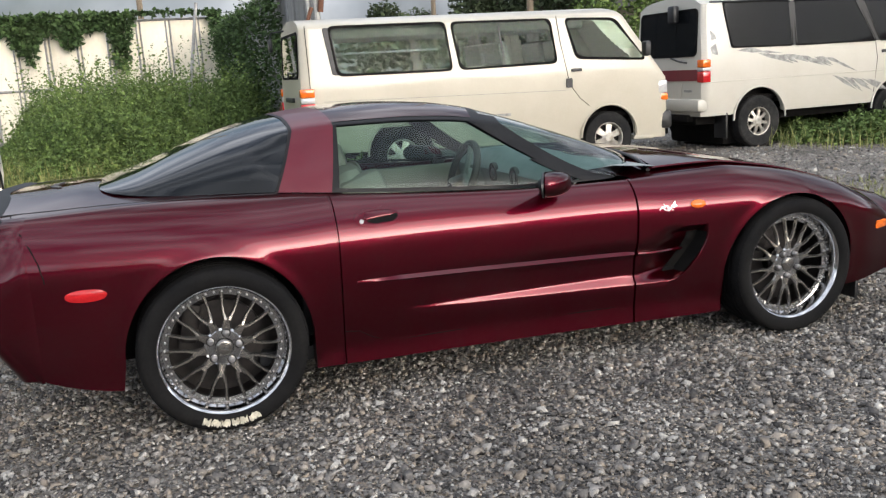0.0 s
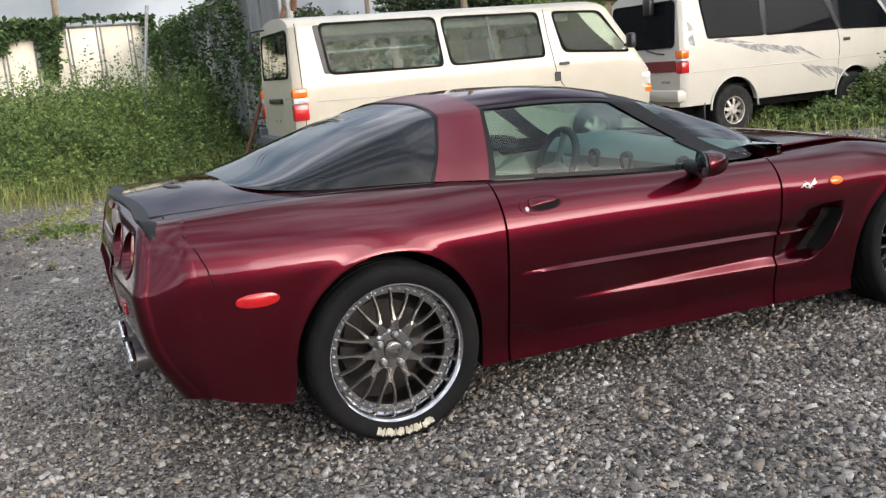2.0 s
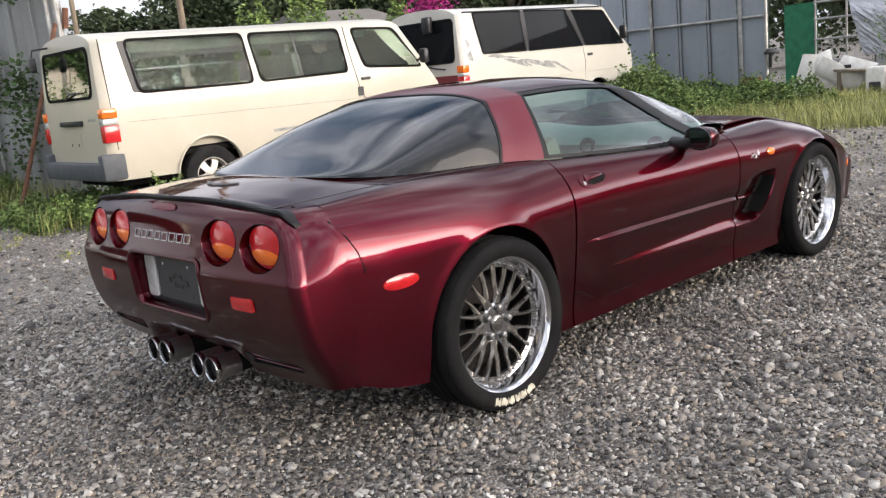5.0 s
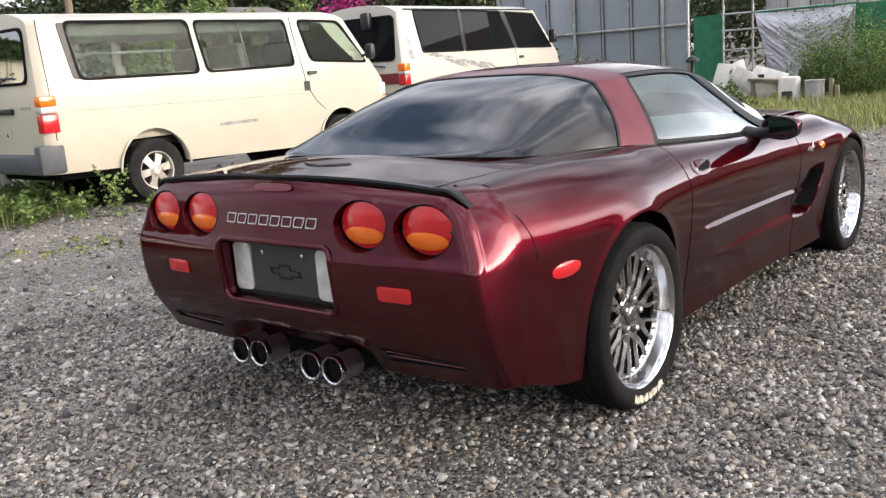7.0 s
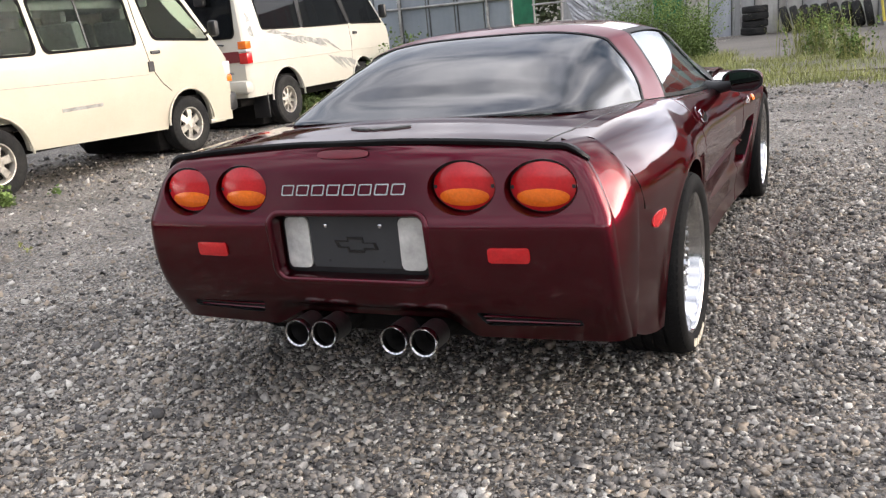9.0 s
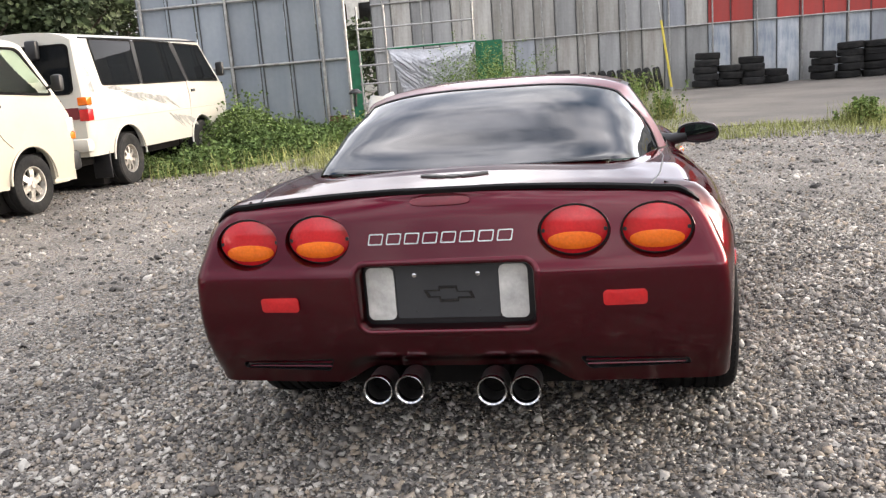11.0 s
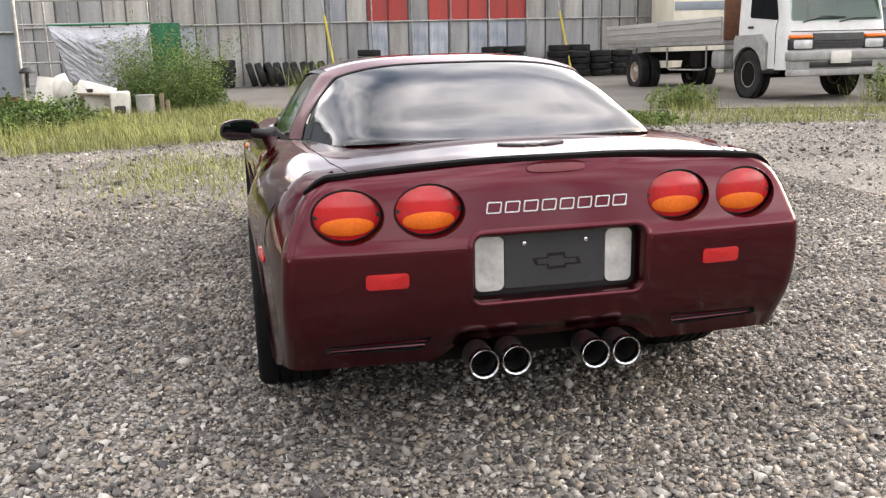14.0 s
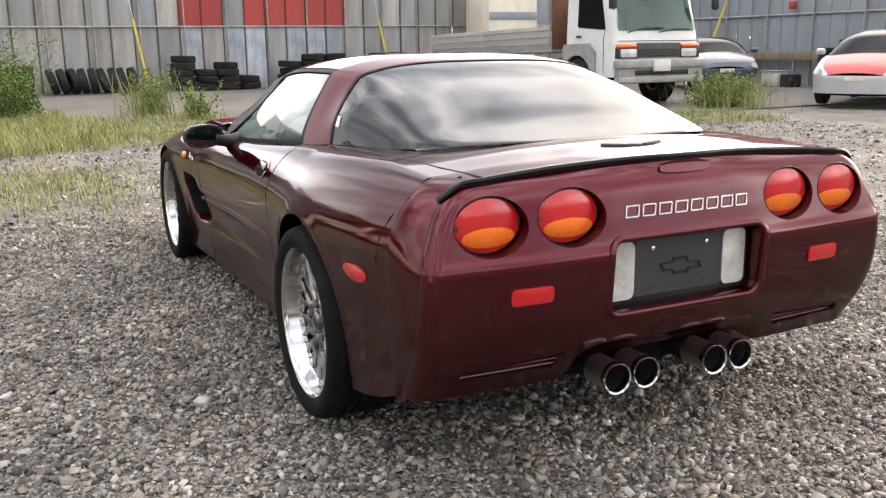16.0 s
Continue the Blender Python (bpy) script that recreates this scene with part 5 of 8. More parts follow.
M["bloom"] = surf("magenta_petals", (0.42, 0.02, 0.20), (0.30, 0.015, 0.14), 2.0, 0.7, island=0.3)
M["bark"] = surf("grey_brown_bark", (0.11, 0.085, 0.06), (0.07, 0.055, 0.04), 9, 0.9, bump=0.4, bscale=30)
M["wood"] = surf("weathered_wood", (0.24, 0.19, 0.13), (0.16, 0.125, 0.085), 7, 0.85, bump=0.3, bscale=60, stretch=(1, 1, 0.2))
M["white_plastic"] = surf("dirty_white_plastic", (0.72, 0.70, 0.64), (0.55, 0.53, 0.47), 5, 0.5)
M["grey_plastic"] = surf("grey_plastic", (0.36, 0.35, 0.33), (0.25, 0.245, 0.235), 5, 0.55)

rng = np.random.default_rng(7)


def np_mesh(name, verts, faces, mat, label="", category="", kind="stuff", smooth=0.0):
    """A mesh of many alike small pieces from arrays; all faces have the same count of corners."""
    me = bpy.data.meshes.new(name)
    k = faces.shape[1]
    me.vertices.add(len(verts))
    me.vertices.foreach_set("co", verts.astype(np.float32).ravel())
    me.loops.add(faces.size)
    me.loops.foreach_set("vertex_index", faces.astype(np.int32).ravel())
    me.polygons.add(len(faces))
    me.polygons.foreach_set("loop_start", (np.arange(len(faces)) * k).astype(np.int32))
    me.polygons.foreach_set("loop_total", np.full(len(faces), k, np.int32))
    me.update(calc_edges=True)
    me.materials.append(mat)
    ob = new(name, me)
    return tagged(ob, label, category, kind=kind)


def stones(name, x, y, size, zbase, label):
    """Angular pebbles: jittered, flattened blocks."""
    n = len(x)
    base = np.array([(-1, -1, -1), (1, -1, -1), (1, 1, -1), (-1, 1, -1), (-1, -1, 1), (1, -1, 1), (1, 1, 1), (-1, 1, 1)], float) * 0.5
    v = base[None] * (1 + rng.uniform(-0.5, 0.38, (n, 8, 1))) + rng.uniform(-0.16, 0.16, (n, 8, 3))
    v *= (size[:, None] * rng.uniform(0.7, 1.25, (n, 3)))[:, None, :] * np.array([1.12, 0.95, 0.62])
    a = rng.uniform(0, 2 * np.pi, n)
    tx, ty = rng.normal(0, 0.35, n), rng.normal(0, 0.35, n)
    ca, sa = np.cos(a)[:, None], np.sin(a)[:, None]
    X, Y, Z = v[..., 0], v[..., 1], v[..., 2]
    Y, Z = Y * np.cos(tx)[:, None] - Z * np.sin(tx)[:, None], Y * np.sin(tx)[:, None] + Z * np.cos(tx)[:, None]
    X, Z = X * np.cos(ty)[:, None] + Z * np.sin(ty)[:, None], -X * np.sin(ty)[:, None] + Z * np.cos(ty)[:, None]
    X, Y = X * ca - Y * sa, X * sa + Y * ca
    v = np.stack([X + x[:, None], Y + y[:, None], Z + (zbase + size * rng.uniform(-0.12, 0.22, n))[:, None]], -1)
    q = np.array([(4, 5, 6, 7), (0, 1, 5, 4), (1, 2, 6, 5), (2, 3, 7, 6), (3, 0, 4, 7)])
    f = (q[None] + 8 * np.arange(n)[:, None, None]).reshape(-1, 4)
    return np_mesh(name, v.reshape(-1, 3), f, M["stones"], label, "gravel")


def build_ground():
    # one sheet: fine in the middle, reaching the horizon
    c = np.concatenate([[-600, -250, -120, -70, -45], np.linspace(-32, 32, 65), [45, 70, 120, 250, 600]])
    gx, gy = np.meshgrid(c, c, indexing="ij")
    gz = np.array([[0.010 * noise.noise(Vector((x * 0.6, y * 0.6, 0))) if abs(x) < 33 and abs(y) < 33 else 0.0 for y in c] for x in c]) - 0.012
    v = np.stack([gx, gy, gz], -1).reshape(-1, 3)
    n = len(c)
    f = np.array(grid_faces(n, n))
    ob = np_mesh("ground", v, f, M["gravel"], "grey crushed-stone gravel yard", "ground", "structure")
    # stones: densest where the camera passes nearest
    n = 225000
    x, y = rng.uniform(-5.2, 3.2, n), rng.uniform(-3.9, 2.9, n)
    out = np.maximum(np.maximum(-4.2 - x, x - 1.4) / 1.8, np.maximum(-3.2 - y, y - 1.2) / 1.7)
    k = (rng.random(n) > out) & ~((np.abs(x) < 1.3) & (np.abs(y) < 0.35))
    x, y = x[k], y[k]
    s = np.clip(rng.lognormal(math.log(0.0080), 0.50, len(x)), 0.0045, 0.028)
    stones("gravel", x, y, s, -0.004, "angular grey and pale gravel stones")
    n = 42000
    x, y = rng.uniform(-9, 10.5, n), rng.uniform(-9.5, 8.2, n)
    k = rng.random(n) < np.maximum(np.maximum(-4.2 - x, x - 1.4) / 1.8, np.maximum(-3.2 - y, y - 1.2) / 1.7)
    x, y = x[k], y[k]
    stones("gravel", x, y, np.clip(rng.lognormal(math.log(0.0175), 0.42, len(x)), 0.008, 0.05), -0.006, "looser grey gravel stones farther off")
    # concrete yard behind the grass
    loop = [(9.9, 0.6), (9.6, -3.4), (9.3, -7.0), (8.2, -9.4), (8.4, -18.3), (24.1, -18.3), (24.1, 1.8), (16.5, 1.9), (13.0, 1.0)]
    ob = plate("yard_slab", round_poly(loop, 0.5), lambda a, b, d: (a, b, d - 0.004), 0.016, M["concrete"], None)
    tagged(ob, "stained pale concrete yard slab", "pavement", kind="structure")


def sheet_mesh(name, w, h):
    """A ribbed steel sheet, w wide along x, h high, facing -y."""
    e = 0.004
    prof = [(e, 0.0), (0.03, 0.0), (0.038, -0.030), (0.068, -0.030), (0.076, 0.0), (0.5 * w, -0.004), (w - e, 0.0)]
    vs = []
    for dy in (0.0, 0.003):
        for z in (0.0, h):
            vs += [(x, y + dy, z) for x, y in prof]
    n = len(prof)
    fs = []
    for i in range(n - 1):
        fs.append((i, i + 1, n + i + 1, n + i))
        fs.append((2 * n + i + 1, 2 * n + i, 3 * n + i, 3 * n + i + 1))
        fs.append((n + i, n + i + 1, 3 * n + i + 1, 3 * n + i))
    me = bpy.data.meshes.new(name)
    me.from_pydata(vs, [], fs)
    me.update()
    return me


def fence(name, label, p0, p1, pitch, tiers, rails, posts, pick, batten=None):
    """A run of ribbed sheets between two ground points; tiers: (z0, z1); pick(i, tier) gives the material."""
    a, b = Vector((*p0, 0)), Vector((*p1, 0))
    length = (b - a).length
    ang = math.atan2(b.y - a.y, b.x - a.x)
    ob = thing(name, label, "fence", Matrix.Translation(a) @ Matrix.Rotation(ang, 4, "Z"), kind="structure")
    n = int(length / pitch)
    pitch = length / n
    cache = {}
    for t, (z0, z1) in enumerate(tiers):
        for i in range(n):
            m = pick(i, t)
            key = (t, m.name)
            if key not in cache:
                me = sheet_mesh("sheet", pitch, z1 - z0)
                me.materials.append(m)
                cache[key] = me
            o = new("sheet", cache[key])
            o.parent = ob
            o.matrix_local = pose(i * pitch, 0.004 * rng.normal(), z0, rng.normal() * 0.25, 0, 0)
    if batten is not None:
        mat, r, offs = batten
        first = tube("batten", [(0, 0, 0.02), (0, 0, tiers[-1][1])], r, mat, ob, "", 6)
        first.matrix_local = Matrix.Translation((offs[0], -0.02, 0))
        for i in range(n):
            for dx in (offs if i else offs[1:]):
                share(first, Matrix.Translation((i * pitch + dx, -0.02, 0)), ob)
    for z, r in rails:
        tube("rail", [(0, -0.05, z), (length, -0.05, z)], r, M["pipe"], ob, "", 8)
    for x, r, top in posts:
        tube("post", [(x, -0.075, 0), (x, -0.075, top)], r, M["pipe"], ob, "", 8)
    return ob


def build_fences():
    mixed = [M["sheet"], M["sheet_warm"], M["sheet_cool"], M["sheet"], M["sheet_warm"]]
    red = {0, 1, 3, 4, 5, 6, 7}
    n0 = int(round((7.5 + 2.95) / 0.645))
    g = random.Random(11)
    tone = [mixed[g.randrange(5)] for k in range(200)]

    def far_pick(i, t):
        k = i - n0
        if t == 1:
            return M["sheet_red"] if k in red else tone[i]
        return M["sheet_patched"] if 0 <= k < 8 and k % 3 != 1 else tone[100 + i]
    # runs along -y, so that the ribs face the yard
    fence("fence_1", "tall weathered grey sheet fence with faded red panels", (24.2, -2.95 + 0.645 * n0), (24.2, -2.95 - 0.645 * 24), 0.645, ((0, 1.90), (1.905, 4.2)),
          ((1.90, 0.028), (3.4, 0.028)), [(k * 1.29 + 0.4, 0.026, 4.1) for k in range(18)], far_pick, (M["seam"], 0.016, (0.0,)))
    fence("fence_2", "blue-grey ribbed sheet fence closing the yard", (24.2, -18.43), (7.2, -18.43), 0.55, ((0, 1.90), (1.905, 3.5)), ((1.95, 0.028), (3.4, 0.028)),
          [(k * 1.65 + 0.4, 0.026, 3.5) for k in range(10)], lambda i, t: M["sheet_blue"])
    fence("fence_3", "tall smooth blue-grey steel fence beside the van", (11.4, 8.52), (11.4, 4.35), 0.522, ((0, 3.05),), ((1.545, 0.026), (2.75, 0.026)),
          [(8.52 - y, 0.03, 3.1) for y in (8.4, 6.66, 4.84, 4.37)], lambda i, t: M["sheet_blue"], (M["seam"], 0.009, (0.022, 0.088)))
    fence("fence_4", "cream sheet fence in evening light overgrown with vines", (-16.0, 22.8), (0.9, 22.8), 0.79, ((0, 3.15),), ((1.38, 0.035), (3.15, 0.035)),
          [(k * 3.16 + 1.2, 0.04, 3.2) for k in range(6)], lambda i, t: M["sheet_cream"], (M["pipe"], 0.028, (0.03, 0.13)))
    fence("fence_5", "grey sheet fence half hidden under vines", (0.9, 22.8), (0.9, 8.6), 0.71, ((0, 2.9),), ((1.4, 0.03), (2.8, 0.03)),
          [(k * 2.8 + 0.2, 0.03, 3.0) for k in range(6)], lambda i, t: M["sheet"])
    p = thing("utility_post", "rusty grey fence post with a bracket", "post", Matrix.Translation((0.93, 8.55, 0)))
    tube("pole", [(0, 0, 0), (0, 0, 2.9)], 0.055, M["pipe"], p, "grey pole", 10)
    tube("bracket", [(0.05, -0.06, 2.2), (0.08, -0.08, 2.45)], 0.04, M["rust"], p, "rusty bracket", 8)
    tube("leaning_pole", [(-0.09, 8.2, 0.0), (0.85, 8.46, 2.26)], 0.028, M["rust"], None, "rusty pole leaning against the fence", 8)["category"] = "pole"
    w = tube("weed_pole", [(-0.75, 12.6, 0.9), (-0.42, 12.9, 2.75)], 0.03, M["pipe"], None, "pale pipe leaning among the weeds", 8)
    w["category"] = "pole"
    tube("pole_foot", [(-0.91, 12.45, 0.0), (-0.75, 12.6, 0.9)], 0.03, M["pipe"], w, "", 8)
    # gate frame with green netting and tarpaulin
    g = thing("scaffold_gate", "pipe gate frame with green netting", "gate", Matrix.Translation((15.6, 0, 0)))
    for y in (5.38, 4.73, 2.68):
        tube("upright", [(0, y, 0), (0, y, 2.75)], 0.024, M["pipe"], g, "", 8)
    for z in (0.55, 1.0, 1.42, 1.77, 2.25):
        tube("crossbar", [(0, 5.42, z), (0, 4.5 if z < 1.6 else 2.64, z)], 0.022, M["pipe"], g, "", 8)
    plate("green_net", round_rect(5.36, 0.0, 6.10, 1.79, 0.03), lambda a, b, d: (0.06 + d + 0.03 * math.sin(a * 30), a, b), 0.01, M["green"], g, "green netting")
    plate("green_net", round_rect(2.05, 0.75, 2.68, 1.76, 0.03), lambda a, b, d: (0.06 + d, a, b), 0.01, M["green"], g, "green netting")
    tube("top_hose", [(-0.02, 4.70, 1.75), (-0.02, 3.6, 1.76), (-0.02, 2.62, 1.765)], 0.022, M["green"], g, "green top tube", 8)
    nu, nv = 120, 84
    vs = []
    for i in range(nu):
        for j in range(nv):
            u, v = i / (nu - 1), j / (nv - 1)
            y = 3.66 + (1.03 - 2.06 * u) * (1 - 0.36 * v ** 0.8)
            top = 1.745 - 0.07 * math.sin(math.pi * u) ** 1.5
            bot = 0.60 - 0.20 * u * (1 - u) * 4 + 0.10 * math.sin(9 * u)
            z = top - (top - bot) * v
            sag = v * 1.1 - 0.42 * (1 - (2 * u - 1) ** 2) + 0.05 * noise.noise(Vector((u * 4, v * 4, 2)))
            d = 0.05 * noise.noise(Vector((u * 4, v * 2, 1))) + 0.030 * (1 - 2 * abs(noise.noise(Vector((u * 3.5, sag * 9, 4))))) \
                + 0.018 * (1 - 2 * abs(noise.noise(Vector((u * 12, sag * 22, 7))))) + 0.010 * noise.noise(Vector((u * 40, v * 34, 3))) \
                + 0.02 * math.sin(u * 26) * (1 - v) ** 3 + 0.08 * math.sin(math.pi * u) * v
            vs.append((15.555 + (d - 0.16) * smooth01(v * 4), y, z))
    ob = mesh_ob("tarpaulin", vs, grid_faces(nu, nv), M["tarp"], None, "", 60)
    ob.modifiers.new("thickness", "SOLIDIFY").thickness = 0.004
    tagged(ob, "crumpled silver-grey tarpaulin tied to the gate frame", "tarpaulin")
    tie = tube("tie_cord", [(15.56, 4.60, 1.70), (15.60, 4.61, 1.79), (15.63, 4.60, 1.70)], 0.012, M["black"], ob, "black tie cord", 6)
    for k in range(1, 6):
        share(tie, Matrix.Translation((0, -0.38 * k, -0.05 * math.sin(math.pi * k / 5.5))), ob)


def leaves(name, pts, size, mat, label, category="plants", up=0.5):
    """Folded leaf blades, one per point."""
    n = len(pts)
    d = rng.normal(0, 1, (n, 3))
    d[:, 2] *= 0.5
    d /= np.linalg.norm(d, axis=1, keepdims=True)
    nrm = rng.normal(0, 0.6, (n, 3)) + np.array([0, 0, up])
    s = np.cross(d, nrm)
    s /= np.linalg.norm(s, axis=1, keepdims=True) + 1e-9
    nn = np.cross(s, d)
    L = (size * rng.uniform(0.6, 1.4, n))[:, None]
    w = L * rng.uniform(0.28, 0.45, (n, 1))
    v = np.stack([pts, pts + d * L * 0.5 + s * w + nn * w * 0.4, pts + d * L, pts + d * L * 0.5 - s * w + nn * w * 0.4], 1)
    f = (np.array([(0, 1, 2), (0, 2, 3)])[None] + 4 * np.arange(n)[:, None, None]).reshape(-1, 3)
    return np_mesh(name, v.reshape(-1, 3), f, mat, label, category)


def blades(name, x, y, h, mat, label, lean=0.35, z0=-0.01):
    """Grass blades: thin tapering bent strips."""
    n = len(x)
    a = rng.uniform(0, 2 * np.pi, n)
    ln = h * rng.uniform(0.1, lean + 0.3, n)
    w = 0.0022 + 0.0035 * rng.random(n)
    dx, dy = np.cos(a), np.sin(a)
    px, py = -dy, dx
    z0 = np.full(n, z0)
    P = lambda k, s, zz: np.stack([x + dx * ln * k + px * w * s, y + dy * ln * k + py * w * s, z0 + zz], -1)
    v = np.stack([P(0, -1, 0 * h), P(0, 1, 0 * h), P(0.3, 0.8, 0.6 * h), P(0.3, -0.8, 0.6 * h), P(1, 0, h)], 1)
    f = (np.array([(0, 1, 2), (0, 2, 3), (3, 2, 4)])[None] + 5 * np.arange(n)[:, None, None]).reshape(-1, 3)
    return np_mesh(name, v.reshape(-1, 3), f, mat, label, "grass")


def heap(n, x0, x1, y0, y1, height, pw=0.55):
    """Points of a leafy mass under the height field height(x, y), most of them near its top."""
    x, y = rng.uniform(x0, x1, n), rng.uniform(y0, y1, n)
    h = height(x, y)
    k = h > 0.03
    x, y, h = x[k], y[k], h[k]
    return np.stack([x, y, h * rng.random(len(x)) ** pw], -1)


def lump(x, y, s=1.0, seed=0.0):
    return 0.5 + 0.5 * np.sin(1.7 * s * x + 1.3 * seed + 1.1 * np.sin(1.1 * s * y)) * np.sin(1.45 * s * y + 0.7 * seed + 1.3 * np.sin(0.9 * s * x))


def sprigs(name, x, y, h, per, size, mat, label, category="plants", lean=0.25, out=None):
    """Feathery weeds: small leaves along leaning stems."""
    n = len(x)
    a = rng.uniform(0, 2 * np.pi, n) if out is None else out + rng.normal(0, 0.5, n)
    ln = h * rng.uniform(0.05, lean * 2, n)
    s = rng.random((n, per)) ** 0.75
    sp = (0.03 + 0.055 * h)[:, None] * (1.1 - s)
    p = np.stack([x[:, None] + (np.cos(a) * ln)[:, None] * s ** 1.6 + rng.normal(0, 1, s.shape) * sp,
                  y[:, None] + (np.sin(a) * ln)[:, None] * s ** 1.6 + rng.normal(0, 1, s.shape) * sp, h[:, None] * s], -1)
    return leaves(name, p.reshape(-1, 3), size, mat, label, category, 0.3)


def build_plants():
    def left_h(x, y):
        edge = 8.6 + 0.5 * np.sin(1.3 * x) + 1.5 * smooth01((x + 0.6) / 1.3)
        t = np.clip((y - edge) / 4.0, 0, 1)
        w = smooth01((x + 3.7 + 0.12 * (y - 10)) / 0.9)
        return np.where(y > edge, (0.12 + (0.10 + 1.0 * w) * t ** 0.8) * (0.45 + 0.50 * lump(x, y, 1.0) + 0.5 * lump(x, y, 3.1, 2.0)), 0.0)
    leaves("weeds", heap(110000, -9, 0.85, 8.3, 18, left_h, 0.5), 0.047, M["leaf"], "dense green weeds along the cream fence")
    x, y = rng.uniform(-5.5, 0.8, 1500), rng.uniform(8.7, 15.0, 1500)
    k = left_h(x, y) > 0.15
    sprigs("weeds", x[k], y[k], left_h(x, y)[k] * rng.uniform(0.95, 1.45, k.sum()), 46, 0.050, M["leaf_light"], "tall feathery weeds before the fences")
    n = 5000
    x, y = rng.uniform(-5.0, 0.8, n), rng.uniform(9.5, 15.0, n)
    k = left_h(x, y) > 0.3
    blades("tall_weeds", x[k], y[k], left_h(x, y)[k] * rng.uniform(0.8, 1.35, k.sum()), M["leaf"], "tall feathery weed stems", 0.2)
    n = 9000
    x, y = rng.uniform(-10, 0.8, n), rng.uniform(7.6, 11.0, n)
    blades("grass", x, y, 0.16 + 0.30 * rng.random(n) * np.clip((y - 7.4) / 1.5, 0.2, 1), M["grass"], "tall yellow-green grass at the gravel's edge")
    # vines over the fences
    n = 19000
    y = rng.uniform(8.7, 22.5, n)
    z = 2.85 * rng.random(n) ** 0.55
    x = 0.78 - np.abs(rng.normal(0, 0.15, n)) * (0.5 + lump(y, z, 1.3, 2.0))
    k = lump(y * 1.2, z, 1.2, 4.0) > np.where(y < 13.5, 0.62, 0.44)
    leaves("vines", np.stack([x, y, z], -1)[k], 0.072, M["leaf_dark"], "dark climbing vines over the grey fence")
    n = 24000
    x, z = rng.uniform(-7.5, 0.8, n), 3.35 - 3.0 * rng.random(n) ** 1.3
    hang = (0.30 + 0.25 * lump(x, x, 2.0)) * smooth01((-1.6 - x) / 0.2)
    for cx, w, d in ((-1.95, 0.26, 1.75), (-3.2, 0.45, 0.95), (-4.3, 0.5, 1.2), (-5.9, 0.3, 0.9), (0.98, 0.30, 2.4)):
        hang = np.maximum(hang, d * np.exp(-((x - cx) / w) ** 2) * (0.75 + 0.35 * lump(x * 3, z * 2, 1.0)))
    k = (3.30 - z) < hang
    leaves("vines", np.stack([x, 22.62 - 0.16 * rng.random(n), z], -1)[k], 0.15, M["leaf_dark"], "vines hanging over the cream fence top")
    # weeds round the second van and the grey fence
    def right_h(x, y):
        e = smooth01((y - (5.15 - 0.62 * (x - 7.4))) / 0.9) * smooth01((x - 6.95) / 0.7)
        near = np.exp(-(((x - 9.7) / 0.9) ** 2 + ((y - 5.95) / 0.6) ** 2))
        return e * (0.15 + 0.24 * lump(x, y, 2.2) + 0.12 * (x - 8.0).clip(0, 3) / 3) + 0.55 * near * smooth01((x - 8.6) / 0.3)
    leaves("weeds", heap(34000, 7.0, 11.35, 2.6, 8.0, right_h, 0.45), 0.062, M["leaf"], "green creeping weeds in front of the white van")
    x, y = rng.uniform(7.2, 11.3, 420), rng.uniform(2.8, 7.6, 420)
    k = right_h(x, y) > 0.12
    sprigs("weeds", x[k], y[k], right_h(x, y)[k] * rng.uniform(0.9, 1.5, k.sum()), 36, 0.055, M["leaf"], "leafy weeds before the grey fence")
    n = 2000
    x, y = rng.uniform(6.6, 11.3, n), rng.uniform(2.0, 6.2, n)
    k = y > 4.75 - 0.55 * (x - 7.2)
    blades("grass", x[k], y[k], 0.10 + 0.25 * rng.random(k.sum()), M["grass"], "grass at the gravel's edge")
    # grass strip between gravel and concrete
    n = 120000
    x, y = rng.uniform(6.2, 15.5, n), rng.uniform(-9.6, 4.2, n)
    lo = np.where(y > -1.5, 7.6 - 0.25 * (y - 1), 7.0 + 0.25 * (y + 5).clip(-3, 3))
    hi = np.where(y > 0.8, 15.0, np.where(y > -1.8, 12.8, 9.5 + 0.12 * (y + 3)))
    dens = np.where(y > -1.2, 0.95, 0.75) * (0.25 + lump(x, y, 1.4, 3.0))
    k = (x > lo) & (x < hi) & (rng.random(n) < dens)
    h = (0.04 + 0.17 * rng.random(n) ** 1.5) * np.where(y > 0.3, 1.15, 0.7)
    blades("grass", x[k], y[k], h[k], M["grass"], "sunlit yellow-green grass strip", 0.8)
    n = 2600
    x, y = rng.normal(4.6, 0.9, n), rng.normal(1.5, 0.5, n)
    blades("grass", x, y, 0.02 + 0.07 * rng.random(n), M["grass"], "thin grass tuft in the gravel", 0.9, 0.0)
    for cx, cy, r, hh, nn in ((7.4, -4.9, 0.5, 0.16, 500), (8.9, -3.9, 0.35, 0.34, 500), (9.6, -6.6, 0.5, 0.40, 700), (9.0, -10.7, 0.8, 0.62, 800), (9.7, -11.5, 0.6, 0.55, 400),
                              (11.9, -1.3, 0.40, 0.60, 240), (13.4, -0.7, 0.45, 0.85, 320), (-0.3, 6.3, 0.4, 0.30, 90), (-2.3, 5.6, 0.5, 0.06, 160)):
        m = max(10, nn // 12)
        sprigs("weed_clump", cx + rng.normal(0, r * 0.38, m), cy + rng.normal(0, r * 0.38, m), hh * rng.uniform(0.55, 1.15, m), 40, 0.040 + 0.015 * hh, M["leaf_light"], "upright green weed clump on the gravel", "weed")
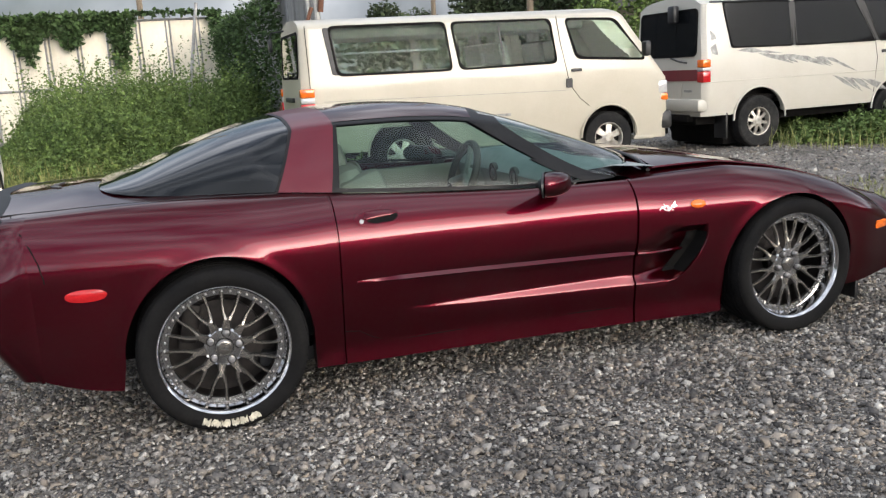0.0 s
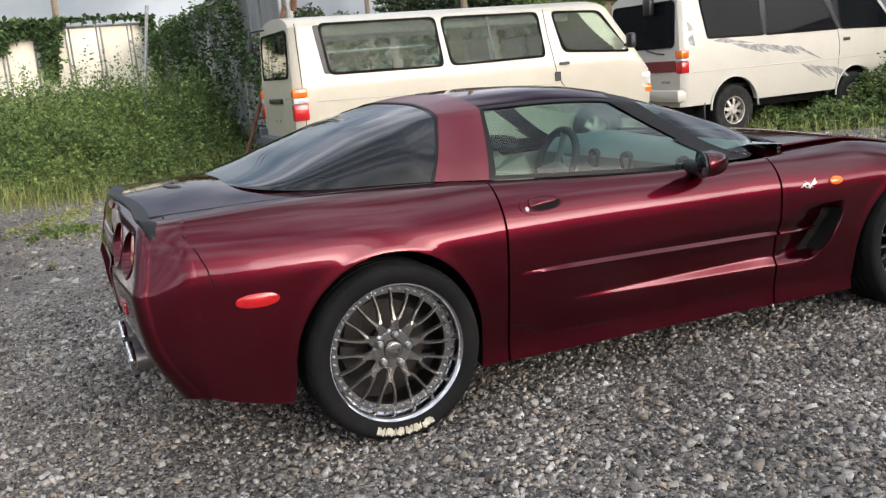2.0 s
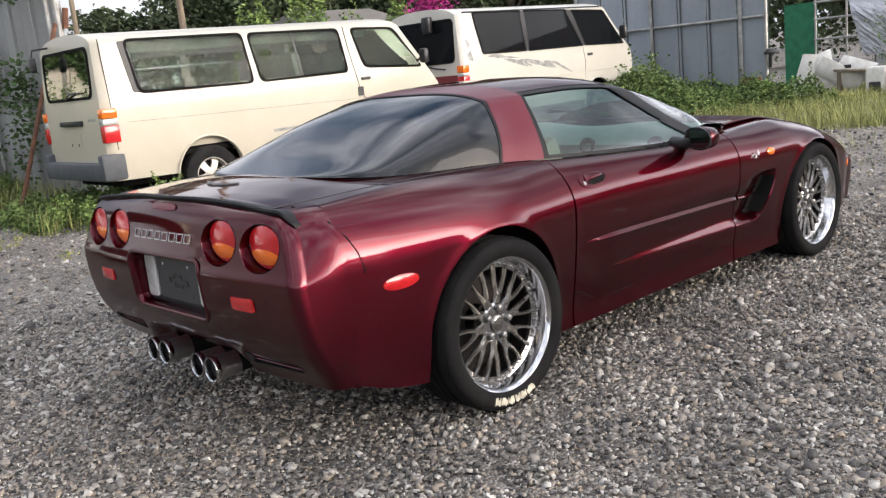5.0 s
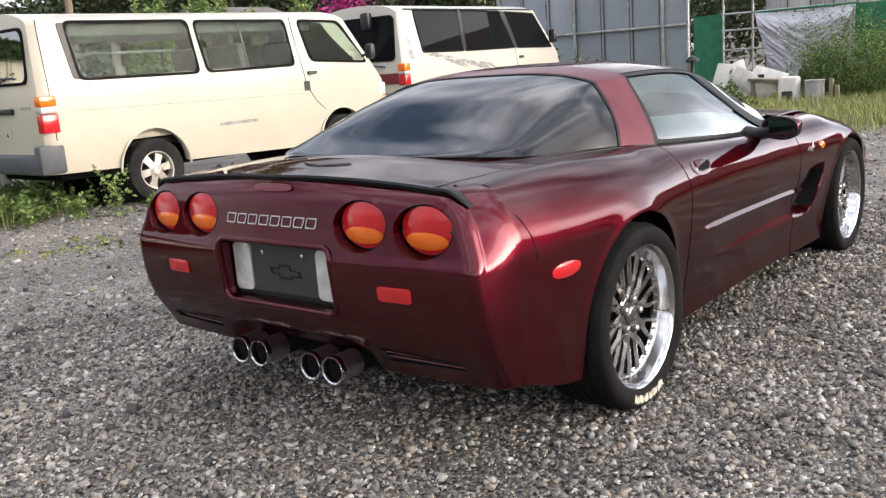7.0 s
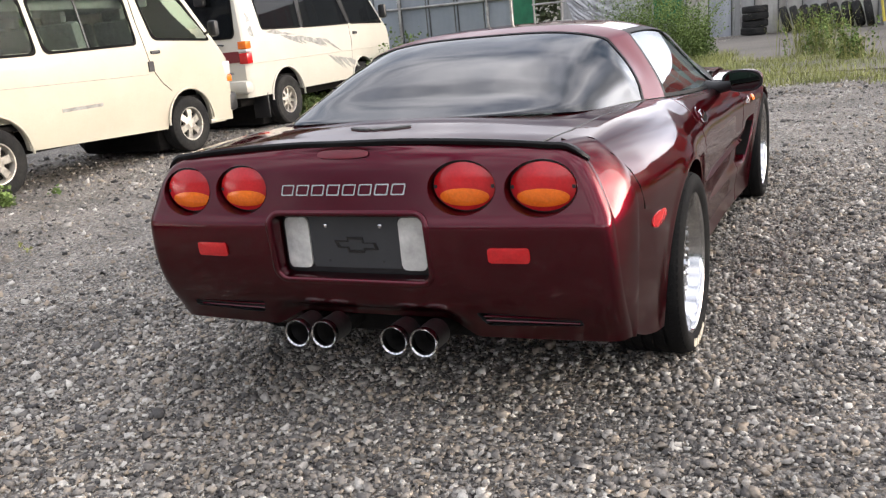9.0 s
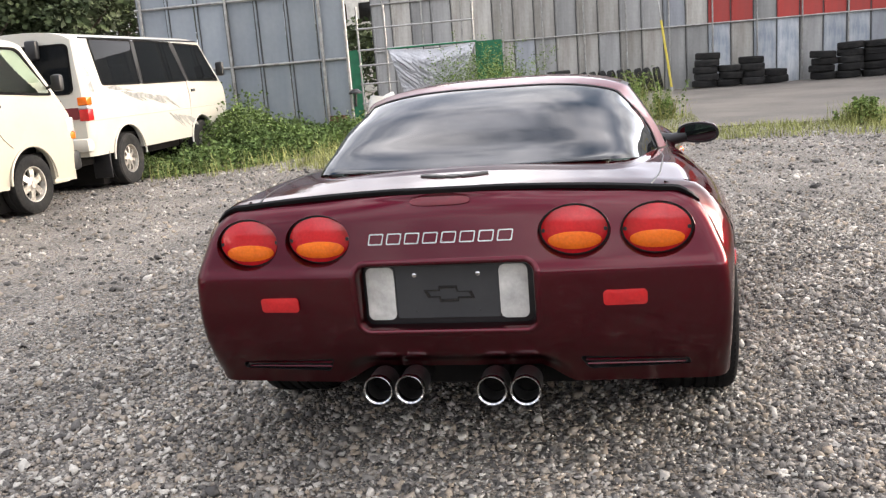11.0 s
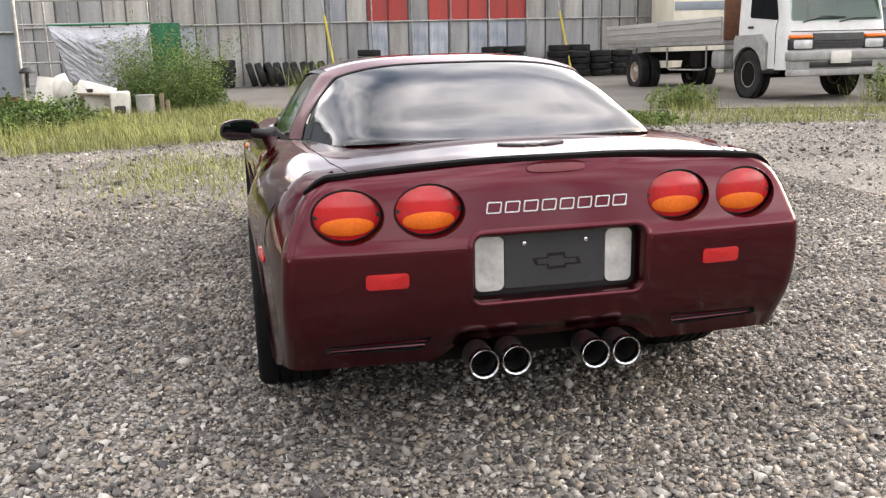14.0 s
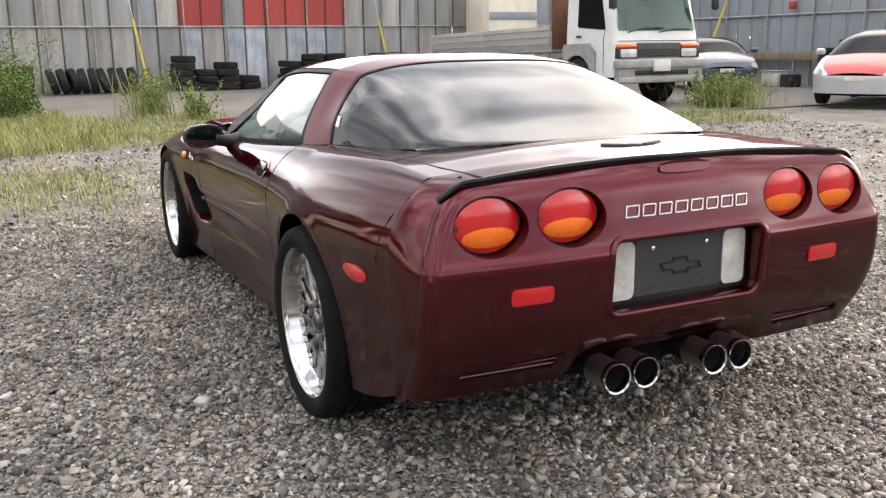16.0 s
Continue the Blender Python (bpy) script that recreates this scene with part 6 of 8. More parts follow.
        blades("grass_tuft", cx + rng.normal(0, r * 0.5, nn), cy + rng.normal(0, r * 0.5, nn), hh * rng.uniform(0.3, 1.15, nn), M["grass"], "grass tuft on the yard", 0.35 if hh < 0.6 else 1.0)
    # low weeds under the cream van and along the gravel's edge
    n = 900
    x, y = rng.uniform(-0.6, 1.7, n), rng.normal(7.3, 0.75, n)
    k = (y > 6.2) | (rng.random(n) < 0.10)
    sprigs("weeds", x[k], y[k], 0.05 + 0.24 * rng.random(k.sum()) ** 1.5, 16, 0.045, M["leaf"], "low leafy weeds under the cream van")
    for cx, cy, hh in ((0.62, 5.62, 0.52), (0.30, 5.78, 0.26), (0.95, 5.45, 0.16), (-0.15, 5.95, 0.30)):
        sprigs("weed_stem", cx + rng.normal(0, 0.03, 5), cy + rng.normal(0, 0.03, 5), hh * rng.uniform(0.6, 1.1, 5), 34, 0.046, M["leaf_light"], "single leafy weed beside the van wheel", "weed")
    # thin mat of creeping growth on the gravel
    n = 5200
    x, y = rng.uniform(-5.5, -0.2, n), rng.uniform(3.6, 8.6, n)
    k = rng.random(n) < np.clip(1.6 * lump(x, y, 1.5, 4.0) - 0.95, 0, 1) * np.clip((y - 3.4) / 2.5, 0, 1)
    sprigs("creeping_growth", x[k], y[k], 0.015 + 0.05 * rng.random(k.sum()), 9, 0.030, M["grass"], "thin creeping growth on the gravel")
    # flowering shrub behind the white van
    p = heap(900, 11.5, 12.5, 12.8, 13.9, lambda x, y: 2.5 * np.ones_like(x), 0.6)
    leaves("flowering_shrub", p, 0.12, M["leaf"], "tall shrub behind the white van", "shrub")
    q = np.stack([rng.normal(12.0, 0.26, 700), rng.normal(13.36, 0.26, 700), 2.35 + 0.75 * rng.random(700)], -1)
    leaves("magenta_bloom", q, 0.11, M["bloom"], "magenta blossoms of the tall shrub", "blossom")
    # bush beside the tarpaulin
    def bush_h(x, y):
        d = ((x - 14.0) / 1.0) ** 2 + ((y - 2.2) / 1.1) ** 2
        return np.where(d < 1, 1.55 * np.sqrt(np.maximum(1 - d, 0)) * (0.40 + 0.55 * lump(x, y, 3.0) + 0.45 * lump(x, y, 8.0, 3.0)), 0)
    leaves("bush", heap(11000, 12.9, 15.1, 1.0, 3.4, bush_h, 0.55), 0.042, M["leaf"], "leafy green bush beside the tarpaulin", "bush")
    m = 420
    a, q = rng.uniform(0, 2 * np.pi, m), np.sqrt(rng.random(m))
    sprigs("bush", 14.0 + 0.75 * q * np.cos(a), 2.2 + 0.85 * q * np.sin(a), 1.72 * (1.05 - 0.62 * q ** 2) * rng.uniform(0.35, 1.1, m) * (0.7 + 0.4 * lump(a * 2, q * 3, 1.0)), 70, 0.034, M["leaf_light"], "feathery yellow-green shoots of the bush", "bush", 0.42, a)


def tree(x, y, h, r, seed, n=5600):
    ob = thing("tree", "dark leafy roadside tree behind the yard", "tree", Matrix.Translation((x, y, 0)), "far trees")
    g = np.random.default_rng(seed)
    tube("trunk", [(0, 0, 0), (0.1, 0.05, h * 0.3), (0.0, 0.1, h * 0.62), (0.05, 0, h * 0.85)], [0.24, 0.18, 0.11, 0.04], M["bark"], ob, "", 8)
    cl = []
    for k in range(16):
        a, e = g.uniform(0, 2 * np.pi), g.uniform(0.2, 1.0)
        c = np.array([r * 0.75 * math.cos(a) * (1.05 - e * 0.6), r * 0.75 * math.sin(a) * (1.05 - e * 0.6), h * (0.32 + 0.62 * e)])
        tube("limb", [(0, 0, c[2] * 0.65), tuple(0.6 * c * np.array([1, 1, 0]) + np.array([0, 0, c[2] * 0.85])), tuple(c)], [0.08, 0.05, 0.02], M["bark"], ob, "", 5)
        m = n // 16
        d = g.normal(0, 1, (m, 3))
        d /= np.linalg.norm(d, axis=1, keepdims=True)
        cl.append(c + d * (r * 0.42 * g.random((m, 1)) ** 0.4) * np.array([1, 1, 0.75]))
    cr = leaves("crown", np.concatenate(cl), 0.27, M["leaf_far"], "", "")
    del cr["kind"]
    cr.parent = ob


def build_far():
    k = 0
    for x, y, h, r in ((13, 46, 4.9, 2.6), (17.5, 44, 5.5, 3.2), (21.5, 43, 7.4, 3.6), (26, 42, 9.4, 4.2), (31, 41, 10.0, 4.4), (37, 38, 10.2, 4.4), (28.5, 35, 8.6, 3.9),
                       (23, 33.5, 7.4, 3.4), (34, 31, 9.4, 4.0), (40, 24, 9.4, 4.2), (19.5, 31, 6.6, 2.8), (30, 21.5, 7.4, 3.2), (46, 33, 11.0, 4.6), (44, 28, 10.4, 4.4),
                       (25.5, 28.5, 7.2, 3.1), (36, 25.5, 8.4, 3.6), (27, 24, 6.6, 2.8), (50, 24, 11.0, 4.6)):
        k += 1
        tree(x, y, h, r, k)
    # dense wood behind the trees
    def wood(x, y):
        return np.where(x > 20 + 0.5 * (46 - y), 4.5 + 4.6 * smooth01((x - 20) / 9) + 2.2 * lump(x, y, 0.5, 1.0), 0.0)
    leaves("far_wood", heap(16000, 20, 62, 40, 47, wood, 0.75), 0.55, M["leaf_far"], "dense dark wood on the rise behind the yard", "woodland")
    def wood_round(x, y):
        return np.where((y < -46) | (x < -44), 3.6 + 2.6 * lump(x, y, 0.22, 2.0) + 1.4 * lump(x, y, 0.7, 5.0), 0.0)
    leaves("far_wood", heap(15000, -50, 60, -53, -46, wood_round, 0.7), 0.75, M["leaf_far"], "dark belt of trees beyond the open side of the yard", "woodland")
    leaves("far_wood", heap(9000, -51, -44, -46, 40, wood_round, 0.7), 0.75, M["leaf_far"], "dark belt of trees beyond the yard entrance", "woodland")
    # pale green shrubs before the house
    for sx, sy, hh in ((12.7, 22.3, 3.9), (14.4, 21.9, 4.3), (16.2, 21.7, 3.5), (18.4, 21.6, 3.9)):
        def shrub(x, y):
            d = ((x - sx) ** 2 + (y - sy) ** 2) / 1.3
            return np.where(d < 1, hh * np.sqrt(np.maximum(1 - d, 0)) * (0.7 + 0.45 * lump(x, y, 3.0)), 0)
        leaves("shrub", heap(4500, sx - 1.2, sx + 1.2, sy - 1.2, sy + 1.2, shrub, 0.45), 0.15, M["leaf_light"], "yellow-green leafy shrub behind the vans", "shrub")
    # low hedge line under the trees
    def hedge(x, y):
        return (1.7 + 1.0 * lump(x, y, 0.35, 2.0)) * (np.abs(y - (25.5 - 0.25 * (x - 12))) < 1.8)
    leaves("hedge", heap(15000, 3, 40, 16, 30, hedge, 0.4), 0.34, M["leaf_far"], "dark overgrown hedge behind the vans", "hedge")
    leaves("hedge", heap(5000, 25.2, 28.5, 6.5, 13.0, lambda x, y: 2.6 + 0.6 * lump(x, y, 1.5), 0.4), 0.22, M["leaf_far"], "dark shrubs behind the gate", "hedge")
    for x, y, h, r in ((8.9, 27.5, 9.5, 0.10), (12.3, 26.5, 9.5, 0.14), (-1.2, 39.0, 11, 0.16), (20.5, 33, 10, 0.14)):
        p = thing("utility_pole", "grey concrete utility pole behind the fences", "utility pole", Matrix.Translation((x, y, 0)), "poles")
        tube("shaft", [(0, 0, 0), (0, 0, h)], [r, r * 0.65], M["wood"], p, "", 10)
        tube("crossarm", [(-0.7, 0, h - 0.6), (0.7, 0, h - 0.6)], 0.05, M["pipe"], p, "", 6)
        for dx in (-0.6, 0.0, 0.6):
            tube("insulator", [(dx, 0, h - 0.55), (dx, 0, h - 0.3)], 0.05, M["white_plastic"], p, "", 6)
    for z0, z1 in ((9.2, 10.2), (8.9, 9.8)):
        pts = [(-1.2 + 21.7 * t, 39 - 6 * t, z0 + (z1 - z0) * t - 1.4 * 4 * t * (1 - t) * 0.5) for t in np.linspace(0, 1, 12)]
        w = tube("power_cable", pts, 0.018, M["black"], None, "black overhead cable between poles", 5)
        w["category"] = "cable"
    h = thing("house", "low brown-walled house behind the trees", "house", Matrix.Translation((17.6, 24.8, 0)))
    box("wall", (0, 0, 1.55), (3.8, 3.0, 3.1), M["wood"], h, "brown wall", 0.02)
    bm = bmesh.new()
    for q in (((-2.1, -1.9, 3.15), (2.1, -1.9, 3.15), (1.9, 0, 3.75), (-1.9, 0, 3.75)), ((2.1, 1.9, 3.15), (-2.1, 1.9, 3.15), (-1.9, 0, 3.75), (1.9, 0, 3.75)),
              ((-2.1, 1.9, 3.15), (-2.1, -1.9, 3.15), (-1.9, 0, 3.75)), ((2.1, -1.9, 3.15), (2.1, 1.9, 3.15), (1.9, 0, 3.75)), ((-2.1, -1.9, 3.15), (-2.1, 1.9, 3.15), (2.1, 1.9, 3.15), (2.1, -1.9, 3.15))):
        bm.faces.new([bm.verts.new(p) for p in q])
    bmesh.ops.remove_doubles(bm, verts=bm.verts, dist=1e-4)
    part("roof", bm, M["concrete"], h, "grey-brown roof", 20)
    b = thing("apartment_block", "pale concrete apartment block seen through the gap", "building", Matrix.Translation((60, 17.5, 0)))
    box("wall", (0, 0, 6), (7, 10, 12), M["white_plastic"], b, "pale wall", 0.05)
    win = box("window", (-3.52, -3.6, 2.4), (0.08, 1.5, 1.3), M["van_dark"], b, "dark window", 0.01)
    for i in range(4):
        for j in range(3):
            if i or j:
                share(win, Matrix.Translation((0, 2.4 * i, 3.0 * j)), b)


# ---- other vehicles ----
def road_wheel(parent, at, r, rim_r, width, face, spokes=6, mat=None, hub=0.07, rot=0.0, name="wheel", wide=1.0):
    """A plain wheel; face: -1 shows its face towards -y, 1 towards +y."""
    mat = mat or M["wheel_grey"]
    w = width / 2
    tyre = lathe(name, [(rim_r - 0.01, -w * 0.85), (rim_r + 0.02, -w), (r - 0.03, -w), (r - 0.008, -w * 0.86), (r, -w * 0.6), (r, -0.012), (r - 0.009, -0.008), (r - 0.009, 0.008), (r, 0.012), (r, w * 0.6), (r - 0.008, w * 0.86),
                        (r - 0.03, w), (rim_r + 0.02, w), (rim_r - 0.01, w * 0.85)], M["old_rubber"], parent, "worn black tyre on its wheel", 40,
                 loc=Matrix.Translation(at) @ Matrix.Rotation(0 if face < 0 else math.pi, 4, "Z") @ Matrix.Rotation(rot, 4, "Y"))
    lathe("rim", [(rim_r, -w * 0.88), (rim_r + 0.008, -w * 0.9), (rim_r - 0.015, -w * 0.86), (rim_r - 0.03, -w * 0.35), (rim_r - 0.03, w * 0.8), (rim_r, w * 0.8)], mat, tyre, "dull silver rim", 36)
    bm = bmesh.new()
    for k in range(spokes):
        a = 2 * math.pi * k / spokes
        d, s = Vector((math.sin(a), 0, math.cos(a))), Vector((math.cos(a), 0, -math.sin(a)))
        q = []
        for rr, ww, y in ((hub * 0.6, 0.028, -w * 0.62), ((hub + rim_r) * 0.5, 0.030, -w * 0.60), (rim_r - 0.022, 0.040, -w * 0.46)):
            q.append([bm.verts.new(d * rr + s * ww * (5.5 * wide / spokes) + Vector((0, y, 0))), bm.verts.new(d * rr - s * ww * (5.5 * wide / spokes) + Vector((0, y, 0))),
                      bm.verts.new(d * rr - s * ww * (5.5 * wide / spokes) + Vector((0, y + 0.03, 0))), bm.verts.new(d * rr + s * ww * (5.5 * wide / spokes) + Vector((0, y + 0.03, 0)))])
        for i in range(2):
            for j in range(4):
                bm.faces.new((q[i][j], q[i][(j + 1) % 4], q[i + 1][(j + 1) % 4], q[i + 1][j]))
    part("spoke_disc", bm, mat, tyre, "", 30)
    lathe("hub_cap", [(0, -w * 0.78), (hub * 0.5, -w * 0.78), (hub * 0.62, -w * 0.70), (hub, -w * 0.60), (hub, -w * 0.3), (0, -w * 0.3)], mat, tyre, "", 20)
    lathe("brake_drum", [(0, -w * 0.2), (rim_r - 0.035, -w * 0.2), (rim_r - 0.035, 0.02), (0, 0.02)], M["under"], tyre, "", 24)
    return tyre


class Van:
    """Body of a box van: rear at x = 0, right flank at -y."""

    def __init__(s, ob, L, W, H, sill, shift, arches, mat, tumble=0.10, waist=1.05, drop=0.0):
        s.ob, s.L, s.W, s.H, s.sill, s.shift, s.arches, s.mat, s.tumble, s.waist, s.drop = ob, L, W, H, sill, shift, arches, mat, tumble, waist, drop

    def low(s, x):
        z = s.sill - s.drop * x
        for xc, r, zc in s.arches:
            t = r * r - (x - xc) ** 2
            if t > 0:
                z = max(z, zc + math.sqrt(t))
        return z

    def half(s, x, z):
        k = float(smooth01((z - s.waist) / (s.H - s.waist)))
        y = s.W / 2 * (1 - s.tumble * k) - 0.03 * float(smooth01((0.75 - z) / 0.5))
        for e in (x, s.L - x):
            y -= 0.055 * max(0.0, 1 - max(e, 0) / 0.11) ** 2
        return y

    def warp(s, x, z):
        return x - s.shift(z) * float(smooth01((x - (s.L - 1.5)) / 1.5)) + 0.05 * max(0.0, z - s.waist) * max(0.0, 1 - x / 0.5)

    def put(s, sgn=-1):
        return lambda a, b, d: (a, sgn * (s.half(a, b) + d), b)

    def shell(s, holes, seams):
        """holes: (x0, x1, z0, z1) cut through both flanks; seams: x of upright shut lines."""
        xs = set(np.linspace(0, s.L, 40)) | {0.02, 0.05, 0.09, s.L - 0.02, s.L - 0.05, s.L - 0.09}
        zs = set(np.linspace(0.0, 1.0, 18))
        for xc, r, zc in s.arches:
            for a in np.linspace(4, 176, 24):
                xs.add(xc + r * math.cos(radians(a)))
        for h in holes:
            xs |= {h[0], h[1]}
        for q in seams:
            xs = {x for x in xs if abs(x - q) > 0.012 or any(abs(x - h[k]) < 1e-9 for h in holes for k in (0, 1))} | {q - 0.005, q - 0.002, q + 0.002, q + 0.005}
        xs = sorted(xs)
        ztop = s.H - 0.16
        zl = sorted(set(np.linspace(s.waist, ztop, 9)) | {h[k] for h in holes for k in (2, 3)})
        nlow, nroof = 9, 8
        rows = []
        for x in xs:
            lo = s.low(x)
            dip = 0.008 if any(abs(x - q) < 0.003 for q in seams) else 0.0
            pts = [(x, s.half(x, lo) - 0.05, lo + 0.01)]
            for k in range(nlow):
                z = lo + (s.waist - lo) * k / nlow
                pts.append((s.warp(x, z), s.half(x, z) - dip, z))
            for z in zl:
                pts.append((s.warp(x, z), s.half(x, z) - dip, z))
            yt = s.half(x, ztop)
            for k in range(1, nroof + 1):
                a = math.pi / 2 * k / nroof
                y = (yt - 0.14) * (1 - (k / nroof) ** 1.6) + 0.14 * math.cos(a) * (1 if k < nroof else 0)
                z = ztop + 0.16 * math.sin(a) ** 0.8
                pts.append((s.warp(x, z), max(y, 0.0), z))
            rows.append(pts)
        nv, nu = len(rows[0]), len(xs)
        j0 = 1 + nlow

        def keep(i, j):
            if j0 <= j < j0 + len(zl) - 1:
                xm, zm = (xs[i] + xs[i + 1]) / 2, (zl[j - j0] + zl[j - j0 + 1]) / 2
                return not any(h[0] < xm < h[1] and h[2] < zm < h[3] for h in holes)
            return True
        right = [(p[0], -p[1], p[2]) for r in rows for p in r]
        left = [p for r in rows for p in r]
        off = len(right)
        f = grid_faces(nu, nv, keep) + [tuple(off + q for q in g) for g in grid_faces(nu, nv, keep, True)]
        for i in (0, nu - 1):
            for j in range(1, nv - 1):
                a, b = i * nv + j, i * nv + j + 1
                f.append((a, b, off + b, off + a) if i == 0 else (b, a, off + a, off + b))
        ob = me_join("body", right + left, f, s.mat, s.ob, "")
        return ob

    @staticmethod
    def cut(poly, n=10):
        """Upright strips that fill a window's outline (four corners), to be left open in the shell."""
        xs = sorted(p[0] for p in poly)
        out = []
        for a, b in zip(xs, xs[1:]):
            m = 1 if b - a > 0.8 else max(1, min(n, int((b - a) / 0.03)))
            for k in range(m):
                x0, x1 = a + (b - a) * k / m, a + (b - a) * (k + 1) / m
                xm, zs = (x0 + x1) / 2, []
                for (px, pz), (qx, qz) in zip(poly, poly[1:] + poly[:1]):
                    if (px - xm) * (qx - xm) < 0:
                        zs.append(pz + (qz - pz) * (xm - px) / (qx - px))
                if len(zs) == 2 and max(zs) - min(zs) > 0.03:
                    out.append((x0, x1, round(min(zs), 3), round(max(zs), 3)))
        return out

    def side_window(s, loop, mat, border=0.035, label="", sides=(-1, 1)):
        c = np.mean(np.array(loop), axis=0)
        outer = [(c[0] + (a - c[0]) * (1 + border / abs(a - c[0] + 1e-6) * 0.9) if abs(a - c[0]) > 0.05 else a, b + math.copysign(border, b - c[1])) for a, b in loop]
        for sg in sides:
            w = plate("window", loop, s.put(sg), 0.003, mat, s.ob, label)
            ring_strip("window_rubber", outer, loop, s.put(sg), 0.010, M["under"], w)

    def cabin(s, x0, x1, floor, rows):
        box("cabin_floor", ((x0 + x1) / 2, 0, floor), (x1 - x0, s.W - 0.16, 0.06), M["under"], s.ob, "dark cabin floor")
        for x in rows:
            bm = bmesh.new()
            for y in (-0.36, 0.36):
                add_box(bm, (x + 0.2, y, floor + 0.35), (0.5, 0.62, 0.16), 0.05)
                add_box(bm, (x, y, floor + 0.68), (0.14, 0.62, 0.62), 0.05, Matrix.Rotation(radians(-10), 4, "Y"))
                add_box(bm, (x - 0.05, y, floor + 1.06), (0.09, 0.3, 0.16), 0.03)
            part("bench_seat", bm, M["seat_grey"], s.ob, "grey cloth bench seat")
        for xc, r, zc in s.arches:
            for sg in (-1, 1):
                lip = [(xc + (r + 0.012) * math.cos(radians(q)), sg * (s.half(xc, zc + r) + 0.006), zc + (r + 0.012) * math.sin(radians(q))) for q in range(0, 181, 12)]
                tube("arch_lip", lip, 0.013, s.mat, s.ob, "", 8)
            box("arch_liner", (xc, 0, zc + 0.05), (2 * r + 0.04, s.W - 0.42, 2 * r - 0.05), M["under"], s.ob, "", 0.05)

    def rear(s, loop, glass, border=0.03, x=-0.002):
        put = lambda a, b, d: (s.warp(0.0, b) + x - d, a, b)
        w = plate("rear_window", loop, put, 0.006, glass, s.ob, "dark rear window")
        c = np.mean(np.array(loop), axis=0)
        ring_strip("window_rubber", [(a + math.copysign(border, a - c[0]), b + math.copysign(border, b - c[1])) for a, b in loop], loop, put, 0.012, M["under"], w)
        return put


def build_van_cream():
    ob = thing("passenger_van", "cream long passenger van with black window rubbers parked on gravel", "van", pose(0.20, 5.97 + 0.845, 0.0, 0, 0, -0.8))
    v = Van(ob, 4.76, 1.69, 1.985, 0.43, lambda z: float(np.clip(0.06 + 0.72 * (z - 1.12), 0, 0.75)), ((1.145, 0.405, 0.355), (3.90, 0.385, 0.355)), M["cream"], 0.085, drop=0.032)
    panes = [[(0.455, 1.325), (1.815, 1.315), (1.755, 1.838), (0.385, 1.842)], [(1.952, 1.315), (3.185, 1.328), (3.12, 1.822), (1.864, 1.832)],
             [(3.490, 1.368), (4.430, 1.308), (4.0, 1.797), (3.352, 1.820)]]
    v.shell([h for p in panes for h in v.cut(p)], ())
    for p, lb in zip(panes, ("side window with sky reflections", "sliding side window", "front door window")):
        v.side_window(round_poly(p, 0.085), M["van_glass"], 0.030, lb)
    for sg in (-1, 1):
        plate("window_pillar", round_poly([(0.300, 1.85), (0.395, 1.85), (0.465, 1.31), (0.375, 1.315)], 0.03), v.put(sg), 0.008, M["black"], ob, "black vent panel")
        plate("window_divider", [(2.488, 1.318), (2.512, 1.318), (2.462, 1.828), (2.438, 1.828)], v.put(sg), 0.012, M["black"], ob)
        shut = [(3.225, 1.87), (3.262, 1.55), (3.312, 1.28), (3.345, 1.10), (3.40, 0.98), (3.50, 0.85), (3.62, 0.755)]
        tube("door_shut_line", [(x, sg * (v.half(x, z) + 0.0005), z) for x, z in shut], 0.0045, M["under"], ob, "", 6)
        tube("corner_shut_line", [(0.105, sg * (v.half(0.105, z) + 0.0005), z) for z in np.linspace(0.75, 1.88, 8)], 0.004, M["under"], ob, "", 6)
        for x in (3.455,):
            plate("door_handle", round_rect(x - 0.07, 1.188, x + 0.07, 1.226, 0.015), v.put(sg), 0.022, M["black"], ob, "black door handle", crown=0.004)
        plate("sliding_door_handle", round_rect(3.31, 0.995, 3.392, 1.110, 0.012), v.put(sg), 0.014, M["black"], ob, "black handle recess")
        tube("slide_rail", [(0.25, sg * (v.half(0.25, 1.02) + 0.002), 1.02), (3.3, sg * (v.half(2.0, 1.02) + 0.002), 0.965)], 0.003, M["decal_grey"], ob, "", 5)
        plate("maker_badge", round_rect(2.0, 0.70, 2.55, 0.735, 0.006), v.put(sg), 0.002, M["decal_grey"], ob, "faded grey badge bar")
        for z0, z1, m, nm in ((1.080, 1.178, "lens_amber", "amber"), (1.012, 1.076, "lens_clear", "clear"), (0.828, 1.008, "lens_red", "red")):
            bm = bmesh.new()
            add_box(bm, (0.068, sg * (v.half(0.08, 1.0) - 0.035), (z0 + z1) / 2), (0.165, 0.115, z1 - z0), 0.012)
            part("tail_lamp", bm, M[m], ob, nm + " tail lamp")
        bm = bmesh.new()
        add_box(bm, (4.68, sg * 0.80, 0.93), (0.14, 0.10, 0.17), 0.02)
        head = part("headlamp", bm, M["lens_clear"], ob, "clear headlamp")
        box("indicator", (4.70, sg * 0.80, 0.80), (0.12, 0.09, 0.09), M["lens_amber"], ob, "amber indicator", 0.015)
        bm = bmesh.new()
        add_box(bm, (4.36, sg * 0.99, 1.42), (0.09, 0.13, 0.19), 0.035)
        mir = part("door_mirror", bm, M["black"], ob, "black door mirror")
        tube("mirror_arm", [(4.38, sg * 0.80, 1.36), (4.37, sg * 0.95, 1.40)], 0.018, M["black"], mir, "", 6)
